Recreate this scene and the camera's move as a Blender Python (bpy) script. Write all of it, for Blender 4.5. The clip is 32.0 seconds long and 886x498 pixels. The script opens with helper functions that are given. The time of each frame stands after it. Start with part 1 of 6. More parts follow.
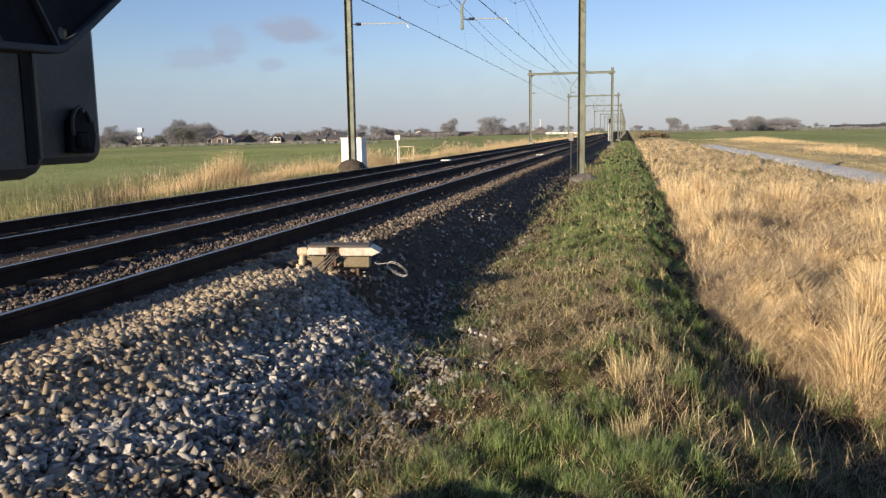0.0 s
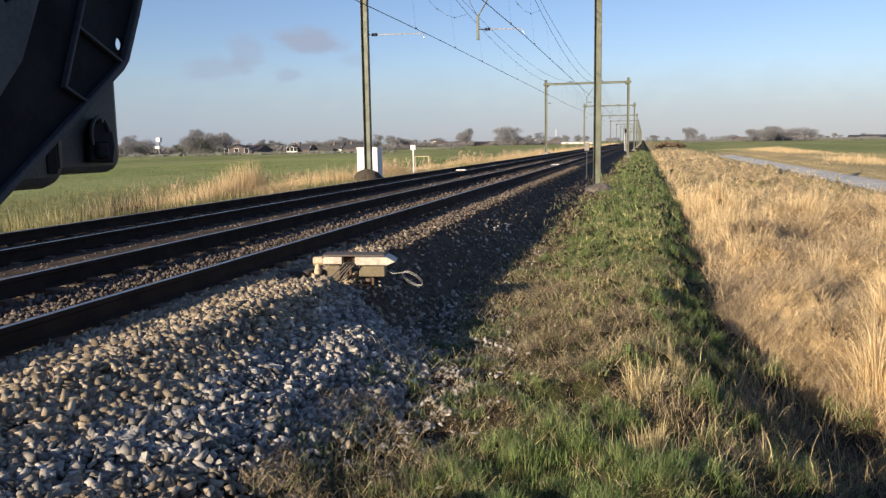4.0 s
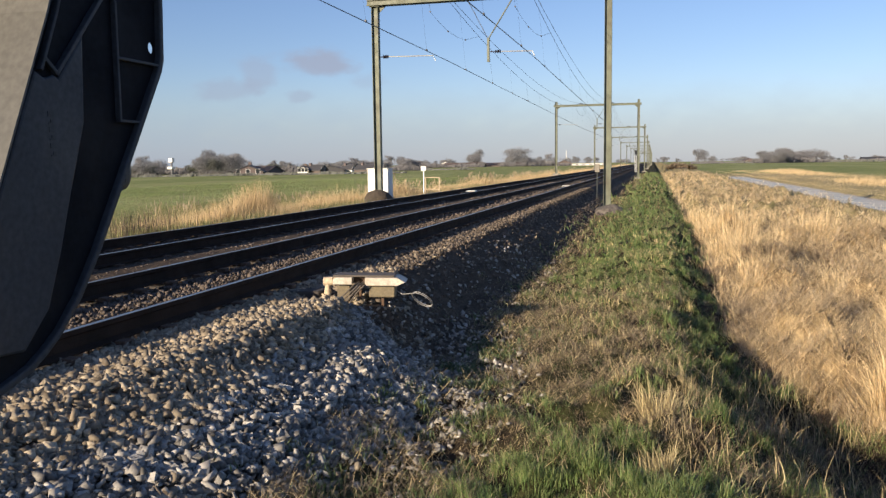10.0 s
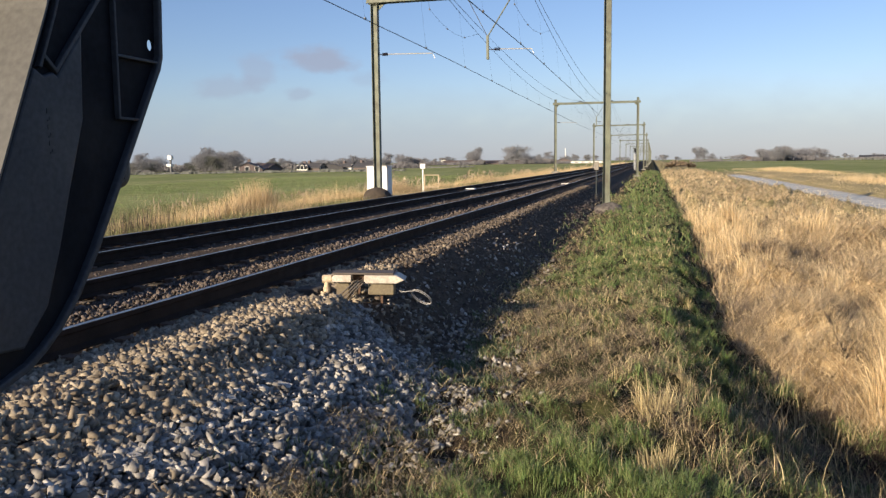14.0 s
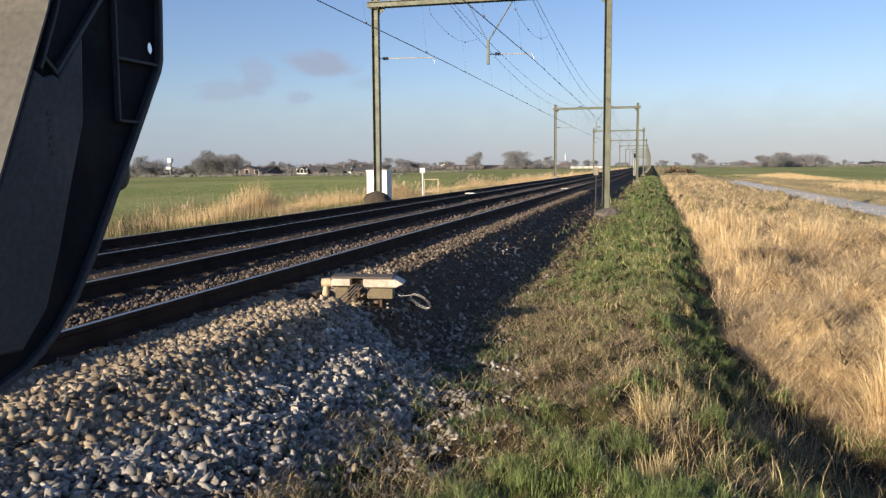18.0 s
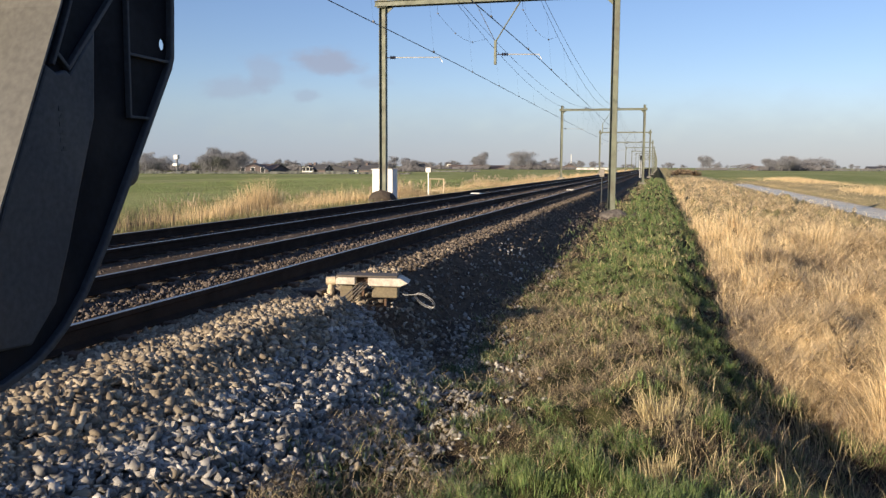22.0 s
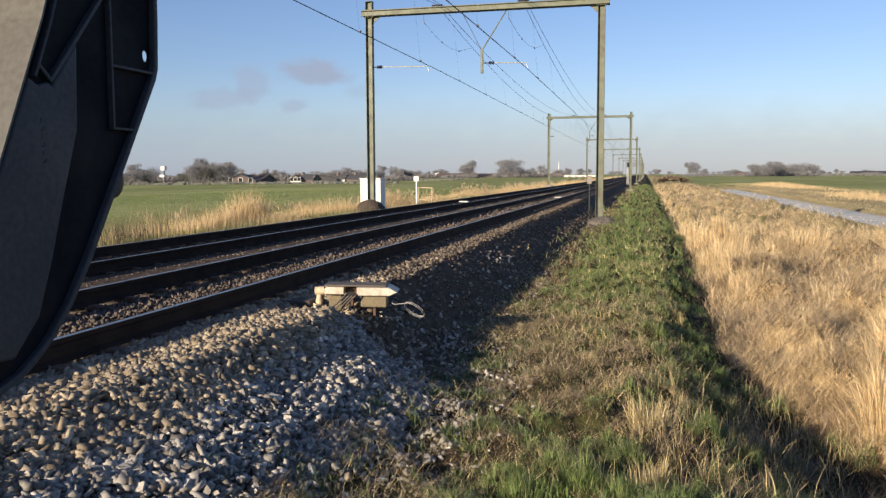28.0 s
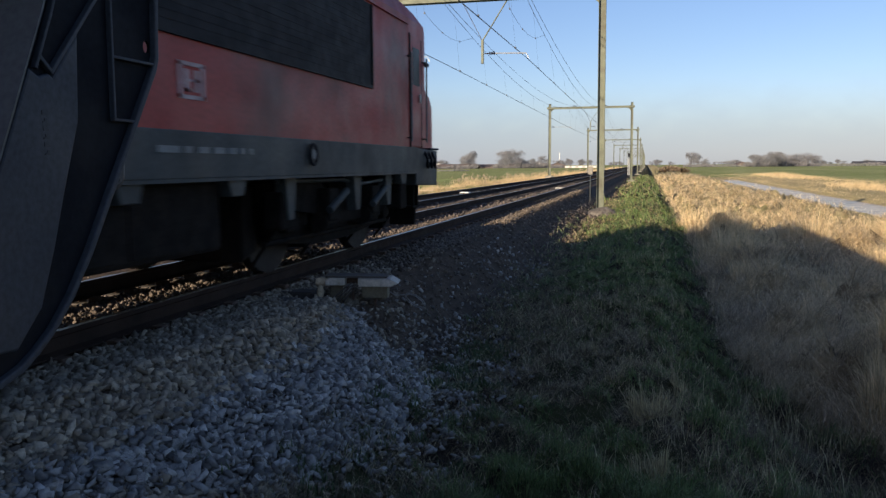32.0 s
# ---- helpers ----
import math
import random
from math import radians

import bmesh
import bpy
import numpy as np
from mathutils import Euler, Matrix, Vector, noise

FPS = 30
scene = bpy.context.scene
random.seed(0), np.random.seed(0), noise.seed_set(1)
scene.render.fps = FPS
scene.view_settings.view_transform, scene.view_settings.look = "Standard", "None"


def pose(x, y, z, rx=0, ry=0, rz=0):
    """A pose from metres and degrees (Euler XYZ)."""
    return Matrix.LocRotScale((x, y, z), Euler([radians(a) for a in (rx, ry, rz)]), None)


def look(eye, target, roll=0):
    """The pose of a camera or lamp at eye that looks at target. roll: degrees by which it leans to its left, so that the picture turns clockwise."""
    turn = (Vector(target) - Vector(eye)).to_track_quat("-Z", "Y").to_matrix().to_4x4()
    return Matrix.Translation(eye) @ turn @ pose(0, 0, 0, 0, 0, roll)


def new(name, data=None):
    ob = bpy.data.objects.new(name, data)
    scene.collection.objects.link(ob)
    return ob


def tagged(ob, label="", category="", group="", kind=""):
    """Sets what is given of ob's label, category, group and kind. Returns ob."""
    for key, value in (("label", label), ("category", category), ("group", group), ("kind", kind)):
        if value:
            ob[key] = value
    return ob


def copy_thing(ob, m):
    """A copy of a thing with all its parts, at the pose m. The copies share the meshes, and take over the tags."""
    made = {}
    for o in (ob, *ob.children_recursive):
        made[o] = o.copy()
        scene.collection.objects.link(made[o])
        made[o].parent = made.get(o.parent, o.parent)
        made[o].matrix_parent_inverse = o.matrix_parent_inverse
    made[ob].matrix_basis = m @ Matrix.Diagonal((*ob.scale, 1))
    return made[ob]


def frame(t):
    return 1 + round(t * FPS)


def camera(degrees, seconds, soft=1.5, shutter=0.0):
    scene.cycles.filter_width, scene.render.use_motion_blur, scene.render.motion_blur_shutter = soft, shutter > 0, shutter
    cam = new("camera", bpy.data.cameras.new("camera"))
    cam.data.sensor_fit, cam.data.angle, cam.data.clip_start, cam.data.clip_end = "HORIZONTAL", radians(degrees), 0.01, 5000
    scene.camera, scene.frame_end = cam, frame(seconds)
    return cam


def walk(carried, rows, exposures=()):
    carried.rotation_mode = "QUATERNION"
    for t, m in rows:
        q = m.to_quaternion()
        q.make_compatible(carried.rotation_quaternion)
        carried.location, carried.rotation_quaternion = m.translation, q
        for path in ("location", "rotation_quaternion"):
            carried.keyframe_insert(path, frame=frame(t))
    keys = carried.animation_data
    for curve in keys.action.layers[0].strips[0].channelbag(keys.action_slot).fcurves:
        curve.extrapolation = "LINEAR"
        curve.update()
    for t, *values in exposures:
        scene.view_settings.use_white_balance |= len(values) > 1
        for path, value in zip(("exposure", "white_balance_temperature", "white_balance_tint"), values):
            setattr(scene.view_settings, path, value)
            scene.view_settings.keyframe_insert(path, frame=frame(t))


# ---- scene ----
import itertools
from collections import namedtuple


# ---- camera ----
EYE = (0.003, -0.006, 1.1485)


SWAY = ([0, 19, 20, 21, 22, 23, 24, 25, 28, 31, 32], [0, 0, -0.001, -0.003, -0.0045, -0.0045, -0.004, -0.001, -0.001, 0, -0.002])


def aim(t, yaw, pitch, roll):
    """A hand-held pose: seconds, then yaw to the left of the track's direction, pitch upwards, lean to the left, in degrees."""
    a, b = radians(yaw), radians(pitch)
    sway = float(np.interp(t, *SWAY))
    way = Vector((-math.sin(a) * math.cos(b), math.cos(a) * math.cos(b), math.sin(b)))
    eye = Vector(EYE) + sway * Vector((math.cos(a), math.sin(a), 0))
    return look(eye, eye + 10 * way, roll)


cam = camera(56.8, 32.0, soft=1.4, shutter=0.12)
walk(cam, [(t, aim(t, a, b, c)) for t, a, b, c in [
    (0.0, 12.69, -8.06, -0.93), (0.5, 12.87, -8.08, -0.89), (1.0, 13.02, -7.71, -0.67), (1.5, 13.15, -7.44, -0.63),
    (2.0, 13.28, -7.39, -0.67), (2.5, 13.36, -7.49, -0.52), (3.0, 13.63, -7.47, -0.78), (3.5, 13.74, -7.36, -0.91),
    (5.5, 13.83, -7.41, -0.69), (6.0, 13.78, -7.31, -0.56), (6.5, 13.71, -7.26, -0.51), (7.0, 13.67, -7.37, -0.38),
    (7.5, 13.71, -7.30, -0.37), (8.0, 13.94, -7.22, -0.40), (8.5, 14.34, -7.04, -0.61), (9.0, 14.50, -6.58, -0.53),
    (9.5, 14.37, -6.29, -0.52), (10.0, 14.44, -5.90, -0.77), (10.5, 14.41, -5.75, -0.75), (11.0, 14.43, -5.76, -0.72),
    (11.5, 14.43, -5.80, -0.68), (12.0, 14.32, -5.73, -0.60), (12.5, 14.34, -5.82, -0.57), (13.0, 14.43, -5.97, -0.68),
    (13.5, 14.41, -6.05, -0.69), (14.0, 14.38, -6.06, -0.71), (14.5, 14.32, -6.04, -0.71), (16.5, 14.18, -6.06, -0.45),
    (17.0, 14.24, -5.93, -0.50), (17.5, 14.30, -5.84, -0.45), (18.0, 14.33, -5.76, -0.38), (18.5, 14.32, -5.71, -0.37),
    (19.0, 14.36, -5.75, -0.42), (19.5, 14.40, -5.80, -0.35), (20.0, 14.34, -5.74, -0.17), (20.5, 14.39, -5.71, -0.12),
    (21.0, 14.60, -5.56, -0.03), (21.5, 14.66, -5.65, 0.16), (22.0, 14.66, -5.78, 0.29), (22.5, 14.63, -5.68, 0.40),
    (23.0, 14.76, -5.49, 0.38), (23.5, 14.84, -5.27, 0.40), (24.0, 14.88, -5.16, 0.35), (24.5, 14.94, -5.25, 0.30),
    (25.0, 14.45, -5.30, 0.06), (25.5, 14.16, -5.23, -0.03), (27.5, 13.93, -5.18, -0.22), (28.0, 13.88, -5.18, -0.26),
    (28.5, 13.88, -5.20, -0.29), (29.0, 13.82, -5.35, -0.22), (29.5, 13.77, -5.43, -0.26), (30.0, 13.81, -5.52, -0.27),
    (30.5, 13.75, -5.61, -0.24), (31.0, 13.73, -5.71, -0.26), (31.5, 13.95, -5.80, -0.52), (32.0, 13.94, -5.81, -0.37),
]])

# ---- light ----
SUN = Vector((-1.8, -3.4, 1.0)).normalized()
world = bpy.data.worlds.new("sky")
scene.world = world
world.use_nodes = True


def build_sky():
    nt = world.node_tree
    n, l = nt.nodes, nt.links
    out, bg = n["World Output"], n["Background"]
    sky = n.new("ShaderNodeTexSky")
    sky.sky_type, sky.sun_disc = "NISHITA", False
    sky.sun_elevation = math.asin(SUN.z)
    sky.sun_rotation = math.atan2(SUN.x, SUN.y)
    sky.air_density, sky.dust_density, sky.ozone_density = 1.0, 0.4, 3.5
    tc = n.new("ShaderNodeTexCoord")

    def maths(op, a, b=None, clamp=False):
        m = n.new("ShaderNodeMath")
        m.operation, m.use_clamp = op, clamp
        for i, v in ((0, a), (1, b)):
            if v is None:
                continue
            if isinstance(v, (int, float)):
                m.inputs[i].default_value = v
            else:
                l.new(v, m.inputs[i])
        return m.outputs[0]

    def cloud(way, wide, high, strength):
        d = Vector(way)
        side = Vector((d.y, -d.x, 0)).normalized()
        up = side.cross(d).normalized()
        dot = []
        for v in (side, up, d):
            k = n.new("ShaderNodeVectorMath")
            k.operation = "DOT_PRODUCT"
            l.new(tc.outputs["Generated"], k.inputs[0])
            k.inputs[1].default_value = v
            dot.append(k.outputs["Value"])
        x = maths("DIVIDE", dot[0], wide)
        y = maths("DIVIDE", dot[1], high)
        r = maths("SQRT", maths("ADD", maths("MULTIPLY", x, x), maths("MULTIPLY", y, y)))
        r = maths("ADD", r, maths("MULTIPLY", maths("SUBTRACT", puff.outputs["Fac"], 0.5), 1.5))
        front = maths("GREATER_THAN", dot[2], 0.0)
        soft = n.new("ShaderNodeMapRange")
        soft.interpolation_type = "SMOOTHSTEP"
        l.new(r, soft.inputs["Value"])
        for k, v in (("From Min", 1.0), ("From Max", 0.3), ("To Min", 0.0), ("To Max", strength)):
            soft.inputs[k].default_value = v
        return maths("MULTIPLY", soft.outputs[0], front)

    puff = n.new("ShaderNodeTexNoise")
    puff.inputs["Scale"].default_value, puff.inputs["Detail"].default_value = 26.0, 4.0
    stretch = n.new("ShaderNodeMapping")
    stretch.inputs["Scale"].default_value = (1, 1, 1.8)
    l.new(tc.outputs["Generated"], stretch.inputs[0])
    l.new(stretch.outputs[0], puff.inputs["Vector"])
    # haze bank on the horizon: grey-mauve, thinning upwards
    sep = n.new("ShaderNodeSeparateXYZ")
    l.new(tc.outputs["Generated"], sep.inputs[0])
    bank = n.new("ShaderNodeMapRange")
    bank.interpolation_type = "SMOOTHSTEP"
    l.new(maths("ADD", sep.outputs[2], maths("MULTIPLY", maths("SUBTRACT", puff.outputs["Fac"], 0.5), 0.03)), bank.inputs["Value"])
    for k, v in (("From Min", 0.105), ("From Max", 0.02), ("To Min", 0.0), ("To Max", 0.62)):
        bank.inputs[k].default_value = v
    tint = n.new("ShaderNodeMix")
    tint.data_type, tint.blend_type = "RGBA", "MULTIPLY"
    tint.inputs["Factor"].default_value = 1.0
    l.new(sky.outputs[0], tint.inputs["A"])
    tint.inputs["B"].default_value = (1.09, 0.975, 1.085, 1)
    col = tint.outputs["Result"]

    def mix(fac, a, colour):
        m = n.new("ShaderNodeMix")
        m.data_type = "RGBA"
        l.new(fac, m.inputs["Factor"])
        l.new(a, m.inputs["A"])
        m.inputs["B"].default_value = (*colour, 1)
        return m.outputs["Result"]

    side = n.new("ShaderNodeMapRange")
    l.new(sep.outputs[0], side.inputs["Value"])
    side.inputs["From Min"].default_value, side.inputs["From Max"].default_value = -0.55, 0.15
    two = n.new("ShaderNodeMix")
    two.data_type = "RGBA"
    l.new(side.outputs[0], two.inputs["Factor"])
    two.inputs["A"].default_value, two.inputs["B"].default_value = (*HAZE_LEFT, 1), (*HAZE_RIGHT, 1)
    hazed = n.new("ShaderNodeMix")
    hazed.data_type = "RGBA"
    l.new(bank.outputs[0], hazed.inputs["Factor"])
    l.new(col, hazed.inputs["A"])
    l.new(two.outputs["Result"], hazed.inputs["B"])
    col = hazed.outputs["Result"]
    for way, wide, high, s in CLOUDS:
        col = mix(cloud(way, wide, high, s), col, CLOUD_GREY)
    l.new(col, bg.inputs["Color"])
    bg.inputs["Strength"].default_value = SKY


SKY = 0.090
# the bank is mauve to the left of the line and paler, warmer to its right
HAZE_LEFT, HAZE_RIGHT = (2.62, 3.38, 4.6), (3.3, 3.76, 4.5)
CLOUD_GREY = (2.75, 3.05, 3.95)


def heading(az, el):
    return (math.sin(radians(az)) * math.cos(radians(el)), math.cos(radians(az)) * math.cos(radians(el)), math.sin(radians(el)))


CLOUDS = [(heading(-22.4, 7.05), 0.048, 0.024, 0.8), (heading(-26.9, 6.3), 0.026, 0.03, 0.42), (heading(-28.7, 5.1), 0.042, 0.02, 0.42),
          (heading(-24.1, 4.7), 0.022, 0.010, 0.4), (heading(-19.5, 5.7), 0.03, 0.012, 0.25)]
build_sky()
sun = new("sun", bpy.data.lights.new("sun", "SUN"))
sun.data.energy, sun.data.angle, sun.data.color = 5.2, radians(0.6), (1.0, 0.82, 0.60)
sun.matrix_world = look(SUN * 50, (0, 0, 0))
scene.view_settings.exposure = 0.6


# ---- materials ----
def material(name, colour, rough=0.7, metal=0.0, colour2=None, scale=8.0, fine=60.0, bump=0.0, island=0.0, each=0.0, coat=0.0, dirt=None, dirt_scale=1.2, spec=0.5, thin=0.0):
    """A procedural surface: two colours mixed by coarse and fine noise, relief, and variation by piece."""
    m = bpy.data.materials.new(name)
    m.use_nodes = True
    nt = m.node_tree
    n, l = nt.nodes, nt.links
    b = n["Principled BSDF"]
    b.inputs["Roughness"].default_value, b.inputs["Metallic"].default_value = rough, metal
    b.inputs["Coat Weight"].default_value = coat
    b.inputs["Specular IOR Level"].default_value = spec
    tc = n.new("ShaderNodeTexCoord")
    c2 = colour2 or tuple(c * 0.75 for c in colour)

    def noise_at(s, detail=3.0):
        t = n.new("ShaderNodeTexNoise")
        t.inputs["Scale"].default_value, t.inputs["Detail"].default_value = s, detail
        l.new(tc.outputs["Object"], t.inputs["Vector"])
        return t.outputs["Fac"]

    def blend(fac, a, bb, how="MIX"):
        x = n.new("ShaderNodeMix")
        x.data_type, x.blend_type = "RGBA", how
        for key, v in (("Factor", fac), ("A", a), ("B", bb)):
            if isinstance(v, tuple):
                x.inputs[key].default_value = (*v, 1)
            elif isinstance(v, float):
                x.inputs[key].default_value = v
            else:
                l.new(v, x.inputs[key])
        return x.outputs["Result"]

    def ramp(v, lo, hi, a=0.0, bb=1.0):
        r = n.new("ShaderNodeMapRange")
        l.new(v, r.inputs["Value"])
        for key, val in (("From Min", lo), ("From Max", hi), ("To Min", a), ("To Max", bb)):
            r.inputs[key].default_value = val
        return r.outputs[0]

    fac = ramp(noise_at(scale), 0.35, 0.65)
    if island:
        geo = n.new("ShaderNodeNewGeometry")
        fac = geo.outputs["Random Per Island"]
    col = blend(fac, colour, c2)
    f = noise_at(fine, 2.0)
    col = blend(1.0, col, blend(ramp(f, 0.3, 0.7), (0.78, 0.78, 0.78), (1.18, 1.18, 1.18)), "MULTIPLY")
    if each or island:
        src = n.new("ShaderNodeObjectInfo").outputs["Random"] if each else n.new("ShaderNodeNewGeometry").outputs["Random Per Island"]
        w = n.new("ShaderNodeTexWhiteNoise")
        w.noise_dimensions = "1D"
        l.new(src, w.inputs["W"])
        k = each or island
        col = blend(1.0, col, blend(w.outputs["Value"], (1 - k,) * 3, (1 + k,) * 3), "MULTIPLY")
    if dirt:
        col = blend(ramp(noise_at(dirt_scale, 5.0), 0.5, 0.72, 0.0, 0.85), col, dirt)
    l.new(col, b.inputs["Base Color"])
    l.new(ramp(noise_at(scale * 2.3), 0.3, 0.7, max(rough - 0.1, 0.05), min(rough + 0.1, 1.0)), b.inputs["Roughness"])
    if bump:
        p = n.new("ShaderNodeBump")
        p.inputs["Strength"].default_value, p.inputs["Distance"].default_value = 0.6, bump
        l.new(f, p.inputs["Height"])
        l.new(p.outputs["Normal"], b.inputs["Normal"])
    if thin:
        leaf, both = n.new("ShaderNodeBsdfTranslucent"), n.new("ShaderNodeMixShader")
        l.new(col, leaf.inputs["Color"])
        both.inputs["Fac"].default_value = thin
        l.new(b.outputs[0], both.inputs[1])
        l.new(leaf.outputs[0], both.inputs[2])
        l.new(both.outputs[0], n["Material Output"].inputs["Surface"])
    return m


M_RAIL = material("rail_steel", (0.026, 0.017, 0.013), 0.85, 0.0, (0.042, 0.026, 0.019), 3, 90, 0.002, spec=0.15)
M_RAILTOP = material("rail_running_surface", (0.46, 0.44, 0.42), 0.38, 1.0, (0.36, 0.34, 0.32), 2, 40)
M_SLEEPER = material("sleeper_concrete", (0.10, 0.085, 0.07), 0.9, 0, (0.06, 0.05, 0.042), 5, 70, 0.003, each=0.2)
M_BALLAST = material("ballast_brown", (0.17, 0.136, 0.112), 0.9, 0, (0.075, 0.06, 0.05), 6, 50, 0.002, island=0.4)
M_SHOULDER = material("brown_shoulder_stone", (0.21, 0.17, 0.13), 0.9, 0, (0.085, 0.066, 0.05), 6, 50, 0.002, island=0.45)
M_BOXTOP = material("worn_brown_cover", (0.12, 0.10, 0.08), 0.7, 0, (0.085, 0.07, 0.058), 8, 50)
M_STRAWROD = material("weathered_cane", (0.42, 0.32, 0.20), 0.8, 0, (0.28, 0.20, 0.12), 8, 50)
M_STONE = material("grey_stone", (0.43, 0.405, 0.365), 0.8, 0, (0.10, 0.093, 0.083), 6, 40, 0.002, island=0.4)
M_STRAY = material("dusty_stone", (0.50, 0.47, 0.42), 0.85, 0, (0.14, 0.125, 0.10), 6, 40, 0.002, island=0.4)
M_STONE1 = material("loose_grey_stone", (0.54, 0.51, 0.455), 0.85, 0, (0.25, 0.235, 0.21), 9, 50, 0.002, each=0.35)
M_STONE_TAN = material("tan_stone", (0.41, 0.345, 0.25), 0.88, 0, (0.17, 0.135, 0.095), 6, 45, 0.002, island=0.35)
M_MAST = material("mast_grey_green_paint", (0.15, 0.168, 0.12), 0.6, 0.0, (0.112, 0.125, 0.09), 2, 50, 0.0005, dirt=(0.075, 0.07, 0.05), dirt_scale=1.5)
M_CONCRETE = material("weathered_concrete", (0.33, 0.30, 0.26), 0.9, 0, (0.22, 0.20, 0.17), 4, 60, 0.004, dirt=(0.10, 0.10, 0.07))
M_WIRE = material("copper_wire_dark", (0.035, 0.035, 0.04), 0.5, 0.4, (0.05, 0.05, 0.055), 2, 30)
M_INSUL = material("brown_porcelain", (0.03, 0.025, 0.03), 0.25, 0, (0.05, 0.04, 0.045), 8, 40)
M_GALV = material("galvanised_steel", (0.62, 0.63, 0.62), 0.45, 0.6, (0.5, 0.51, 0.5), 6, 50)
M_WHITE = material("white_paint", (0.84, 0.83, 0.80), 0.5, 0, (0.76, 0.75, 0.71), 3, 40, dirt=(0.68, 0.64, 0.57), dirt_scale=2.5)
M_BLACK = material("black_cast_housing", (0.038, 0.042, 0.046), 0.5, 0.0, (0.047, 0.051, 0.055), 5, 160, 0.0003, spec=0.3)
M_MARK = material("worn_raised_marking", (0.026, 0.029, 0.035), 0.6, 0.0, (0.032, 0.035, 0.042), 30, 160)
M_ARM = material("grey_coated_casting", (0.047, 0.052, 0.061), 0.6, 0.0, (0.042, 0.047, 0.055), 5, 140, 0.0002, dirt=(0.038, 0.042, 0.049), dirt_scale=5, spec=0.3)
M_ARMDARK = material("near_black_casting", (0.0055, 0.0068, 0.0105), 0.7, 0.0, (0.0085, 0.0098, 0.014), 6, 120, 0.0003, spec=0.12)
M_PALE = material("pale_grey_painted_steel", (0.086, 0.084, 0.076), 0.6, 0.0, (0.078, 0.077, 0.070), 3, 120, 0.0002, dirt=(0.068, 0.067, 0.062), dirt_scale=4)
M_RED = material("faded_red_paint", (0.36, 0.040, 0.034), 0.5, 0, (0.27, 0.045, 0.038), 0.9, 25, 0.0, dirt=(0.12, 0.048, 0.042), dirt_scale=0.9, spec=0.3)
M_LGREY = material("dark_grey_paint", (0.062, 0.072, 0.072), 0.6, 0, (0.045, 0.052, 0.052), 1.2, 25, dirt=(0.032, 0.032, 0.030), dirt_scale=1.1, spec=0.3)
M_ROOF = material("roof_grey", (0.15, 0.15, 0.15), 0.7, 0, (0.1, 0.1, 0.1), 1.5, 25)
M_GRILLE = material("grille_black", (0.010, 0.011, 0.0135), 0.7, 0.0, (0.014, 0.014, 0.017), 3, 40, spec=0.2)
M_GLASSD = material("cab_glass", (0.012, 0.013, 0.015), 0.4, 0, (0.012, 0.013, 0.015), 1, 1, spec=0.08)
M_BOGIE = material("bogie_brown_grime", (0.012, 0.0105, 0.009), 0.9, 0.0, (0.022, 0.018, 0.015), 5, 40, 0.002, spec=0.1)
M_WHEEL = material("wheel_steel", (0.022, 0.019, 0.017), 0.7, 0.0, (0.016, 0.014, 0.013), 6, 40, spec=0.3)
M_LOGO = material("white_marking", (0.80, 0.77, 0.74), 0.5, 0, (0.66, 0.62, 0.60), 6, 30)
M_LOGO2 = material("faded_white_marking", (0.52, 0.42, 0.42), 0.6, 0, (0.40, 0.28, 0.28), 6, 30)
M_CREAM = material("cream_plastic_pipe", (0.62, 0.50, 0.34), 0.5, 0, (0.50, 0.40, 0.27), 8, 50, dirt=(0.35, 0.25, 0.15), dirt_scale=5)
M_BOXSIDE = material("box_side_olive", (0.20, 0.165, 0.10), 0.6, 0, (0.15, 0.12, 0.078), 6, 40)
M_LID = material("aged_cream_lid", (0.60, 0.54, 0.45), 0.55, 0, (0.52, 0.46, 0.37), 6, 40, dirt=(0.36, 0.30, 0.22), dirt_scale=7)
M_CABLE = material("grey_cable", (0.40, 0.39, 0.37), 0.5, 0, (0.28, 0.27, 0.26), 6, 40)
M_RUST = material("rusty_iron", (0.13, 0.078, 0.05), 0.85, 0, (0.085, 0.052, 0.034), 9, 50, 0.002)
M_GRASS = material("green_grass_blades", (0.09, 0.175, 0.045), 0.6, 0, (0.26, 0.295, 0.115), 1, 9, island=0.5, thin=0.2)
M_DRY = material("dry_grass_blades", (0.78, 0.66, 0.36), 0.65, 0, (0.36, 0.275, 0.15), 1, 9, island=0.4, thin=0.2)
M_REED = material("dry_reed_blades", (0.84, 0.67, 0.41), 0.65, 0, (0.60, 0.45, 0.25), 1, 9, island=0.3, thin=0.2)
M_REEDTALL = material("bright_reed_blades", (0.82, 0.66, 0.40), 0.65, 0, (0.62, 0.46, 0.25), 1, 9, island=0.3, thin=0.2)
M_REED2 = material("dull_reed_blades", (0.76, 0.60, 0.37), 0.7, 0, (0.50, 0.375, 0.225), 1, 9, island=0.3, thin=0.2)
M_REED3 = material("dark_reed_blades", (0.52, 0.40, 0.255), 0.75, 0, (0.25, 0.19, 0.13), 1, 9, island=0.3, thin=0.2)
M_PLUME = material("reed_plume", (0.52, 0.42, 0.28), 0.8, 0, (0.42, 0.33, 0.22), 1, 9, island=0.2, thin=0.35)
# dark second colours: wet dead stems, and the shade in gaps between tussocks
M_LITTER = material("matted_litter", (0.54, 0.435, 0.27), 0.8, 0, (0.06, 0.046, 0.03), 1, 9, island=0.55, thin=0.2)
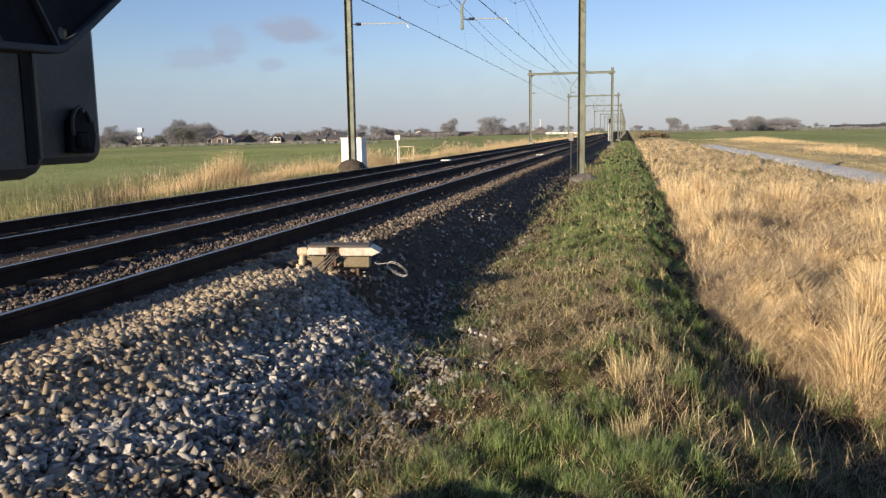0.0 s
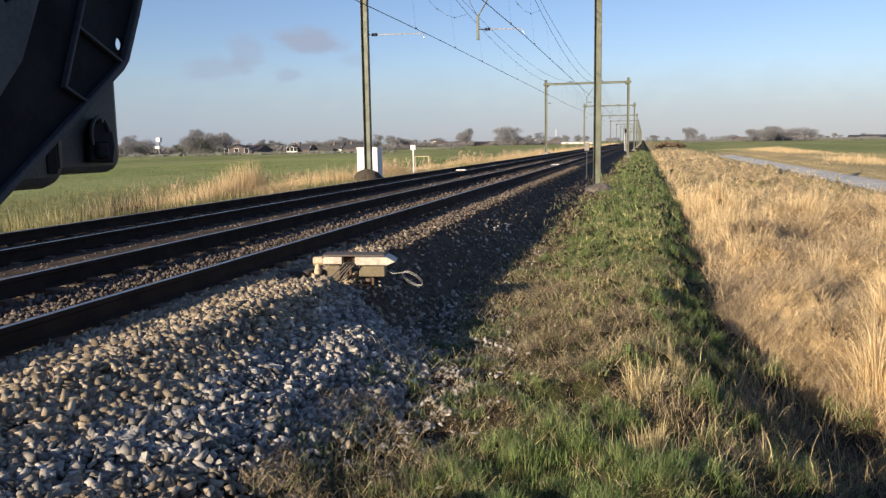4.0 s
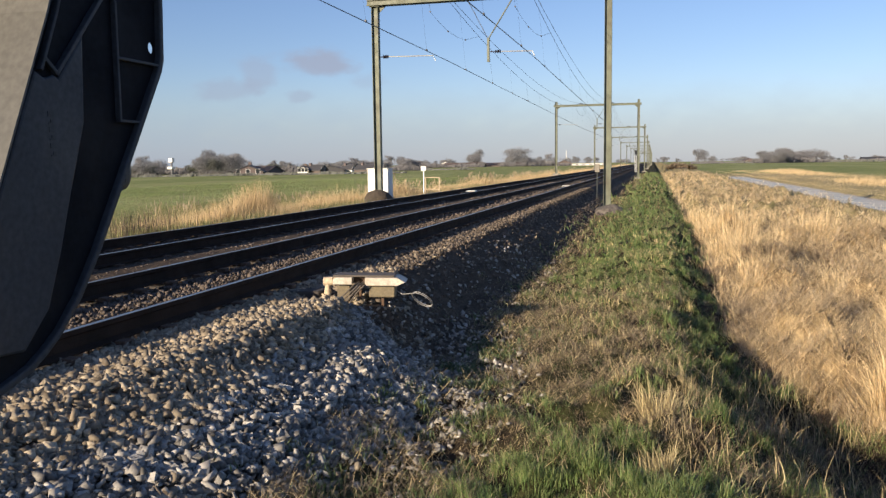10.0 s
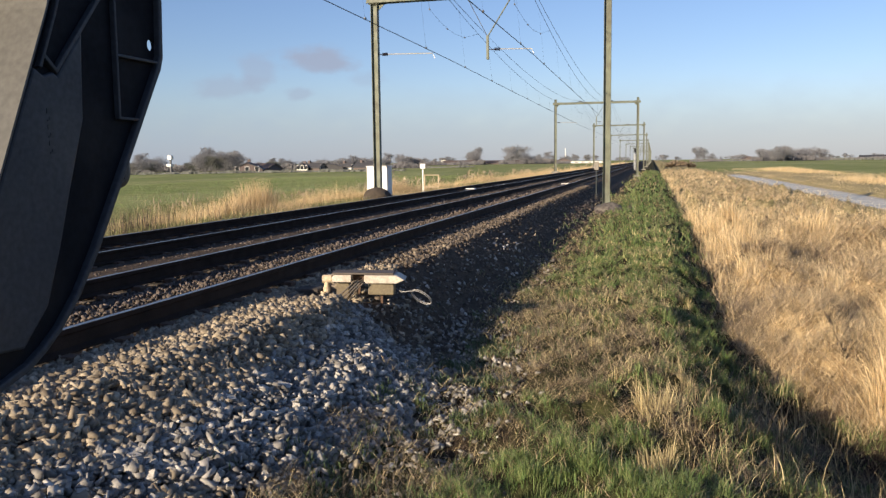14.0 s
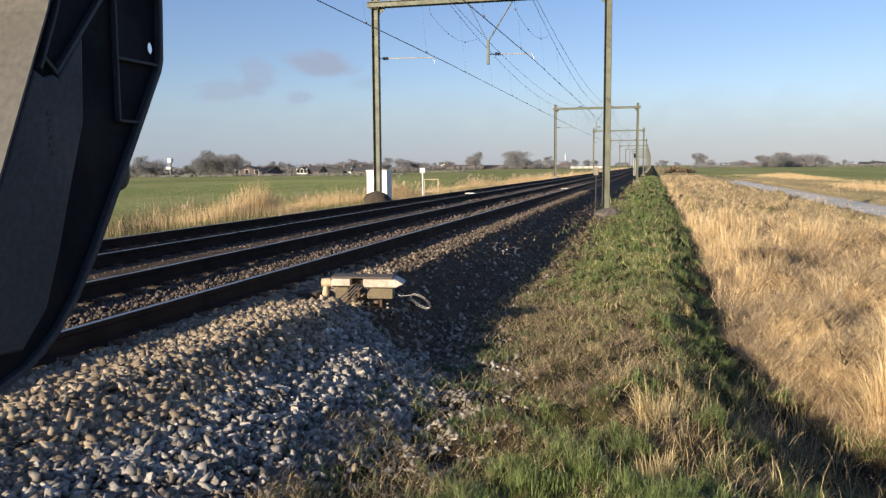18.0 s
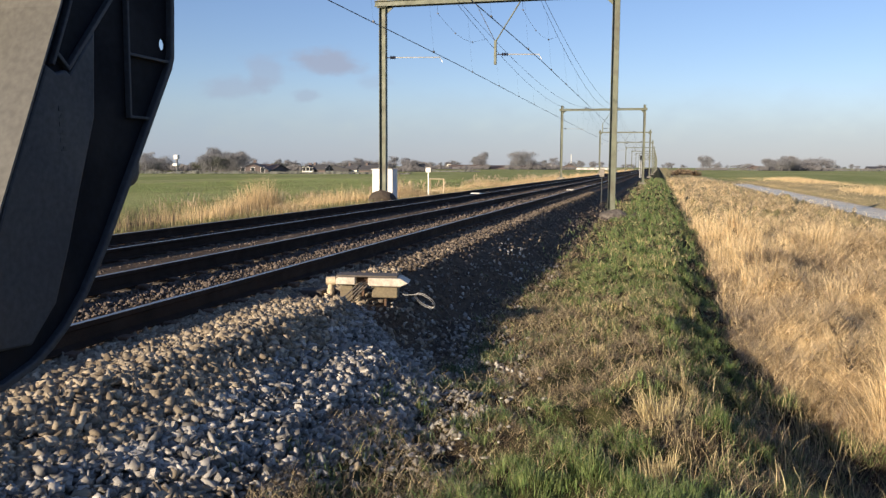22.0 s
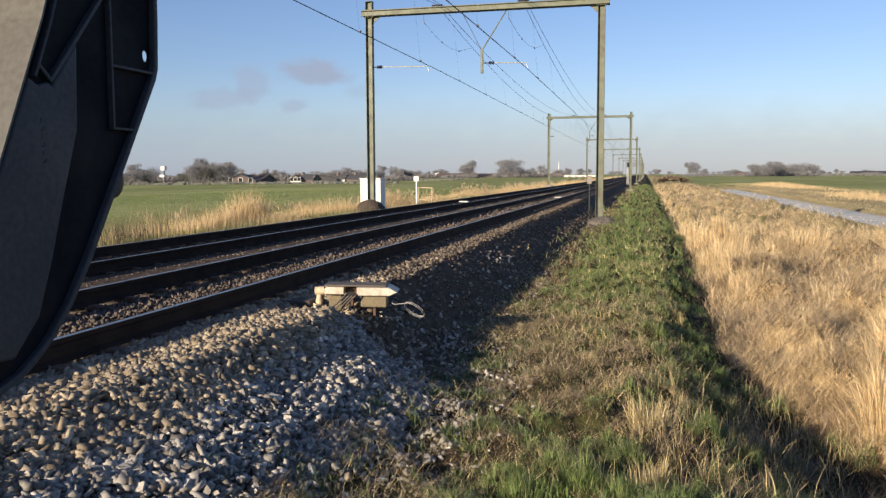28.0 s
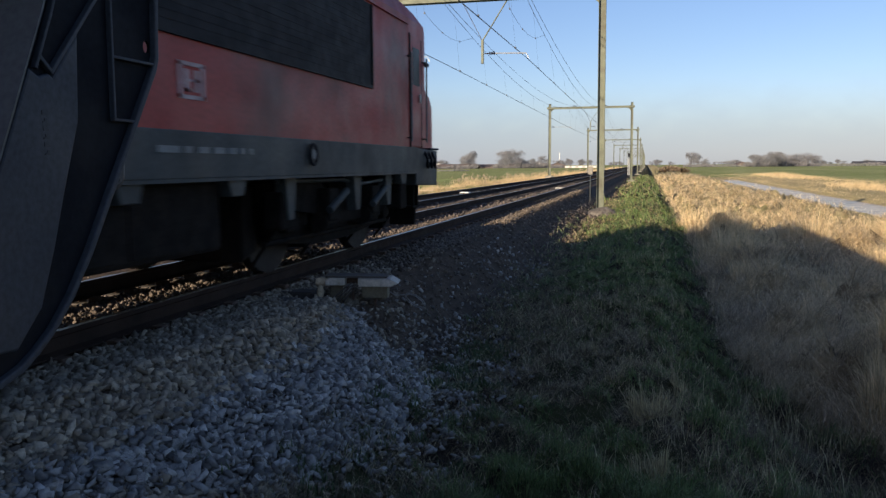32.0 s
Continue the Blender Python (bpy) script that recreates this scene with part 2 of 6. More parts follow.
M_STALK = material("dead_brown_stalk", (0.36, 0.27, 0.175), 0.75, 0, (0.08, 0.06, 0.042), 1, 9, island=0.5, thin=0.2)
M_DOCK = material("dark_dock_stalk", (0.10, 0.072, 0.05), 0.8, 0, (0.05, 0.038, 0.03), 1, 9, island=0.4)
M_WEED = material("green_weed_leaf", (0.07, 0.12, 0.045), 0.55, 0, (0.15, 0.18, 0.085), 1, 9, island=0.35, thin=0.2)
# distance haze is put into the grey of twigs, scrub, evergreens and bark
M_TWIG = material("hazed_winter_twigs", (0.175, 0.18, 0.194), 0.95, 0, (0.222, 0.224, 0.24), 1, 9, island=0.2, spec=0.1)
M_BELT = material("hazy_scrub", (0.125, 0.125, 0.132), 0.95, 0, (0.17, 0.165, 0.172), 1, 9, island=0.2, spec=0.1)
M_EVER = material("hazed_evergreen", (0.11, 0.12, 0.11), 0.9, 0, (0.14, 0.145, 0.13), 1, 9, island=0.3)
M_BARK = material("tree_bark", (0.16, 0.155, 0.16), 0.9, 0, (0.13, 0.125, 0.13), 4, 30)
M_BRICK = material("red_brown_brick", (0.15, 0.118, 0.112), 0.85, 0, (0.125, 0.10, 0.095), 2, 30)
M_TILE = material("roof_tile", (0.125, 0.095, 0.085), 0.8, 0, (0.10, 0.08, 0.07), 2, 30)
M_DARKROOF = material("dark_slate_roof", (0.07, 0.07, 0.075), 0.75, 0, (0.05, 0.05, 0.055), 2, 30)
M_PANE = material("window_glass", (0.03, 0.035, 0.04), 0.1, 0, (0.03, 0.035, 0.04), 1, 1)
# silty base made pale for the mirrored horizon; low IOR cuts real reflection
M_WATER = material("sky_pale_silty_water", (0.50, 0.395, 0.29), 0.14, 0, (0.43, 0.34, 0.25), 0.3, 1.5, 0.001, spec=0.2)
M_WATER.node_tree.nodes["Principled BSDF"].inputs["IOR"].default_value = 1.05
M_FARREED = material("far_reed_blades", (0.68, 0.53, 0.31), 0.7, 0, (0.52, 0.39, 0.215), 1, 9, island=0.18, thin=0.2)
M_FARGRASS = material("rough_bank_grass", (0.19, 0.215, 0.08), 0.7, 0, (0.29, 0.265, 0.125), 1, 9, island=0.25, thin=0.35)
M_FIELD = material("pasture_grass_blades", (0.16, 0.23, 0.070), 0.7, 0, (0.27, 0.32, 0.12), 1, 9, island=0.15, thin=0.2)
M_SOIL = material("bare_soil", (0.075, 0.058, 0.042), 0.95, 0, (0.045, 0.036, 0.027), 5, 30, 0.01)
M_RUBBLE = material("grey_brown_rubble", (0.17, 0.15, 0.13), 0.95, 0, (0.075, 0.064, 0.054), 7, 40, 0.02)
M_ROAD = material("road_asphalt", (0.06, 0.06, 0.058), 0.85, 0, (0.045, 0.045, 0.044), 2, 90, 0.003)


# ---- mesh helpers ----
def part(name, bm, mat, parent=None, label="", smooth=False):
    me = bpy.data.meshes.new(name)
    bm.normal_update()
    bm.to_mesh(me)
    bm.free()
    me.materials.append(mat)
    if smooth:
        me.shade_smooth()
    ob = new(name, me)
    if parent is not None:
        ob.parent = parent
    if label:
        ob["label"] = label
    return ob


def thing(name, label, category, group="", kind="", at=(0, 0, 0)):
    ob = new(name)
    ob.empty_display_size = 0.1
    ob.location = at
    return tagged(ob, label, category, group, kind)


def add_box(bm, x0, y0, z0, x1, y1, z1, bevel=0.0):
    made = bmesh.ops.create_cube(bm, size=1.0)["verts"]
    for v in made:
        v.co = Vector((x0 + (v.co.x + 0.5) * (x1 - x0), y0 + (v.co.y + 0.5) * (y1 - y0), z0 + (v.co.z + 0.5) * (z1 - z0)))
    if bevel:
        es = list({e for v in made for e in v.link_edges})
        bmesh.ops.bevel(bm, geom=es, offset=bevel, segments=2, affect="EDGES", profile=0.5)
    return bm


def box(x0, y0, z0, x1, y1, z1, bevel=0.0):
    return add_box(bmesh.new(), x0, y0, z0, x1, y1, z1, bevel)


def add_rod(bm, a, b, r, seg=8, r2=None):
    a, b = Vector(a), Vector(b)
    d = b - a
    q = d.to_track_quat("Z", "Y").to_matrix().to_4x4()
    m = Matrix.Translation((a + b) / 2) @ q
    bmesh.ops.create_cone(bm, cap_ends=True, segments=seg, radius1=r, radius2=r if r2 is None else r2, depth=d.length, matrix=m)
    return bm


def rod(a, b, r, seg=8, r2=None):
    return add_rod(bmesh.new(), a, b, r, seg, r2)


def add_tube(bm, pts, r, seg=6):
    rings = []
    pts = [Vector(p) for p in pts]
    for i, p in enumerate(pts):
        d = (pts[min(i + 1, len(pts) - 1)] - pts[max(i - 1, 0)]).normalized()
        u = d.orthogonal().normalized() if i == 0 else (u - u.dot(d) * d).normalized()
        w = d.cross(u)
        rings.append([bm.verts.new(p + r * (math.cos(k * math.tau / seg) * u + math.sin(k * math.tau / seg) * w)) for k in range(seg)])
    for a, b in zip(rings, rings[1:]):
        for k in range(seg):
            bm.faces.new((a[k], a[(k + 1) % seg], b[(k + 1) % seg], b[k]))
    bm.faces.new(rings[0][::-1])
    bm.faces.new(rings[-1])
    return bm


def tube(pts, r, seg=6):
    return add_tube(bmesh.new(), pts, r, seg)


def add_prism(bm, outline, lo, hi, axis="x", bevel=0.0):
    """An outline of (u, v) drawn out from lo to hi along an axis: u, v are y, z for x; x, z for y; x, y for z."""
    def place(u, v, w):
        return {"x": (w, u, v), "y": (u, w, v), "z": (u, v, w)}[axis]
    a = [bm.verts.new(place(u, v, lo)) for u, v in outline]
    b = [bm.verts.new(place(u, v, hi)) for u, v in outline]
    k = len(outline)
    f = [bm.faces.new(a), bm.faces.new(b[::-1])]
    f += [bm.faces.new((a[(i + 1) % k], a[i], b[i], b[(i + 1) % k])) for i in range(k)]
    bmesh.ops.recalc_face_normals(bm, faces=f)
    if bevel:
        es = list({e for x in f[:2] for e in x.edges})
        bmesh.ops.bevel(bm, geom=es, offset=bevel, segments=2, affect="EDGES", profile=0.5)
    return bm


def prism(outline, lo, hi, axis="x", bevel=0.0):
    return add_prism(bmesh.new(), outline, lo, hi, axis, bevel)


def sheet(name, verts, faces, mat, parent=None):
    """A mesh from numpy arrays: verts (n, 3), faces (m, 3) or (m, 4)."""
    me = bpy.data.meshes.new(name)
    verts, faces = np.asarray(verts, np.float32), np.asarray(faces, np.int32)
    k = faces.shape[1]
    me.vertices.add(len(verts))
    me.vertices.foreach_set("co", verts.ravel())
    me.loops.add(faces.size)
    me.loops.foreach_set("vertex_index", faces.ravel())
    me.polygons.add(len(faces))
    me.polygons.foreach_set("loop_start", np.arange(0, faces.size, k, dtype=np.int32))
    me.polygons.foreach_set("loop_total", np.full(len(faces), k, np.int32))
    me.update(calc_edges=True)
    me.materials.append(mat)
    ob = new(name, me)
    if parent is not None:
        ob.parent = parent
    return ob


RNG = np.random.default_rng(7)

# ---- plan: x to the right of the camera, y along the track, z above the near rails' tops ----
RAIL_X = -4.057            # near rail of the near track
GAUGE = 1.507
TRACKS = ((RAIL_X - GAUGE / 2, 0.0), (RAIL_X - GAUGE / 2 - 3.5, -0.057))
PORTAL_Y, PORTAL_STEP = 32.84, 65.0
MAST_L, MAST_R, BEAM_Z = -11.2, -1.76, 7.77
PROFILE_X = [-3000, -60, -26, -22, -17, -14, -11.8, -10.0, -9.75, -3.5, -3.32, -3.0, -2.55, -2.25, -1.6, -0.8, -0.12, 0.20, 0.62, 1.05, 1.7, 5.0, 9.0, 11.1, 11.6, 14.5, 15.1, 19.0, 30, 3000]
PROFILE_Z = [-1.2, -1.1, -1.0, -1.35, -1.0, -0.75, -0.4, -0.28, -0.26, -0.23, -0.22, -0.46, -0.78, -0.90, -0.88, -0.79, -0.74, -0.80, -1.06, -1.28, -1.36, -1.34, -1.32, -1.42, -1.85, -1.85, -1.40, -1.28, -1.30, -1.5]


def wobble(x, y, s, k=0.0):
    return (np.sin(x * s + 1.3 + k) * np.cos(y * s * 0.83 + 0.4 + k) + 0.6 * np.sin(x * s * 2.3 + y * s * 1.7 + 2.1 * k) + 0.4 * np.sin(y * s * 3.1 - x * s * 1.9 + k)) / 2.0


def bank_shift(y):
    """How far the bank's foot lies further out along the line."""
    y = np.asarray(y, float)
    return 0.25 * np.clip((y - 14) / 10, 0, 1) + 0.28 * np.clip((7.9 - y) / 1.4, 0, 1)


POCKETS = ((2.75, 11.5, 0.36), (3.15, 17.4, 0.45), (2.85, 22.8, 0.5), (3.3, 27.0, 0.5), (3.7, 22.0, 0.5), (5.1, 27.3, 0.55), (3.55, 19.3, 0.42), (3.35, 12.4, 0.42), (2.3, 17.0, 0.3), (4.6, 17.0, 0.4), (2.5, 13.7, 0.28), (2.6, 33.0, 0.6), (6.6, 31.0, 0.7), (2.15, 9.4, 0.25), (6.0, 22.5, 0.5))


def lumps(x, y):
    """Hummocks of laid-over reed."""
    return 0.62 * np.clip(0.36 + 0.6 * wobble(x, y, 2.3, 2.0) + 0.35 * wobble(x, y, 0.9, 5.0), 0, 1) ** 1.5 + 0.30 * np.clip(0.25 + 0.9 * wobble(x, y, 5.0, 1.2), 0, 1)


def tussock(x, y):
    """Where grass grows in tussocks: 1 on one, 0 between them."""
    return np.clip(0.45 + 0.8 * wobble(x, y, 5.2, 3.0) + 0.45 * wobble(x, y, 11.0, 1.0), 0, 1)


def height(x, y):
    """The ground's height."""
    x, y = np.asarray(x, float), np.asarray(y, float)
    # fresh stone widens and flattens the shoulder near the crossing
    ends = [3.0, 4.2, 5.2, 6.2, 7.3, 8.2]
    top = np.interp(y, ends, [-3.40, -3.25, -3.05, -2.98, -2.93, -3.32])
    toe = np.interp(y, ends, [-1.55, -1.68, -1.64, -1.68, -1.86, -2.25])
    on = np.clip((x - top) / (toe - top), 0, 1)
    flat = np.where(x < top, np.minimum(x, -3.32), np.where(x < toe, -3.32 + on * 1.07, x))
    past = np.clip((x - toe) / 0.9, 0, 1)
    flat = np.where((x >= toe) & (past < 1), -2.25 + past * (toe + 0.9 + 2.25), flat)
    flat = flat - bank_shift(y) * np.clip((flat + 0.6) / 0.8, 0, 1) * np.clip((10 - flat) / 4, 0, 1)
    flat = flat + np.interp(y, [8.5, 10.0, 15.0, 24.0], [0.0, -0.18, -0.18, 0.0]) * np.clip((flat + 3.6) / 0.2, 0, 1) * np.clip((-2.2 - flat) / 0.5, 0, 1)
    flat = flat + 0.16 * wobble(x * 0.5, y, 2.2, 3.0) * np.clip((flat + 0.2) / 0.5, 0, 1) * np.clip((2.6 - flat) / 0.8, 0, 1)
    z = np.interp(flat, PROFILE_X, PROFILE_Z)
    verge = np.clip((x + 2.1) / 1.3, 0.12, 1) * (x > -2.2) * np.clip((10 - x) / 2, 0, 1)
    z = z + verge * (0.045 * wobble(x, y, 1.9) + 0.06 * wobble(x, y, 5.3, 1.0) + 0.19 * (tussock(x, y) - 0.4) + 0.05 * wobble(x, y, 13.0, 2.0))
    z = z + np.clip((x - 1.35 - bank_shift(y) - np.clip((9.6 - y) * 0.45, 0, 2)) / 0.4, 0, 1) * np.clip((9.6 - x) / 1.2, 0, 1) * lumps(x, y)
    z = z - 0.20 * np.exp(-((x + 3.46) / 0.32) ** 2 - ((y - 8.25) / 0.45) ** 2)
    z = z + np.exp(-((y - 5.6) / 1.5) ** 4) * ((0.085 + 0.09 * np.exp(-((y - 6.3) / 0.85) ** 2)) * np.clip((x + 2.52) / 0.32, 0, 1) * np.clip((-0.95 - x) / 0.85, 0, 1) + 0.05 * np.exp(-((x + 2.58) / 0.42) ** 2))
    # past the box the shoulder falls more gently
    z = z + 0.14 * np.clip((y - 11) / 4, 0, 1) * np.exp(-((x + 2.48) / 0.36) ** 2)
    # hollow sunk at the bank's foot beside the crossing so the bank shades it
    z = z - 0.20 * np.exp(-((x - 1.65) / 0.55) ** 2 - ((y - 6.9) / 1.5) ** 2)
    # firm soil under the trackside box
    z = z + 0.15 * np.exp(-((x + 2.85) / 0.32) ** 2 - ((y - 8.45) / 0.55) ** 2)
    # the ditch ends where a field path crosses it
    z = np.where((x > 9.5) & (x < 15.5), np.maximum(z, -1.85 + 0.5 * np.clip((y - 148) / 4, 0, 1)), z)
    for cx, cy, r in POCKETS:
        z = z - 0.46 * np.exp(-((x - cx) / r) ** 2 - ((y - cy) / (1.4 * r)) ** 2)
    heap = np.exp(-(((x + 3.12) / 0.32) ** 2) - ((y - 5.6) / 1.5) ** 2)
    z = z + 0.11 * np.exp(-((x + 2.35) / 0.6) ** 2 - ((y - 4.1) / 0.9) ** 2)
    z = z + heap * (0.045 + 0.03 * wobble(x, y, 2.4, 0.3))
    # the verge rises towards the level crossing behind the camera
    z = z + np.clip((3.3 - y) / 1.2, 0, 1) * np.clip((x + 2.6) / 0.6, 0, 1) * np.clip((14 - x) / 4, 0, 1) * (np.maximum(-0.42 - z, 0) * 0.95)
    # low earth bank along the road, added out of view to shade the nearest grass
    z = z + 0.33 * np.exp(-((y - 2.1) / 0.42) ** 4) * np.clip((x + 2.5) / 0.6, 0, 1) * np.clip((5 - x) / 2, 0, 1)
    return z


def build_ground():
    xs = np.unique(np.concatenate([-np.geomspace(60, 3000, 14), np.arange(-60, -12, 2.0), np.arange(-12, -9, 0.3), np.arange(-9, -3.6, 0.5), np.arange(-3.6, 2.6, 0.1), np.arange(2.6, 10, 0.2), np.arange(10, 15, 0.4), np.arange(15, 60, 2.5), np.geomspace(60, 3000, 14)]))
    ys = np.unique(np.concatenate([-np.geomspace(12, 1500, 12), np.arange(-12, 2, 1.0), np.arange(2, 16, 0.12), np.arange(16, 60, 0.6), np.arange(60, 200, 6.0), np.geomspace(200, 4000, 16)]))
    X, Y = np.meshgrid(xs, ys)
    V = np.stack([X, Y, height(X, Y)], -1).reshape(-1, 3)
    a, b = len(ys), len(xs)
    i = (np.arange(a - 1)[:, None] * b + np.arange(b - 1)).ravel()
    g = sheet("ground", V, np.stack([i, i + 1, i + b + 1, i + b], 1), ground_material())
    g.data.shade_smooth()
    tagged(g, "flat polder ground with grass verge, ballast bed, reed bed and green fields", "ground", kind="structure")


def ground_material():
    m = bpy.data.materials.new("ground_cover")
    m.use_nodes = True
    nt = m.node_tree
    n, l = nt.nodes, nt.links
    b = n["Principled BSDF"]
    b.inputs["Roughness"].default_value = 0.95
    b.inputs["Specular IOR Level"].default_value = 0.1
    tc = n.new("ShaderNodeTexCoord")
    sep = n.new("ShaderNodeSeparateXYZ")
    l.new(tc.outputs["Object"], sep.inputs[0])

    def noise_at(s, d=4.0, sy=1.0):
        t = n.new("ShaderNodeTexNoise")
        t.inputs["Scale"].default_value, t.inputs["Detail"].default_value = s, d
        mp = n.new("ShaderNodeMapping")
        mp.inputs["Scale"].default_value = (1, sy, 1)
        l.new(tc.outputs["Object"], mp.inputs[0])
        l.new(mp.outputs[0], t.inputs["Vector"])
        return t.outputs["Fac"]

    def ramp(v, lo, hi, a=0.0, bb=1.0):
        r = n.new("ShaderNodeMapRange")
        r.interpolation_type = "SMOOTHSTEP"
        l.new(v, r.inputs["Value"])
        for key, val in (("From Min", lo), ("From Max", hi), ("To Min", a), ("To Max", bb)):
            r.inputs[key].default_value = val
        return r.outputs[0]

    def maths(op, a, bb):
        k = n.new("ShaderNodeMath")
        k.operation = op
        for i, v in ((0, a), (1, bb)):
            if isinstance(v, float):
                k.inputs[i].default_value = v
            else:
                l.new(v, k.inputs[i])
        return k.outputs[0]

    def blend(fac, a, bb):
        x = n.new("ShaderNodeMix")
        x.data_type = "RGBA"
        l.new(fac, x.inputs["Factor"])
        for key, v in (("A", a), ("B", bb)):
            if isinstance(v, tuple):
                x.inputs[key].default_value = (*v, 1)
            else:
                l.new(v, x.inputs[key])
        return x.outputs["Result"]

    # position across the line, its borders made uneven
    x = maths("ADD", sep.outputs[0], maths("MULTIPLY", maths("SUBTRACT", noise_at(0.9), 0.5), 1.1))
    xf = maths("ADD", sep.outputs[0], maths("MULTIPLY", maths("SUBTRACT", noise_at(0.12), 0.5), 7.0))
    fine = noise_at(38.0, 3.0)
    mid = noise_at(2.2)
    wide = noise_at(0.05, 3.0, 0.25)
    field = blend(ramp(wide, 0.42, 0.6), (0.215, 0.255, 0.085), (0.30, 0.325, 0.13))
    field = blend(ramp(noise_at(0.35), 0.46, 0.68, 0.0, 0.6), field, (0.37, 0.35, 0.17))
    straw_far = blend(ramp(mid, 0.35, 0.65), (0.42, 0.34, 0.19), (0.30, 0.27, 0.13))
    straw = blend(ramp(mid, 0.35, 0.65), (0.46, 0.35, 0.20), (0.23, 0.17, 0.10))
    # soil darkened for the shaded gaps between grass tufts
    soil = blend(ramp(mid, 0.4, 0.6), (0.070, 0.053, 0.036), (0.035, 0.027, 0.020))
    verge = blend(ramp(noise_at(1.1), 0.45, 0.62), (0.060, 0.062, 0.027), soil)
    bed = blend(ramp(fine, 0.3, 0.7), (0.054, 0.040, 0.030), (0.125, 0.095, 0.071))
    mud = blend(ramp(mid, 0.4, 0.6), (0.26, 0.22, 0.13), (0.34, 0.29, 0.165))
    col = field
    col = blend(ramp(xf, -20.0, -15.0), col, straw_far)
    col = blend(ramp(x, -12.2, -10.8), col, bed)
    col = blend(ramp(x, -2.3, -1.8), col, verge)
    # dark soil for straw at the bank's foot: litter, and the bank's shade
    foot = maths("SUBTRACT", x, maths("MULTIPLY", maths("MAXIMUM", maths("SUBTRACT", 9.8, sep.outputs[1]), 0.0), 0.45))
    col = blend(ramp(foot, 0.95, 1.45), col, blend(ramp(sep.outputs[1], 22.0, 40.0), straw, straw_far))
    col = blend(ramp(x, 6.5, 8.5), col, straw_far)
    col = blend(ramp(x, 9.2, 10.2), col, blend(ramp(sep.outputs[1], 144.0, 152.0), mud, straw_far))
    col = blend(ramp(x, 14.6, 15.2), col, straw_far)
    col = blend(ramp(xf, 22.0, 36.0), col, field)
    col = blend(maths("MULTIPLY", ramp(x, 10.5, 13.0), ramp(sep.outputs[1], 154.0, 175.0)), col, field)
    # shading of single tufts that are too far to build
    tuft = n.new("ShaderNodeMix")
    tuft.data_type, tuft.blend_type = "RGBA", "MULTIPLY"
    tuft.inputs["Factor"].default_value = 1.0
    l.new(col, tuft.inputs["A"])
    l.new(blend(ramp(noise_at(7.0, 4.0, 0.4), 0.3, 0.7), (0.72, 0.72, 0.72), (1.22, 1.2, 1.15)), tuft.inputs["B"])
    l.new(tuft.outputs["Result"], b.inputs["Base Color"])
    bp = n.new("ShaderNodeBump")
    bp.inputs["Strength"].default_value, bp.inputs["Distance"].default_value = 0.7, 0.05
    l.new(maths("ADD", maths("MULTIPLY", fine, 0.3), noise_at(9.0)), bp.inputs["Height"])
    l.new(bp.outputs["Normal"], b.inputs["Normal"])
    return m


build_ground()
water = part("water", box(11.2, -200, -1.95, 14.9, 156, -1.60), M_WATER, None)
tagged(water, "narrow still ditch water, the mirrored sky's paleness put into its colour", "ditch", kind="structure")


# ---- tracks ----
def rail_profile(cx, z):
    h = [(0.036, 0), (0.036, -0.035), (0.010, -0.05), (0.009, -0.14), (0.075, -0.16), (0.075, -0.172)]
    return [(cx + a, z + b) for a, b in h] + [(cx - a, z + b) for a, b in reversed(h)]


def build_track(cx, z, which):
    t = thing("railway_track", which, "railway track", "tracks", at=(0, 0, 0))
    for s in (-1, 1):
        x = cx + s * GAUGE / 2
        bm = prism(rail_profile(x, z - 0.002), -80, 900, "y")
        r = part("rail", bm, M_RAIL, t, "rusty brown rail with a polished top")
        part("running_surface", box(x - 0.016, -80, z - 0.004, x + 0.030, 900, z, 0.0), M_RAILTOP, r, "polished bare steel running band")
    me = box(-1.27, -0.13, -0.2, 1.27, 0.13, 0.0, 0.02)
    first = part("sleeper", me, M_SLEEPER, t)
    first.location = (cx, -6, z - 0.225)
    for i in range(1, 130):
        o = first.copy()
        scene.collection.objects.link(o)
        o.location.y = -6 + 0.6 * i
    clip = part("rail_clip", box(-0.06, -0.06, 0, 0.06, 0.06, 0.05, 0.01), M_RUST, t)
    clip.location = (cx + GAUGE / 2 + 0.11, -6, z - 0.215)
    for i in range(0, 60):
        for dx in (-GAUGE / 2 - 0.11, -GAUGE / 2 + 0.11, GAUGE / 2 - 0.11, GAUGE / 2 + 0.11):
            if i == 0 and dx > GAUGE / 2:
                continue
            o = clip.copy()
            scene.collection.objects.link(o)
            o.location = (cx + dx, -6 + 0.6 * i, z - 0.215)


build_track(*TRACKS[0], "near railway track with rusty rails on ballasted sleepers")
build_track(*TRACKS[1], "second railway track beyond the first, rusty rails on ballast")


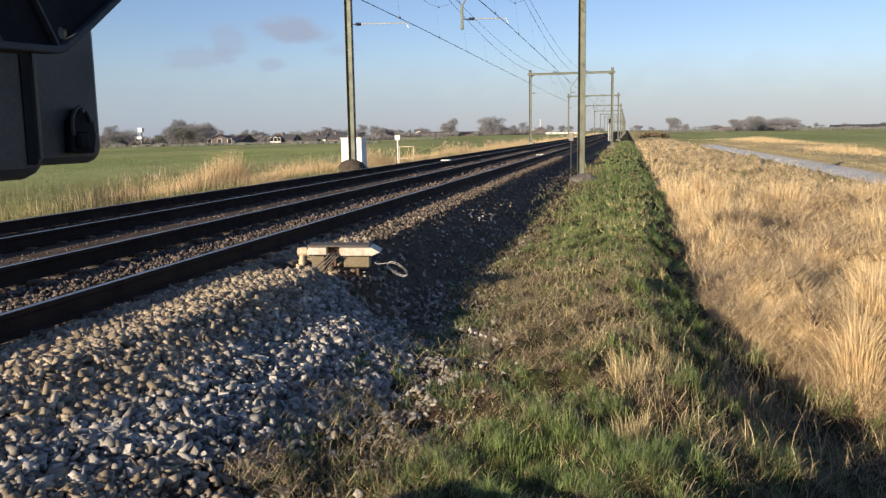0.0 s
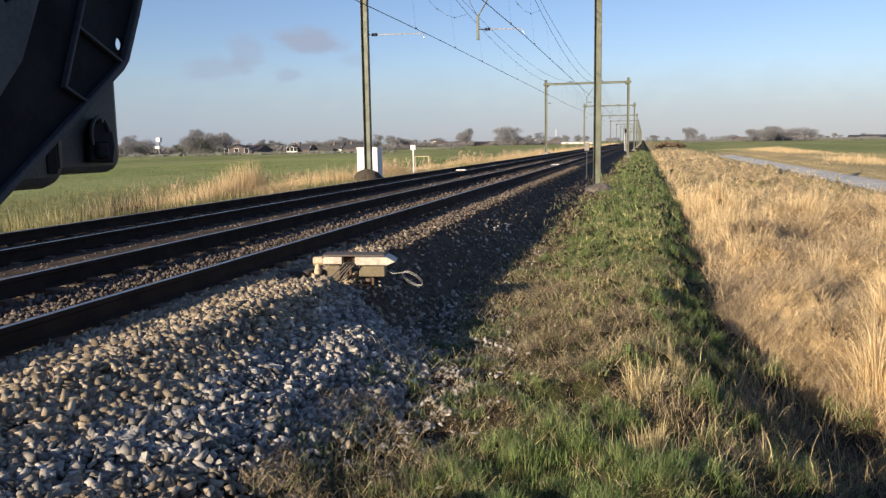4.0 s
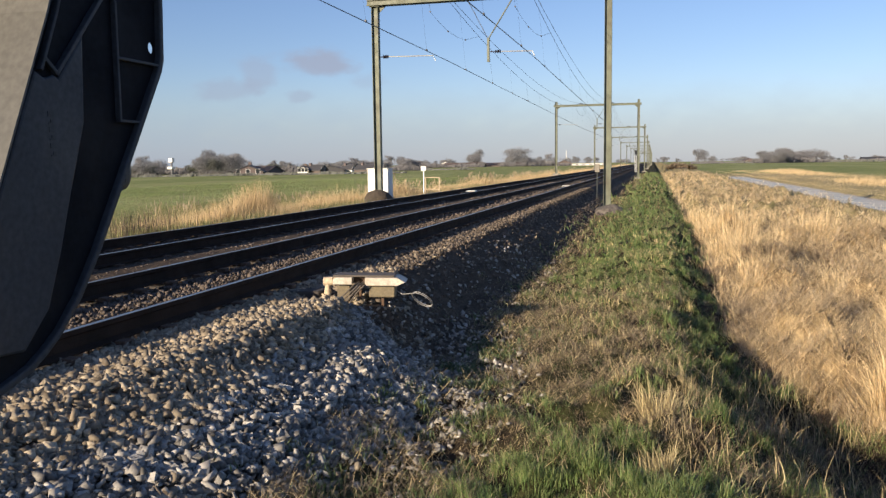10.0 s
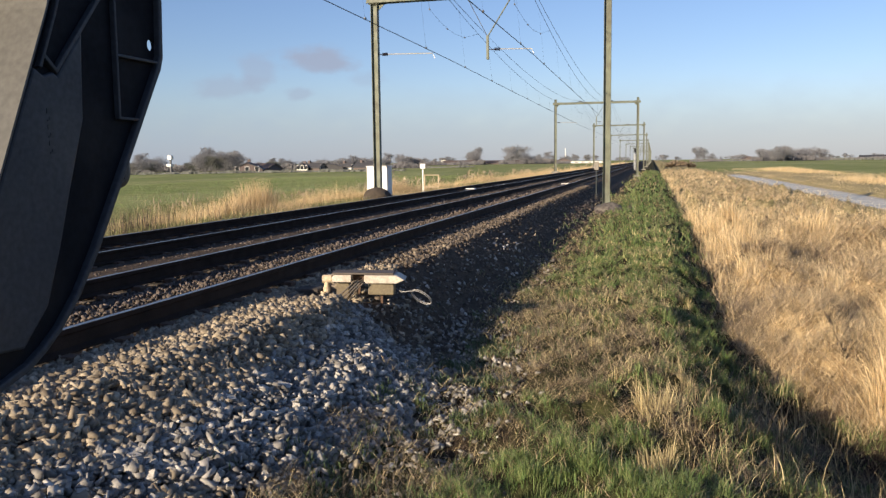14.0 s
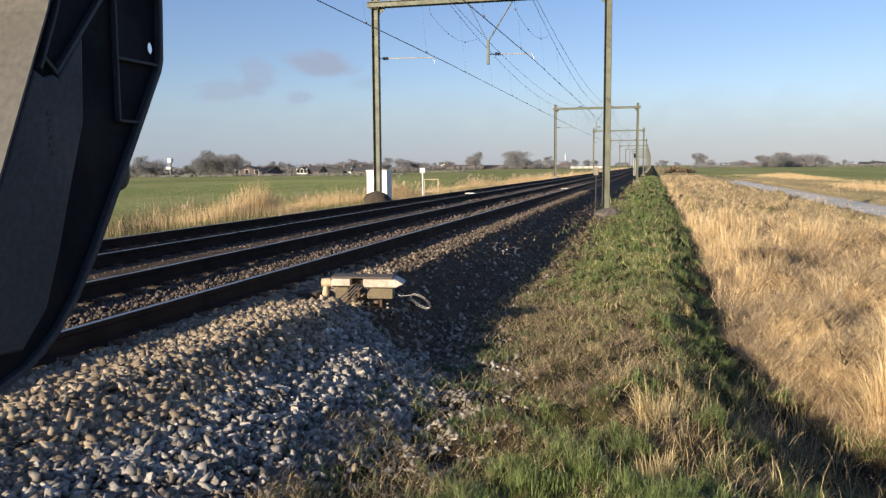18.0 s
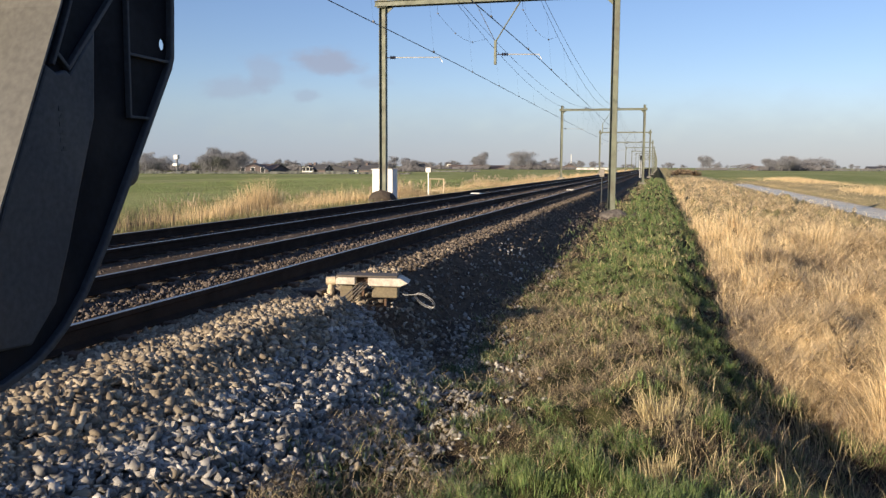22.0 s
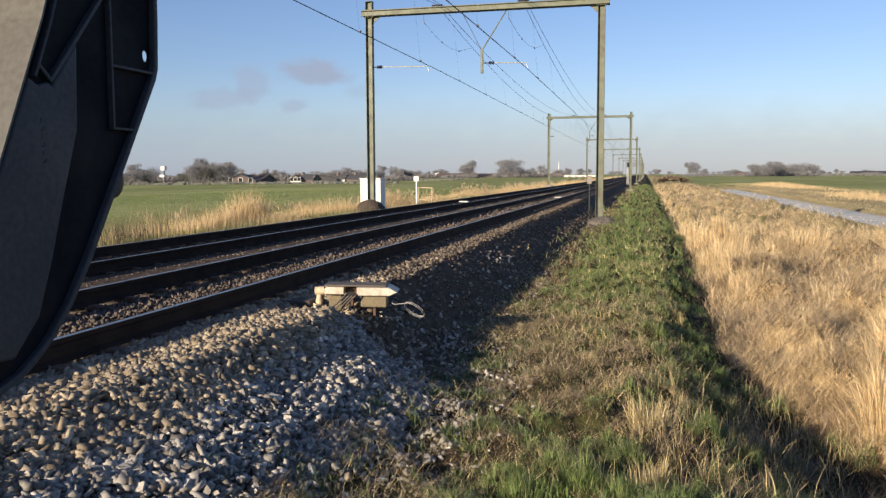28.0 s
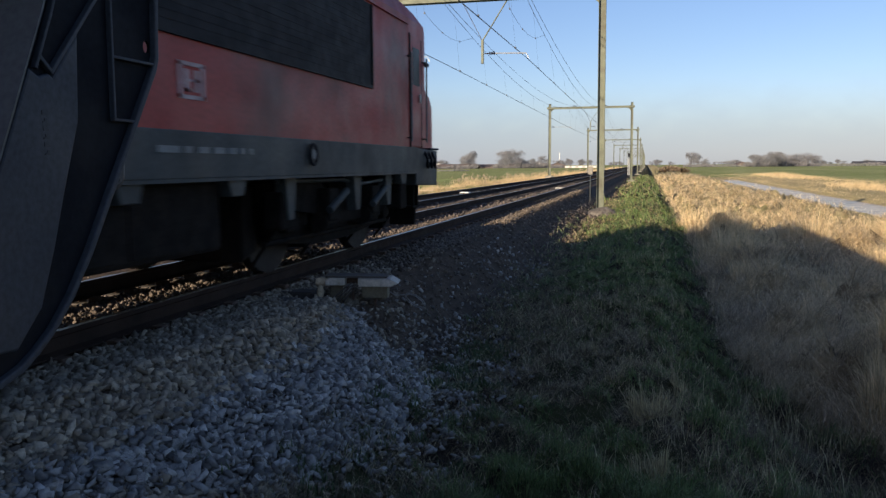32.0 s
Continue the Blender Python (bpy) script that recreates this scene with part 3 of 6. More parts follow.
# ---- overhead line portals ----
def build_portal():
    """At its own origin: the line's x, the portal's y = 0."""
    p = thing("catenary_portal", "grey-green painted steel overhead line portal spanning both tracks", "catenary portal", "catenary portals along the line")
    for side, x in (("l", MAST_L), ("r", MAST_R)):
        foot = float(height(x, 32.8))
        bm = bmesh.new()
        add_box(bm, x - 0.14, -0.13, foot - 0.3, x - 0.126, 0.13, 8.25)
        add_box(bm, x + 0.126, -0.13, foot - 0.3, x + 0.14, 0.13, 8.25)
        add_box(bm, x - 0.126, -0.005, foot - 0.3, x + 0.126, 0.005, 8.25)
        m = part("mast", bm, M_MAST, p)
        bm = bmesh.new()
        add_prism(bm, [(x - 0.55, foot - 0.3), (x + 0.55, foot - 0.3), (x + 0.5, foot + 0.10), (x + 0.3, foot + 0.26), (x - 0.3, foot + 0.26), (x - 0.5, foot + 0.10)], -0.5, 0.5, "y", 0.03)
        part("foundation", bm, M_CONCRETE, m, "weathered concrete mast footing")
        part("mast_cap", box(x - 0.15, -0.14, 8.25, x + 0.15, 0.14, 8.27), M_MAST, m)
        s = 1 if side == "l" else -1
        bm = prism([(x + s * 0.1, BEAM_Z - 0.42), (x + s * 0.14, BEAM_Z - 0.42), (x + s * 0.5, BEAM_Z - 0.10), (x + s * 0.1, BEAM_Z - 0.10)], -0.012, 0.012, "y")
        part("gusset", bm, M_MAST, p)
        part("clamp_plate", box(x - 0.22, -0.15, BEAM_Z - 0.15, x + 0.22, -0.132, BEAM_Z + 0.15), M_MAST, p)
    for y0, y1, yw in ((-0.23, -0.15, -0.158), (0.10, 0.18, 0.10)):
        lo, hi = MAST_L - 0.3, MAST_R + 0.3
        if yw > 0:
            o = [(y0, BEAM_Z - 0.115), (y1, BEAM_Z - 0.115), (y1, BEAM_Z - 0.085), (yw + 0.008, BEAM_Z - 0.085), (yw + 0.008, BEAM_Z + 0.085), (y1, BEAM_Z + 0.085), (y1, BEAM_Z + 0.115), (y0, BEAM_Z + 0.115)]
        else:
            o = [(y0, BEAM_Z - 0.115), (y1, BEAM_Z - 0.115), (y1, BEAM_Z + 0.115), (y0, BEAM_Z + 0.115), (y0, BEAM_Z + 0.085), (yw, BEAM_Z + 0.085), (yw, BEAM_Z - 0.085), (y0, BEAM_Z - 0.085)]
        part("beam", prism(o, lo, hi, "x"), M_MAST, p, "channel of the cross beam")
    for (cx, z), arm_x, post in ((TRACKS[0], -6.03, True), (TRACKS[1], MAST_L, False)):
        # slack cable from the beam to the feeder, beaded with small insulators
        run = [(cx - 0.62, 0.12, BEAM_Z - 0.1), (cx - 0.60, 0.2, 7.34), (cx - 0.50, 1.3, 7.08), (cx - 0.40, 2.4, 6.88), (cx - 0.29, 3.6, 6.79), (cx - 0.18, 4.8, 6.84), (cx - 0.06, 7.2, 7.33)]
        j = part("jumper_cable", tube(run, 0.006, 5), M_WIRE, p, "slack dark jumper cable")
        for q in (run[1], run[3], run[5]):
            part("bead", rod((q[0], q[1] - 0.05, q[2]), (q[0], q[1] + 0.05, q[2]), 0.03, 8), M_INSUL, j)
        bm = bmesh.new()
        add_rod(bm, (cx - 0.22, 0, BEAM_Z + 0.2), (cx + 0.22, 0, BEAM_Z + 0.2), 0.035, 8)
        add_rod(bm, (cx - 0.18, 0, BEAM_Z + 0.1), (cx - 0.18, 0, BEAM_Z + 0.2), 0.03, 8)
        add_rod(bm, (cx + 0.18, 0, BEAM_Z + 0.1), (cx + 0.18, 0, BEAM_Z + 0.2), 0.03, 8)
        part("saddle", bm, M_INSUL, p)
        if post:
            part("drop_tube", box(-6.52, -0.05, 5.2, -6.42, 0.05, 6.15, 0.01), M_MAST, p)
            part("diagonal_strut", rod((-6.47, 0, 6.1), (-5.46, 0, BEAM_Z - 0.1), 0.028, 8), M_MAST, p)
            part("diagonal_strut", rod((-6.47, 0, 6.1), (-7.3, 0, BEAM_Z - 0.1), 0.012, 6), M_WIRE, p)
            x0 = -6.40
        else:
            x0 = MAST_L + 0.1
        bm = rod((x0, 0, 5.6), (x0 + 0.22, 0, 5.6), 0.02, 8)
        for k in range(4):
            add_rod(bm, (x0 + 0.22 + 0.06 * k, 0, 5.6), (x0 + 0.26 + 0.06 * k, 0, 5.6), 0.075, 10, 0.04)
        part("insulator", bm, M_INSUL, p, "dark ribbed insulator")
        end = cx + (0.2 if post else -0.35)
        bm = tube([(x0 + 0.45, 0, 5.6), (end - 0.10, 0, 5.56), (end, 0, 5.36)], 0.022, 6)
        part("registration_arm", bm, M_GALV, p, "pale galvanised steady arm")
    return p


portal = build_portal()
portal.location = (0, PORTAL_Y, 0)
for k in range(1, 12):
    copy_thing(portal, pose(0, PORTAL_Y + PORTAL_STEP * k, 0))
copy_thing(portal, pose(0, PORTAL_Y - PORTAL_STEP, 0))


def build_wires(cx, z, which):
    w = thing("overhead_wire", which, "overhead wire", "overhead wires")
    con = 5.30
    part("contact_wire", tube([(cx + (0.2 if (i % 2) else -0.2), PORTAL_Y + PORTAL_STEP * (i - 1), con) for i in range(12)], 0.013, 6), M_WIRE, w)

    def hang(y, top, low):
        k = (y - PORTAL_Y) / PORTAL_STEP
        return low + (top - low) * (2 * (k - math.floor(k)) - 1) ** 2

    # a messenger and a slacker feeder, both over the saddles on the beams
    for name, dx, top, low, r in (("messenger_wire", 0.06, 8.06, 6.88, 0.010), ("feeder_wire", -0.06, 8.04, 6.28, 0.010)):
        ys = [PORTAL_Y + PORTAL_STEP * (-1 + i / 16) for i in range(16 * 8 + 1)]
        part(name, tube([(cx + dx, y, hang(y, top, low)) for y in ys], r, 5), M_WIRE, w)
    for i in range(-10, 24):
        y = PORTAL_Y + 3.25 + 6.5 * i
        k = (y - PORTAL_Y) / PORTAL_STEP
        f = k - math.floor(k)
        j = math.floor(k) + 1
        a, b = (0.2 if (j % 2) else -0.2), (0.2 if ((j + 1) % 2) else -0.2)
        x = cx + a + (b - a) * f
        bm = rod((x, y, con), (cx - 0.06, y, hang(y, 8.04, 6.28)), 0.0022, 4)
        add_box(bm, x - 0.022, y - 0.06, con - 0.012, x + 0.022, y + 0.06, con + 0.055)
        part("dropper", bm, M_WIRE, w)


build_wires(*TRACKS[0], "dark contact and messenger wires above the near track")
build_wires(*TRACKS[1], "dark contact and messenger wires above the second track")


# ---- level crossing barrier beside the camera ----
PIVOT = (0.86, 1.39)        # y, z of the barrier's axle
ARM_X = -0.62               # near face of the moving arm


def build_barrier_machine():
    t = thing("barrier_machine", "black level crossing barrier machine with a padlocked cover", "barrier machine")
    g = -0.42
    # the step out to y = 0.665 is unseen, added to block sun
    o = [(0.79, 1.114)] + [(1.044 + 0.028 * math.sin(a), 1.142 - 0.028 * math.cos(a)) for a in np.linspace(0.0, 1.45, 8)] + [(1.071, 1.30), (1.068, 1.50), (0.665, 1.50), (0.665, 1.22), (0.79, 1.20)]
    part("housing", prism(o, -1.15, -0.75, "x", 0.010), M_BLACK, t, "black rounded cover")
    part("front_cover", prism([(0.79, 1.100)] + [(0.866 + 0.036 * math.sin(a), 1.136 - 0.036 * math.cos(a)) for a in np.linspace(0.0, 1.5, 9)] + [(0.905, 1.50), (0.79, 1.50)], -0.76, -0.71, "x", 0.014), M_BLACK, t)
    # black strip stands in for the shade of the cover's gap
    part("cover_seal", box(-0.712, 0.863, 1.118, -0.7085, 0.881, 1.48, 0.001), M_ARMDARK, t, "black strip for the shaded gap beside the edge")
    # pale strip imitates the highlight along the cover's rounded edge
    part("cover_edge", box(-0.712, 0.884, 1.124, -0.7075, 0.890, 1.48, 0.001), M_PALE, t, "pale strip painted as the highlight on the cover's edge")
    flap = part("padlock_flap", prism([(0.985, 1.130), (1.036, 1.128), (1.043, 1.15), (1.040, 1.172), (1.026, 1.190), (1.006, 1.190), (0.988, 1.172)], -0.752, -0.738, "x", 0.004), M_ARMDARK, t, "black rubber flap")
    part("shackle", tube([(-0.737, 1.008 + 0.020 * math.cos(a), 1.166 + 0.026 * math.sin(a)) for a in np.linspace(0.2, math.pi + 0.5, 11)], 0.0028, 6), M_ARM, flap, "dull steel shackle")
    part("lock_body", box(-0.742, 0.994, 1.134, -0.733, 1.022, 1.158, 0.006), M_ARMDARK, flap)
    part("rivet", rod((-0.742, 1.010, 1.187), (-0.733, 1.010, 1.187), 0.0026, 10), M_PALE, flap)
    part("cable_gland", rod((-0.85, 0.86, 1.03), (-0.85, 0.86, 1.115), 0.03, 12), M_BLACK, t)
    part("axle", rod((-1.15, *PIVOT), (-0.66, *PIVOT), 0.04, 16), M_GALV, t)
    part("post", rod((-1.06, 0.84, g), (-1.06, 0.84, 1.2), 0.08, 20), M_LGREY, t)
    part("base_plate", box(-1.28, 0.62, g - 0.05, -0.84, 1.06, g + 0.03, 0.01), M_CONCRETE, t)
    part("top_cover", prism([(0.79, 1.50), (1.058, 1.50), (1.04, 1.58), (0.96, 1.63), (0.84, 1.61)], -1.15, -0.74, "x", 0.015), M_BLACK, t)


ARM_OUTLINE = [(0.967, 1.44), (0.966, 1.352), (0.963, 1.288), (0.957, 1.272), (0.944, 1.252), (0.893, 1.172), (0.814, 1.05), (0.778, 1.003), (0.745, 0.97),
               (0.720, 0.952), (0.696, 0.938), (0.648, 0.924), (0.612, 0.928), (0.600, 0.95), (0.608, 0.985), (0.668, 1.127), (0.753, 1.315), (0.795, 1.43), (0.83, 1.48), (0.93, 1.48)]


def build_barrier_arm():
    """The moving arm, drawn in its lowered pose about its axle."""
    t = thing("crossing_barrier", "dark grey cast barrier arm with ribbed pockets, swinging on its axle", "barrier", at=(0, *PIVOT))
    py, pz = PIVOT

    def loc(o):
        return [(a - py, b - pz) for a, b in o]

    def shift(bm):
        for v in bm.verts:
            v.co.y -= py
            v.co.z -= pz
        return bm

    # web plate, near black, set back behind the raised faces, with a notch for the drilled lug
    web = ARM_OUTLINE[:1] + [(0.9665, 1.33), (0.920, 1.33), (0.920, 1.280), (0.961, 1.280)] + ARM_OUTLINE[3:]
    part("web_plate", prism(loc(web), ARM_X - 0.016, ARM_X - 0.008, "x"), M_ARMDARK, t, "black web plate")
    bm = bmesh.new()
    k = 24
    cy, cz, r = 0.9475, 1.303, 0.0072
    rings = []
    for x in (ARM_X - 0.012, ARM_X - 0.0082):
        inner, outer = [], []
        for i in range(k):
            a = math.tau * i / k
            c, s = math.cos(a), math.sin(a)
            m = max((c / 0.0165 if c > 0 else -c / 0.0285), (s / 0.0275 if s > 0 else -s / 0.0235))
            inner.append(bm.verts.new((x, cy + r * c, cz + r * 1.1 * s)))
            outer.append(bm.verts.new((x, cy + c / m, cz + s / m)))
        rings.append((inner, outer))
    for i in range(k):
        j = (i + 1) % k
        for inner, outer in rings:
            bm.faces.new((inner[i], inner[j], outer[j], outer[i]))
        bm.faces.new((rings[0][0][i], rings[0][0][j], rings[1][0][j], rings[1][0][i]))
    bmesh.ops.recalc_face_normals(bm, faces=bm.faces[:])
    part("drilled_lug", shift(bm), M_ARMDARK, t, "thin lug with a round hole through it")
    # raised rim along the front and lower edge
    front = ARM_OUTLINE[:13]
    inner = [(0.9585, 1.44), (0.9575, 1.352), (0.9545, 1.291), (0.949, 1.277), (0.937, 1.257), (0.886, 1.177), (0.807, 1.055), (0.772, 1.008), (0.740, 0.976), (0.716, 0.959), (0.693, 0.946), (0.648, 0.932), (0.617, 0.935)]
    part("rim", prism(loc(front + inner[::-1]), ARM_X - 0.0115, ARM_X, "x", 0.002), M_ARM, t)
    part("flange", prism(loc(front[4:] + inner[4:][::-1]), ARM_X - 0.042, ARM_X - 0.0115, "x", 0.001), M_ARM, t)
    # broad raised panel whose front edge falls away in a soft slope
    panel = [(0.7275, 1.252), (0.671, 1.130), (0.618, 1.0), (0.64, 0.965), (0.690, 0.962), (0.728, 1.0), (0.752, 1.06), (0.772, 1.12), (0.790, 1.17), (0.801, 1.201), (0.806, 1.300), (0.7625, 1.2465), (0.757, 1.2495), (0.742, 1.245)]
    part("panel", prism(loc(panel), ARM_X - 0.0085, ARM_X - 0.001, "x", 0.003), M_ARM, t, "smooth dark grey panel with raised markings")
    # ribs of the pockets
    for a, b, w in (((0.869, 1.46), (0.868, 1.205), 0.0019), ((0.868, 1.281), (0.955, 1.281), 0.0019), ((0.868, 1.206), (0.906, 1.206), 0.0018),
                    ((0.761, 1.250), (0.856, 1.36), 0.0024), ((0.744, 1.267), (0.763, 1.2515), 0.0022), ((0.7385, 1.253), (0.7660, 1.315), 0.0020), ((0.7660, 1.315), (0.807, 1.43), 0.0020), ((0.856, 1.36), (0.866, 1.44), 0.003)):
        d = Vector((b[0] - a[0], b[1] - a[1])).normalized()
        nx = Vector((-d.y, d.x)) * w
        o = [(a[0] + nx.x, a[1] + nx.y), (b[0] + nx.x, b[1] + nx.y), (b[0] - nx.x, b[1] - nx.y), (a[0] - nx.x, a[1] - nx.y)]
        part("rib", prism(loc(o), ARM_X - 0.0085, ARM_X - 0.001, "x", 0.001), M_ARM, t)
    # head of the arm round the axle
    part("hub_cover", shift(rod((ARM_X - 0.05, py + 0.0, pz + 0.06), (ARM_X + 0.006, py, pz + 0.06), 0.080, 28)), M_ARM, t)
    # unreadable raised marking: small bars
    for i in range(6):
        z = 1.205 - 0.0085 * i
        lean = 0.0004 * i
        bm = box(ARM_X - 0.004, 0.742 + lean, z, ARM_X - 0.0004, 0.7505 + lean, z + 0.0018)
        add_box(bm, ARM_X - 0.004, 0.742 + lean + 0.003 * (i % 2), z + 0.0018, ARM_X - 0.0004, 0.7455 + lean + 0.003 * (i % 2), z + 0.0052)
        part("raised_mark", shift(bm), M_MARK, t)
    # pale painted back plate that carries the boom
    back = [(0.622, 1.03), (0.666, 1.127), (0.751, 1.315), (0.793, 1.43), (0.7905, 1.4305), (0.7485, 1.3155), (0.6635, 1.1275), (0.6195, 1.031)]
    part("back_plate", prism(loc(back), ARM_X - 0.078, ARM_X + 0.001, "x"), M_PALE, t, "pale painted steel plate")
    # boom: it lies across the road when the arm is down
    part("boom_holder", shift(box(-0.71, 0.20, 1.47, -0.64, 0.80, 1.56, 0.008)), M_PALE, t)
    part("boom", shift(rod((-0.675, 0.3, 1.515), (-0.675, -4.6, 1.515), 0.045, 12, 0.030)), M_WHITE, t, "white boom with red bands")
    for i in range(4):
        y = -0.4 - 1.0 * i
        part("red_band", shift(rod((-0.675, y, 1.515), (-0.675, y - 0.5, 1.515), 0.045 - 0.003 * i, 12, 0.044 - 0.003 * i)), M_RED, t, "red band")
    return t


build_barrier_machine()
barrier_arm = build_barrier_arm()


# ---- locomotive ----
def build_locomotive():
    """Front buffer beam at y = 0, rail tops at z = 0, its own axis at x = 0."""
    t = thing("locomotive", "weathered red electric locomotive with grey skirt and dark side grille", "locomotive")
    W = 1.48
    L = -17.2

    def side_profile(hw):
        return [(-hw, 1.10), (hw, 1.10), (hw, 3.05), (hw - 0.10, 3.28), (hw - 0.42, 3.52), (-hw + 0.42, 3.52), (-hw + 0.10, 3.28), (-hw, 3.05)]

    bm = bmesh.new()
    # body in stations: y, half width, top height
    st = [(-0.20, 1.40, 2.06), (-0.24, 1.44, 2.20), (-0.42, 1.45, 2.34), (-0.78, 1.455, 2.48), (-0.735, 1.46, 3.26), (-0.80, 1.465, 3.42), (-1.05, 1.47, 3.58), (-1.7, W, 3.68), (-2.6, W, 3.72), (L + 2.6, W, 3.72), (L + 1.6, W, 3.62), (L + 0.9, 1.44, 3.3), (L + 0.35, 1.38, 2.2)]
    rings = []
    for y, hw, top in st:
        sh = min(3.24, top - 0.14)
        ring = [(-hw, 1.42), (hw, 1.42), (hw, sh), (hw - 0.10, sh + (top - sh) * 0.5), (hw - 0.4, top), (-hw + 0.4, top), (-hw + 0.10, sh + (top - sh) * 0.5), (-hw, sh)]
        rings.append([bm.verts.new((x, y, z)) for x, z in ring])
    for a, b in zip(rings, rings[1:]):
        for k in range(8):
            bm.faces.new((a[k], a[(k + 1) % 8], b[(k + 1) % 8], b[k]))
    bm.faces.new(rings[0][::-1])
    bm.faces.new(rings[-1])
    bmesh.ops.recalc_face_normals(bm, faces=bm.faces[:])
    part("body", bm, M_RED, t, "dull red steel body")
    part("skirt", box(-W - 0.004, L + 1.2, 1.06, W + 0.004, -1.25, 1.424, 0.01), M_LGREY, t, "dark grey lower band")
    part("sill", box(-W - 0.012, L + 1.2, 1.035, W + 0.012, -1.25, 1.062), M_LGREY, t)
    part("roof", prism([(-1.1, 3.70), (1.1, 3.70), (0.95, 3.92), (-0.95, 3.92)], L + 3.0, -3.0, "y", 0.03), M_ROOF, t, "grey roof hatch")
    for s in (-1, 1):
        bm = box(s * W - 0.012, -13.4, 2.14, s * W + 0.012, -3.36, 3.12)
        g = part("side_grille", bm, M_GRILLE, t, "dark louvred ventilation band")
        x = s * (W + 0.016)
        for i in range(14):
            z = 2.2 + 0.065 * i
            part("slat", box(x - 0.008, -13.35, z, x - 0.001, -3.41, z + 0.03), M_GRILLE, g)
        part("grille_frame", box(x - 0.014, -13.45, 2.10, x + 0.014, -3.33, 2.14), M_GRILLE, g)
        part("grille_frame", box(x - 0.014, -3.36, 2.14, x + 0.014, -3.32, 3.12), M_GRILLE, g)
        part("drip_rail", box(x - 0.014, L + 1.7, 3.14, x + 0.014, -1.75, 3.165), M_RED, t)
        # cab door with window and handrails
        d = part("cab_door", box(x - 0.016, -1.62, 1.44, x - 0.001, -1.06, 3.02, 0.004), M_RED, t)
        part("door_window", box(x - 0.006, -1.52, 2.32, x + 0.002, -1.16, 2.86), M_GLASSD, d)
        part("door_seal", box(x - 0.012, -1.655, 1.42, x + 0.0, -1.625, 3.04), M_GRILLE, d)
        part("door_seal", box(x - 0.012, -1.055, 1.42, x + 0.0, -1.03, 3.0), M_GRILLE, d)
        part("door_handle", box(x, -1.22, 2.08, x + 0.03, -1.18, 2.2, 0.004), M_GALV, d)
        for y in (-1.76, -0.94):
            h = part("handrail", rod((x + 0.05, y, 1.5), (x + 0.05, y, 2.75), 0.013, 8), M_LGREY2, t, "worn grey handrail")
            for z in (1.55, 2.7):
                part("bracket", rod((x - 0.03, y, z), (x + 0.05, y, z), 0.012, 6), M_LGREY, h)
        # white framed square with bars inside, and illegible lettering
        lg = thing_part("emblem", t)
        for y0, y1, z0, z1 in ((-7.70, -7.34, 1.655, 1.685), (-7.70, -7.34, 1.90, 1.93), (-7.70, -7.66, 1.66, 1.92), (-7.38, -7.34, 1.66, 1.92), (-7.62, -7.56, 1.71, 1.875), (-7.48, -7.42, 1.71, 1.875), (-7.62, -7.53, 1.71, 1.735), (-7.53, -7.42, 1.785, 1.805)):
            part("emblem_bar", box(x - 0.014, y0, z0, x - 0.006, y1, z1), M_LOGO2, lg)
        for i, (y0, y1) in enumerate(((-8.0, -7.72), (-7.66, -7.55), (-7.45, -7.30), (-7.25, -7.05), (-7.0, -6.85), (-6.8, -6.72), (-6.66, -6.56))):
            part("marking", box(x - 0.012, y0, 1.255, x - 0.004, y1, 1.305), M_LGREY2, t)
        r = part("filler_cap", rod((x - 0.02, -5.29, 1.27), (x + 0.03, -5.29, 1.27), 0.05, 20), M_LGREY2, t, "pale round filler cap")
        part("ring", tube([(x + 0.02, -5.29 + 0.09 * math.cos(a), 1.27 + 0.105 * math.sin(a)) for a in np.linspace(0, math.tau, 20)], 0.016, 6), M_GRILLE, r)
        # windscreen corner mirror and lamp
        part("mirror", box(x - 0.03, -0.80, 2.66, x + 0.03, -0.70, 2.71, 0.01), M_GRILLE, t)
        part("head_lamp", rod((s * 1.05, -0.30, 1.72), (s * 1.05, -0.24, 1.72), 0.12, 16), M_GALV, t)
        # buffers and steps
        b = part("buffer", rod((s * 0.875, 0.0, 1.06), (s * 0.875, 0.45, 1.06), 0.10, 14), M_BOGIE, t)
        part("buffer_plate", rod((s * 0.875, 0.45, 1.06), (s * 0.875, 0.50, 1.06), 0.24, 18), M_BOGIE, b)
        st2 = part("step", box(s * 1.10 - 0.2, -0.95, 0.50, s * 1.10 + 0.22, -0.62, 0.53), M_BOGIE, t)
        part("step_hanger", box(s * 1.30 - 0.02, -0.93, 0.5, s * 1.30 + 0.02, -0.88, 0.9), M_BOGIE, st2)
        part("step_hanger", box(s * 1.30 - 0.02, -0.70, 0.5, s * 1.30 + 0.02, -0.65, 0.9), M_BOGIE, st2)
    part("windscreen", prism([(-0.79, 2.46), (-0.735, 3.06), (-0.715, 3.06), (-0.77, 2.46)], -1.25, 1.25, "x"), M_GLASSD, t, "dark windscreen")
    # grey apron with buffer beam and its top plate
    part("apron", prism([(-1.26, 0.86), (-0.02, 0.83), (0.0, 1.39), (-1.26, 1.42)], -1.465, 1.465, "x", 0.02), M_LGREY, t, "grey front apron")
    part("top_plate", box(-1.48, -0.5, 1.40, 1.48, 0.06, 1.43, 0.008), M_GRILLE, t)
    for k in range(3):
        part("hose", tube([(1.464, -0.35 - 0.22 * k, 1.36), (1.52, -0.37 - 0.22 * k, 1.25), (1.51, -0.30 - 0.22 * k, 1.12), (1.464, -0.24 - 0.22 * k, 1.2)], 0.022, 6), M_GRILLE, t)
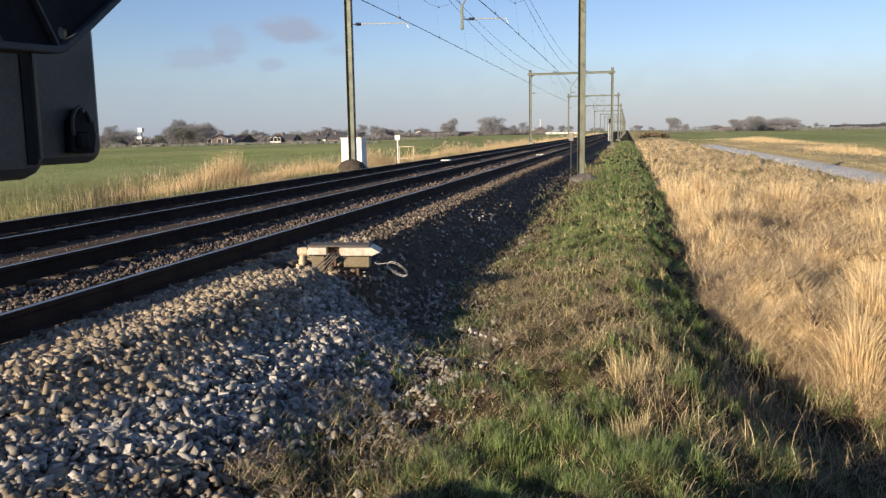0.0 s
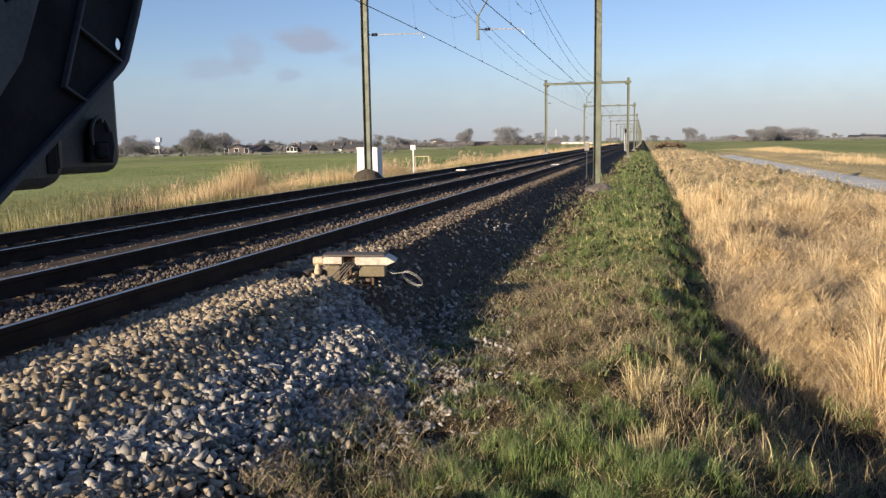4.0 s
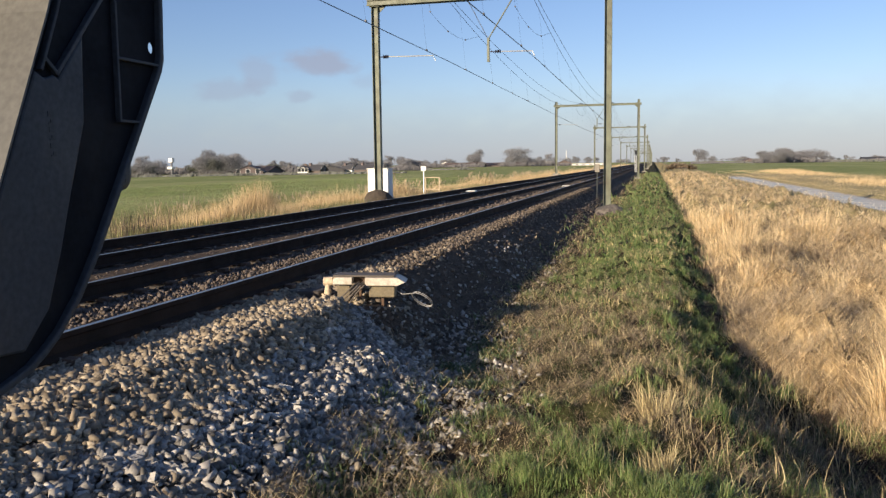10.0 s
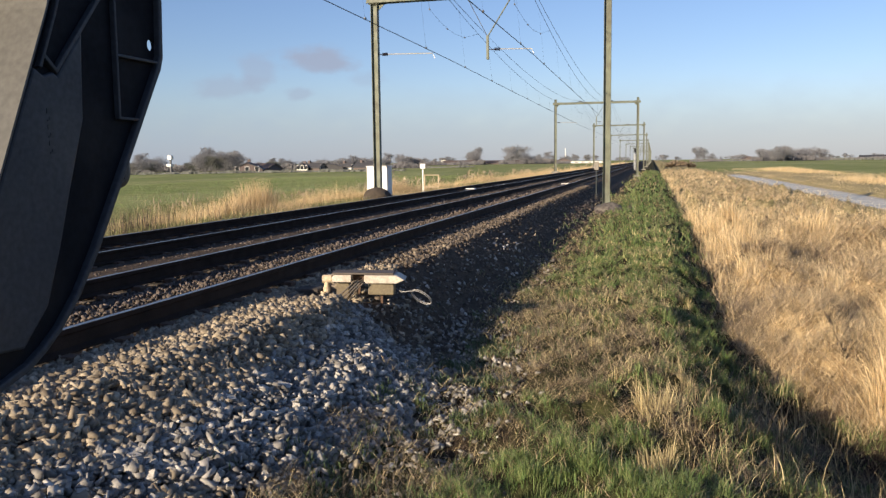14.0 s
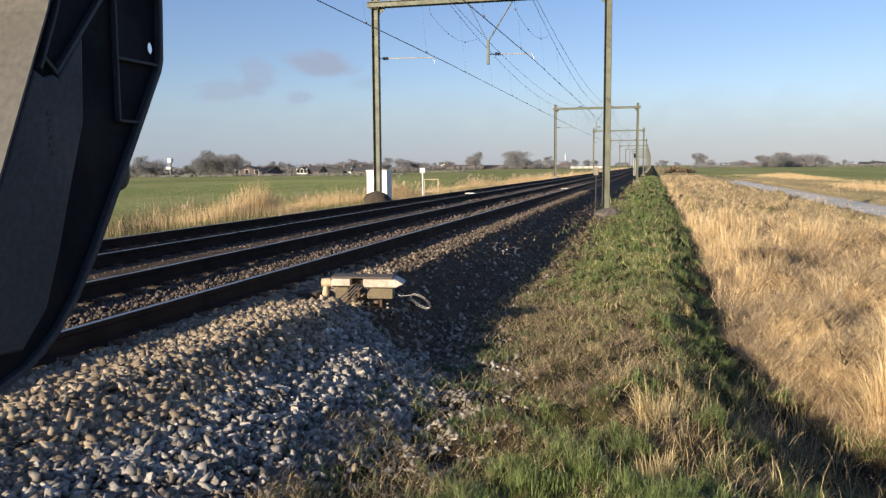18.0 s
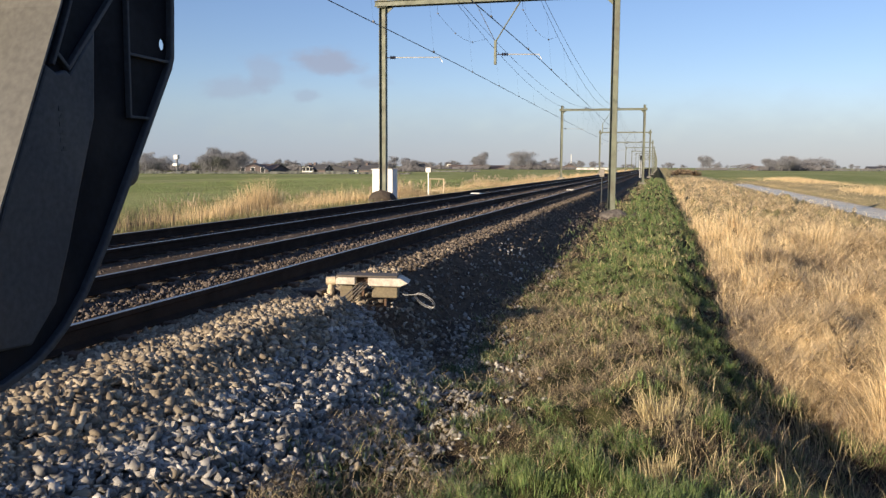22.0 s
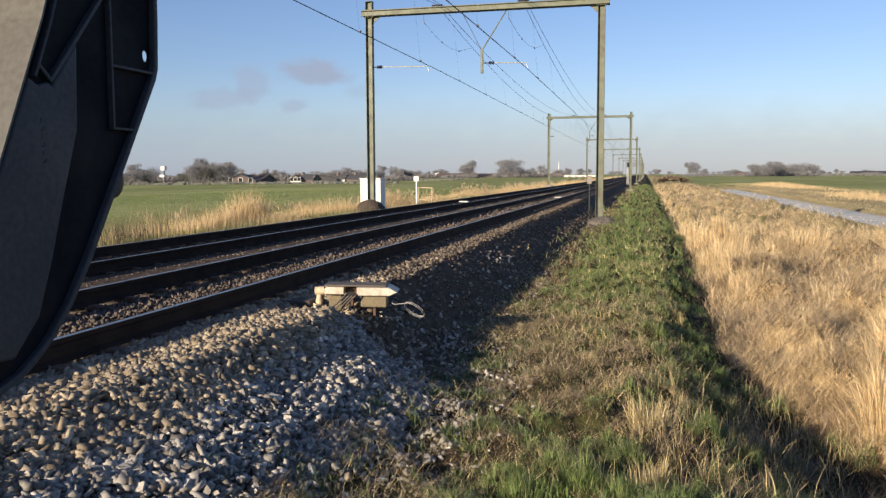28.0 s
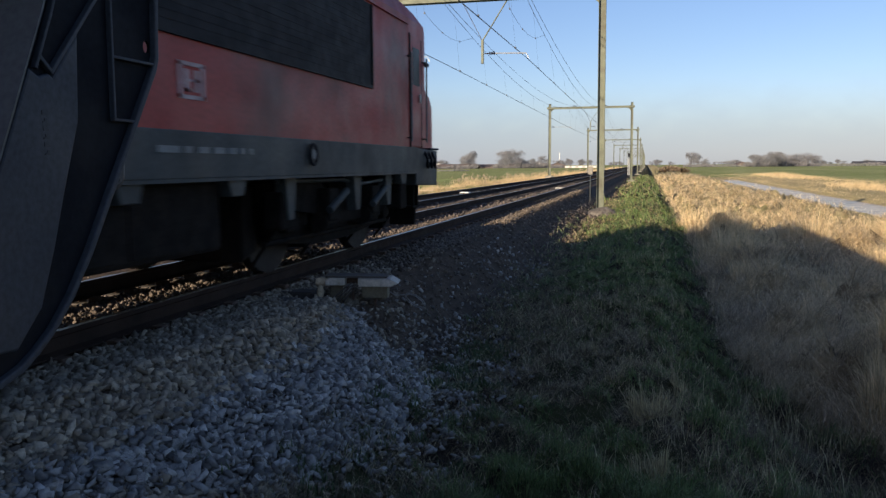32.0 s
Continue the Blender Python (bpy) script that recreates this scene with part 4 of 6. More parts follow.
    for s in (-1, 1):
        part("rail_guard", prism([(s * 0.95 - 0.28, 0.84), (s * 0.95 + 0.28, 0.84), (s * 0.95 + 0.2, 0.2), (s * 0.95 - 0.2, 0.2)], -0.36, -0.28, "y", 0.01), M_BOGIE, t)
    for yc in (-3.55, L + 3.55):
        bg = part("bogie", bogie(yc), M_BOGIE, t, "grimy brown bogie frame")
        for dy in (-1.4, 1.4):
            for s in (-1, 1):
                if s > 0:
                    # motor housings; they also close off the view of daylight beneath
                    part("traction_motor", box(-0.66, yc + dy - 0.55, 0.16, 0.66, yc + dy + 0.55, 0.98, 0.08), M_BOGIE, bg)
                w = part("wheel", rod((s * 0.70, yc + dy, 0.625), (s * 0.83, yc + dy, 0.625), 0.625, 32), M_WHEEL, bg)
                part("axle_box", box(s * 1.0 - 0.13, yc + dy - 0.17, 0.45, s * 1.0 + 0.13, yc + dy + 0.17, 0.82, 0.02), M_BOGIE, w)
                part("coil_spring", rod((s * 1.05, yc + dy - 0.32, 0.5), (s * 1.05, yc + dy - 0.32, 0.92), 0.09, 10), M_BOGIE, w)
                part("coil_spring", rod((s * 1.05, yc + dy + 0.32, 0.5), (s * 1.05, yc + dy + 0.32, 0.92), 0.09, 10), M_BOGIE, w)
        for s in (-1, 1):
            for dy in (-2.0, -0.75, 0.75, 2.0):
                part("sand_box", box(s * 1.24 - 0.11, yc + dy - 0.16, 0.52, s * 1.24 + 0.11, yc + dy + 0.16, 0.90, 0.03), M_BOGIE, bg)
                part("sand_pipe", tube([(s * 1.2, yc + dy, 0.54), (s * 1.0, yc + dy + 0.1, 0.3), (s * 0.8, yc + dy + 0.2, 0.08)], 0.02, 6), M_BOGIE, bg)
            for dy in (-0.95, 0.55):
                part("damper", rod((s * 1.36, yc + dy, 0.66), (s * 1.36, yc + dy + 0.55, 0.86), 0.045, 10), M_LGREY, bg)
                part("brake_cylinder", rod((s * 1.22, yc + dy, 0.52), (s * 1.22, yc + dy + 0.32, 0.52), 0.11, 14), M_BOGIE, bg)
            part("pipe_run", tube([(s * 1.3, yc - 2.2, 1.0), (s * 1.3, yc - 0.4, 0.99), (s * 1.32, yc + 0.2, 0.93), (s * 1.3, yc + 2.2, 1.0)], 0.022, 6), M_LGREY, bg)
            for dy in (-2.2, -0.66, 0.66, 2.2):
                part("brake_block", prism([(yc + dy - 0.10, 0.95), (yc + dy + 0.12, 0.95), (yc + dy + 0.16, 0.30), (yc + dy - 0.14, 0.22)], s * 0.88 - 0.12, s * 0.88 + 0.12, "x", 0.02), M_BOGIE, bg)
            # dark panel added to block daylight between the wheels
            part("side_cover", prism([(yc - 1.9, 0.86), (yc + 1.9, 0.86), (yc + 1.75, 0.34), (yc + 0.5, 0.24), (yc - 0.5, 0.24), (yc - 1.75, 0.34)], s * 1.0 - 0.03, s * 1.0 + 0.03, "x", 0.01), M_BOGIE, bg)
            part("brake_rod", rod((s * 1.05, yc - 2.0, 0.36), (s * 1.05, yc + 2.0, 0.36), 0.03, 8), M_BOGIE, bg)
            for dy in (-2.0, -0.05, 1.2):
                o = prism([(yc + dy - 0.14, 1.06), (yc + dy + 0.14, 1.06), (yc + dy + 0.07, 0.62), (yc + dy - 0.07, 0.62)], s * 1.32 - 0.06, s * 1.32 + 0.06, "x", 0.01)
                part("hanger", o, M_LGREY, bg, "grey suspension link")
    for s in (-1, 1):
        for y in (-9.6, -8.7, -7.8):
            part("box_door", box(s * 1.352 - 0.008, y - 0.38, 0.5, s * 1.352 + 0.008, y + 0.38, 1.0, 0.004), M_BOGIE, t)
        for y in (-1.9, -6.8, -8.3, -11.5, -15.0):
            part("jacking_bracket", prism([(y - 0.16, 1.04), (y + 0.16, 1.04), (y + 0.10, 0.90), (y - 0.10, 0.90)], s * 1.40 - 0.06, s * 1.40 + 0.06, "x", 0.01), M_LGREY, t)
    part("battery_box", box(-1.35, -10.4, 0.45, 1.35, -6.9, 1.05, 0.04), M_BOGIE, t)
    # the leading pantograph is folded, the trailing one raised to the wire
    for yc, knee, head in ((-4.6, 4.12, 4.2), (L + 4.6, 4.6, 5.22)):
        pan = part("pantograph", rod((-0.6, yc, 4.0), (0.6, yc, 4.0), 0.04, 8), M_GRILLE, t)
        part("lower_arm", rod((0, yc, 4.0), (0, yc - 1.4, knee), 0.03, 8), M_GRILLE, pan)
        part("upper_arm", rod((0, yc - 1.4, knee), (0, yc - 0.1, head), 0.025, 8), M_GRILLE, pan)
        part("collector", box(-0.8, yc - 0.3, head, 0.8, yc + 0.1, head + 0.06, 0.01), M_GRILLE, pan)
        for x in (-0.5, 0.5):
            part("insulator", rod((x, yc, 3.9), (x, yc, 4.0), 0.07, 10), M_INSUL, pan)
    return t


def thing_part(name, parent):
    o = part(name, box(-0.001, -7.5, 1.79, 0.001, -7.49, 1.80), M_LOGO, parent)
    return o


def bogie(yc):
    bm = bmesh.new()
    for s in (-1, 1):
        add_prism(bm, [(yc - 2.1, 0.75), (yc - 2.1, 0.98), (yc - 0.8, 0.98), (yc - 0.5, 0.78), (yc + 0.5, 0.78), (yc + 0.8, 0.98), (yc + 2.1, 0.98), (yc + 2.1, 0.75), (yc + 1.0, 0.62), (yc + 0.6, 0.48), (yc - 0.6, 0.48), (yc - 1.0, 0.62)], s * 1.12 - 0.08, s * 1.12 + 0.08)
    add_box(bm, -1.1, yc - 0.3, 0.4, 1.1, yc + 0.3, 0.95)
    return bm


M_LGREY2 = material("pale_grey_lettering", (0.20, 0.215, 0.215), 0.6, 0, (0.13, 0.14, 0.14), 5, 30)
loco = build_locomotive()


def build_wagon():
    """The covered wagon coupled behind; same axes as the locomotive."""
    t = thing("freight_wagon", "dark grey covered freight wagon coupled behind the locomotive", "freight wagon")
    part("body", prism([(-1.4, 1.1), (1.4, 1.1), (1.4, 3.2), (1.2, 3.55), (0.6, 3.8), (-0.6, 3.8), (-1.2, 3.55), (-1.4, 3.2)], -15.0, -0.6, "y", 0.02), M_LGREY, t)
    part("underframe", box(-1.35, -15.2, 0.85, 1.35, -0.4, 1.1, 0.02), M_BOGIE, t)
    for yc in (-3.0, -12.6):
        bg = part("bogie", box(-1.1, yc - 1.3, 0.4, 1.1, yc + 1.3, 0.85, 0.05), M_BOGIE, t)
        for dy in (-0.9, 0.9):
            for s in (-1, 1):
                part("wheel", rod((s * 0.7, yc + dy, 0.46), (s * 0.83, yc + dy, 0.46), 0.46, 24), M_WHEEL, bg)
    return t


wagon = build_wagon()


# ---- stone, grass and reed ----
BLOCK_V = np.array([(x, y, z) for x in (-1, 1) for y in (-1, 1) for z in (-1, 1)], float) * 0.8
BLOCK_F = np.array([(0, 1, 3), (0, 3, 2), (4, 6, 7), (4, 7, 5), (0, 4, 5), (0, 5, 1), (2, 3, 7), (2, 7, 6), (0, 2, 6), (0, 6, 4), (1, 5, 7), (1, 7, 3)])


GOLD = (1 + 5 ** 0.5) / 2
ROUND_V = np.array([(0, a, b * GOLD) for a in (-1, 1) for b in (-1, 1)] + [(a, b * GOLD, 0) for a in (-1, 1) for b in (-1, 1)] + [(b * GOLD, 0, a) for a in (-1, 1) for b in (-1, 1)], float) * 0.56
ROUND_F = np.array([f for f in itertools.combinations(range(12), 3) if all(np.linalg.norm(ROUND_V[f[i]] - ROUND_V[f[i - 1]]) < 1.3 for i in range(3))])
ROUND_F = np.array([f if np.dot(np.cross(ROUND_V[f[1]] - ROUND_V[f[0]], ROUND_V[f[2]] - ROUND_V[f[0]]), ROUND_V[f[0]]) > 0 else f[::-1] for f in ROUND_F])


def turns(n):
    q = RNG.normal(size=(n, 4))
    q /= np.linalg.norm(q, axis=1)[:, None]
    w, x, y, z = q.T
    return np.stack([1 - 2 * (y * y + z * z), 2 * (x * y - z * w), 2 * (x * z + y * w), 2 * (x * y + z * w), 1 - 2 * (x * x + z * z), 2 * (y * z - x * w), 2 * (x * z - y * w), 2 * (y * z + x * w), 1 - 2 * (x * x + y * y)], 1).reshape(-1, 3, 3)


def rocks(xyz, size, flat=0.66, chunky=False):
    """Angular broken stones, one for each place: skewed blocks with knocked-off corners, lying on their flat side."""
    n = len(xyz)
    form, faces = (ROUND_V, ROUND_F) if chunky else (BLOCK_V, BLOCK_F)
    shape = form[None] * (RNG.uniform(0.6, 1.12, (n, len(form), 3)) if chunky else RNG.uniform(0.58, 1.12, (n, 8, 3)))
    skew = RNG.normal(0, 0.11, (n, 3, 3)) + np.eye(3)
    shape = np.einsum("nij,nkj->nki", skew, shape) * (np.array([1.2, 0.95, flat]) * RNG.uniform(0.75, 1.25, (n, 3)))[:, None, :]
    q = turns(n)
    tilt = np.einsum("nij,nkj->nki", q, shape)
    a = RNG.uniform(0, math.tau, n)
    c, s = np.cos(a)[:, None], np.sin(a)[:, None]
    lying = np.stack([c * shape[..., 0] - s * shape[..., 1], s * shape[..., 0] + c * shape[..., 1], shape[..., 2]], -1)
    w = np.where(RNG.uniform(0, 1, n) < 0.6, 1.0, 0.0)[:, None, None]
    V = (w * tilt + (1 - w) * (0.82 * lying + 0.3 * tilt)) * np.asarray(size)[:, None, None] + xyz[:, None, :]
    F = faces[None] + len(form) * np.arange(n)[:, None, None]
    return V.reshape(-1, 3), F.reshape(-1, 3)


def spread(n, x0, x1, y0, y1, power=1.0):
    """Places on the ground, denser towards y0 for a power above 1."""
    x = RNG.uniform(x0, x1, n)
    y = y0 + (y1 - y0) * RNG.uniform(0, 1, n) ** power
    return x, y


def heap_edge(x, y):
    """How much a place belongs to the fresh grey stone: 1 inside, 0 outside."""
    at = [3.0, 3.6, 3.95, 4.7, 5.6, 6.2, 6.8, 7.2, 7.5, 7.8]
    toe = np.interp(y, at, [-2.8, -2.42, -2.14, -1.88, -1.80, -1.80, -1.88, -2.1, -2.42, -2.95])
    # tan stone ends where the sunlit crest does: light partly put into the colours
    top = np.interp(y, at, [-3.0, -2.82, -2.72, -2.66, -2.62, -2.62, -2.66, -2.72, -2.8, -2.85])
    w = 0.12 * wobble(x, y, 4.0) + 0.06 * wobble(x, y, 9.0, 2.0)
    return np.clip((toe - x + w) / 0.28 + 0.5, 0, 1) * np.clip((x - top + w) / 0.35 + 0.5, 0, 1)


def build_ballast():
    # bed between and beside the rails
    xs, ys, zs, ss = [], [], [], []
    for n, y0, y1, s in ((19000, 3, 12, 0.020), (12000, 12, 26, 0.026), (5500, 26, 60, 0.05)):
        for x0, x1, share in ((-5.50, -4.12, 0.38), (-7.50, -5.62, 0.34), (-9.0, -7.62, 0.16), (-10.1, -9.15, 0.12)):
            k = int(n * share)
            x, y = spread(k, x0, x1, y0, y1, 1.25)
            zz = np.where(x < -6.4, -0.272, -0.215) + RNG.uniform(-0.03, 0.022, k) - 0.02 * (np.abs(np.abs(x + 4.81) - 0.753) < 0.14)
            xs.append(x), ys.append(y), zs.append(zz), ss.append(RNG.uniform(0.6, 1.35, k) * s)
    V, F = rocks(np.stack([np.concatenate(a) for a in (xs, ys, zs)], 1), np.concatenate(ss))
    o = sheet("track_ballast", V, F, M_BALLAST)
    tagged(o, "brown rust-stained ballast stones between the rails", "ballast", kind="stuff")
    # shoulder: old brown stone, thinning out down the slope
    for name, mat, n, y0, y1, s, tan in (("shoulder_ballast", M_STONE_TAN, 32000, 3, 13, 0.033, True), ("shoulder_ballast", M_SHOULDER, 20000, 8, 45, 0.025, False)):
        x = -4.0 + 2.3 * RNG.beta(1.0, 1.7, n)
        y = y0 + (y1 - y0) * RNG.uniform(0, 1, n) ** 1.3
        keep = heap_edge(x, y) < RNG.uniform(0.2, 0.9, n)
        if tan:
            keep &= RNG.uniform(0, 1, n) < np.clip((10.6 - y) / 2.6, 0.02, 1)
        else:
            keep &= RNG.uniform(0, 1, n) < np.clip((y - 7.2) / 4, 0.05, 1)
        keep &= (x + 3.42) ** 2 + ((y - 8.15) / 1.4) ** 2 > 0.10
        thin = np.interp(y, [7.0, 7.8, 30], [1.0, 0.15, 0.3]) * (0.5 if tan else 1.0)
        keep &= RNG.uniform(0, 1, n) < np.where(x > np.interp(y, [7, 7.8, 9], [-2.2, -3.15, -3.12]) + 0.12 * wobble(x, y, 3.0), thin, 1.0)
        x, y = x[keep], y[keep]
        z = np.where(x < -3.45, np.minimum(height(x, y), -0.205), height(x, y)) + RNG.uniform(-0.012, 0.028, len(x))
        V, F = rocks(np.stack([x, y, z], 1), RNG.uniform(0.5, 1.4, len(x)) * s, 0.52)
        o = sheet(name, V, F, mat)
        tagged(o, "tan and brown ballast stones on the track shoulder" if tan else "dark brown ballast stones down the shaded shoulder", "ballast", kind="stuff")
    # fresh grey stone
    n = 24000
    x, y = spread(n, -3.5, -1.5, 2.6, 8.2)
    keep = heap_edge(x, y) > RNG.uniform(0.0, 0.75, n)
    x, y = x[keep], y[keep]
    z = height(x, y) + RNG.uniform(-0.02, 0.06, len(x)) * np.minimum(heap_edge(x, y) + 0.2, 1)
    heapob = thing("stone_heap", "heap of fresh pale grey crushed stone on the shoulder", "stone heap")
    V, F = rocks(np.stack([x, y, z], 1), RNG.uniform(0.4, 1.3, len(x)) ** 1.3 * 0.032, 0.5)
    tagged(sheet("rubble", V, F, M_STONE, heapob), kind="stuff")
    # larger single stones on top
    shapes = []
    for k in range(10):
        V, F = rocks(np.zeros((1, 3)), np.array([1.0]), 0.62, k % 4 == 0)
        me = bpy.data.meshes.new("stone")
        me.from_pydata([tuple(v * 1.1) for v in V], [], [tuple(int(k) for k in f) for f in F])
        me.materials.append(M_STONE1)
        shapes.append(me)
    k = 0
    while k < 290:
        x, y = RNG.uniform(-3.4, -1.5), 3.6 + 4.0 * RNG.uniform() ** 1.2
        if heap_edge(x, y) < RNG.uniform(0.05, 0.8):
            continue
        o = new("stone", shapes[k % 10])
        o.parent = heapob
        if (x + 3.46) ** 2 + (y - 8.25) ** 2 < 0.12:
            continue
        s = RNG.uniform(0.024, 0.046)
        o.location = (x, y, float(height(x, y)) + 0.04)
        o.rotation_euler = RNG.uniform(0, 6.28, 3)
        o.scale = (s, s, s)
        k += 1
    # stray stones in the grass
    n = 900
    x, y = -2.7 + 2.0 * RNG.beta(1.6, 2.4, n), 3.6 + 6.0 * RNG.uniform(0, 1, n) ** 1.2
    V, F = rocks(np.stack([x, y, height(x, y) + 0.012], 1), RNG.uniform(0.008, 0.030, n))
    n = 500
    xs, ys = RNG.uniform(-3.1, -1.8, n), 8.0 + 22 * RNG.uniform(0, 1, n) ** 1.6
    V2, F2 = rocks(np.stack([xs, ys, height(xs, ys) + 0.012], 1), RNG.uniform(0.012, 0.032, n) * (1 + 0.02 * ys))
    tagged(sheet("shoulder_ballast", V2, F2, M_SHOULDER), "single brown stones rolled down the soil slope", "ballast", kind="stuff")
    n = 620
    xs, ys = -3.0 + 1.3 * RNG.beta(1.4, 1.2, n), 7.6 + 9.0 * RNG.uniform(0, 1, n) ** 1.5
    V2, F2 = rocks(np.stack([xs, ys, height(xs, ys) + 0.012], 1), RNG.uniform(0.006, 0.024, n) * (1 + 0.03 * ys))
    V, F = np.concatenate([V, V2]), np.concatenate([F, F2 + len(V)])
    n = 1300
    xs, ys = -1.95 + 0.95 * RNG.beta(1.0, 1.7, n), RNG.uniform(4.7, 8.2, n)
    V2, F2 = rocks(np.stack([xs, ys, height(xs, ys) + 0.022], 1), RNG.uniform(0.009, 0.034, n), 0.45)
    V, F = np.concatenate([V, V2]), np.concatenate([F, F2 + len(V)])
    tagged(sheet("stray_stones", V, F, M_STRAY), "pale stones strewn in the dirt of the verge", "stones", kind="stuff")


def blades(x, y, z, tall, wide, lean, bend=0.5, way=None, least=0.0):
    """Tapered, bent blades: five points and three faces each."""
    n = len(x)
    a = RNG.uniform(0, math.tau, n) if way is None else way + RNG.normal(0, 0.9, n)
    d = np.stack([np.cos(a), np.sin(a), np.zeros(n)], 1)
    f = RNG.uniform(0, math.tau, n)
    s = np.stack([np.cos(f), np.sin(f), np.zeros(n)], 1) * (np.asarray(wide) * np.ones(n))[:, None] / 2
    lean = least + np.abs(RNG.normal(0, 1, n)) * lean
    p = np.stack([x, y, z], 1)
    up = np.array([0, 0, 1.0])
    t = (tall * np.ones(n))[:, None]
    l1 = np.clip(lean * 0.6, 0, 1.2)[:, None]
    l2 = np.clip(lean * (1 + bend) + 0.05, 0, 1.9)[:, None]
    m = p + t * 0.55 * (np.cos(l1) * up + np.sin(l1) * d)
    e = m + t * 0.45 * (np.cos(l2) * up + np.sin(l2) * d)
    V = np.stack([p - s, p + s, m - s * 0.7, m + s * 0.7, e], 1).reshape(-1, 3)
    F = np.array([(0, 1, 3), (0, 3, 2), (2, 3, 4)])[None] + 5 * np.arange(n)[:, None, None]
    return V, F.reshape(-1, 3)


def gather(groups):
    Vs, Fs, k = [], [], 0
    for V, F in groups:
        Vs.append(V)
        Fs.append(F + k)
        k += len(V)
    return np.concatenate(Vs), np.concatenate(Fs)


def tufts(n, x0, x1, y0, y1, power, per, radius):
    """Blade places gathered in tufts; also the tuft's own size."""
    cx, cy = spread(n, x0, x1, y0, y1, power)
    k = np.repeat(np.arange(n), per)
    r = radius * (1 + 0.035 * cy[k]) * np.abs(RNG.normal(0, 0.6, len(k)))
    a = RNG.uniform(0, math.tau, len(k))
    size = RNG.uniform(0.55, 1.25, n)[k]
    return cx[k] + r * np.cos(a), cy[k] + r * np.sin(a), size, a


def litter(x, y):
    """Where dead matted stems cover the verge: between the heap's toe and the crest."""
    u = np.clip((y - 6.3) / 0.9, 0, 1) * np.clip((12.2 - y) / 2.2, 0, 1) * np.clip((x + 1.55 + 0.4 * np.clip((y - 8.5) / 2, 0, 1)) / 0.5, 0, 1) * np.clip((0.35 - x) / 0.5, 0, 1)
    u = np.maximum(u, np.clip((5.6 - y) / 0.8, 0, 1) * np.clip((-0.9 - x) / 0.5, 0, 1))
    return np.clip(u * (0.9 + 0.35 * wobble(x, y, 2.1, 4.0)), 0, 1)


def greenness(x, y):
    """Share of green on the verge: lush near the camera and along the crest, dead stems between."""
    near = np.clip((5.6 - y) / 0.8, 0, 1) * np.clip((x + 1.5) / 0.5, 0, 1) * np.clip((0.75 - x) / 0.4, 0, 1)
    crest = 0.8 * np.clip((y - 9.5) / 3.0, 0, 1) * np.clip(1.35 - np.abs(x + 0.45) / 1.0, 0, 1)
    bank = np.clip(1.1 - np.abs(x - 0.50 - bank_shift(y)) / 0.6, 0, 1) * 0.95
    g = np.maximum(np.maximum(near * 1.05, crest * 1.05), bank)
    g = g * 0.9 + 0.75 * wobble(x, y, 2.9, 0.7) + 0.6 * wobble(x, y, 6.3, 1.9) + 0.02
    return np.clip(g - 0.6 * litter(x, y), 0, 1)


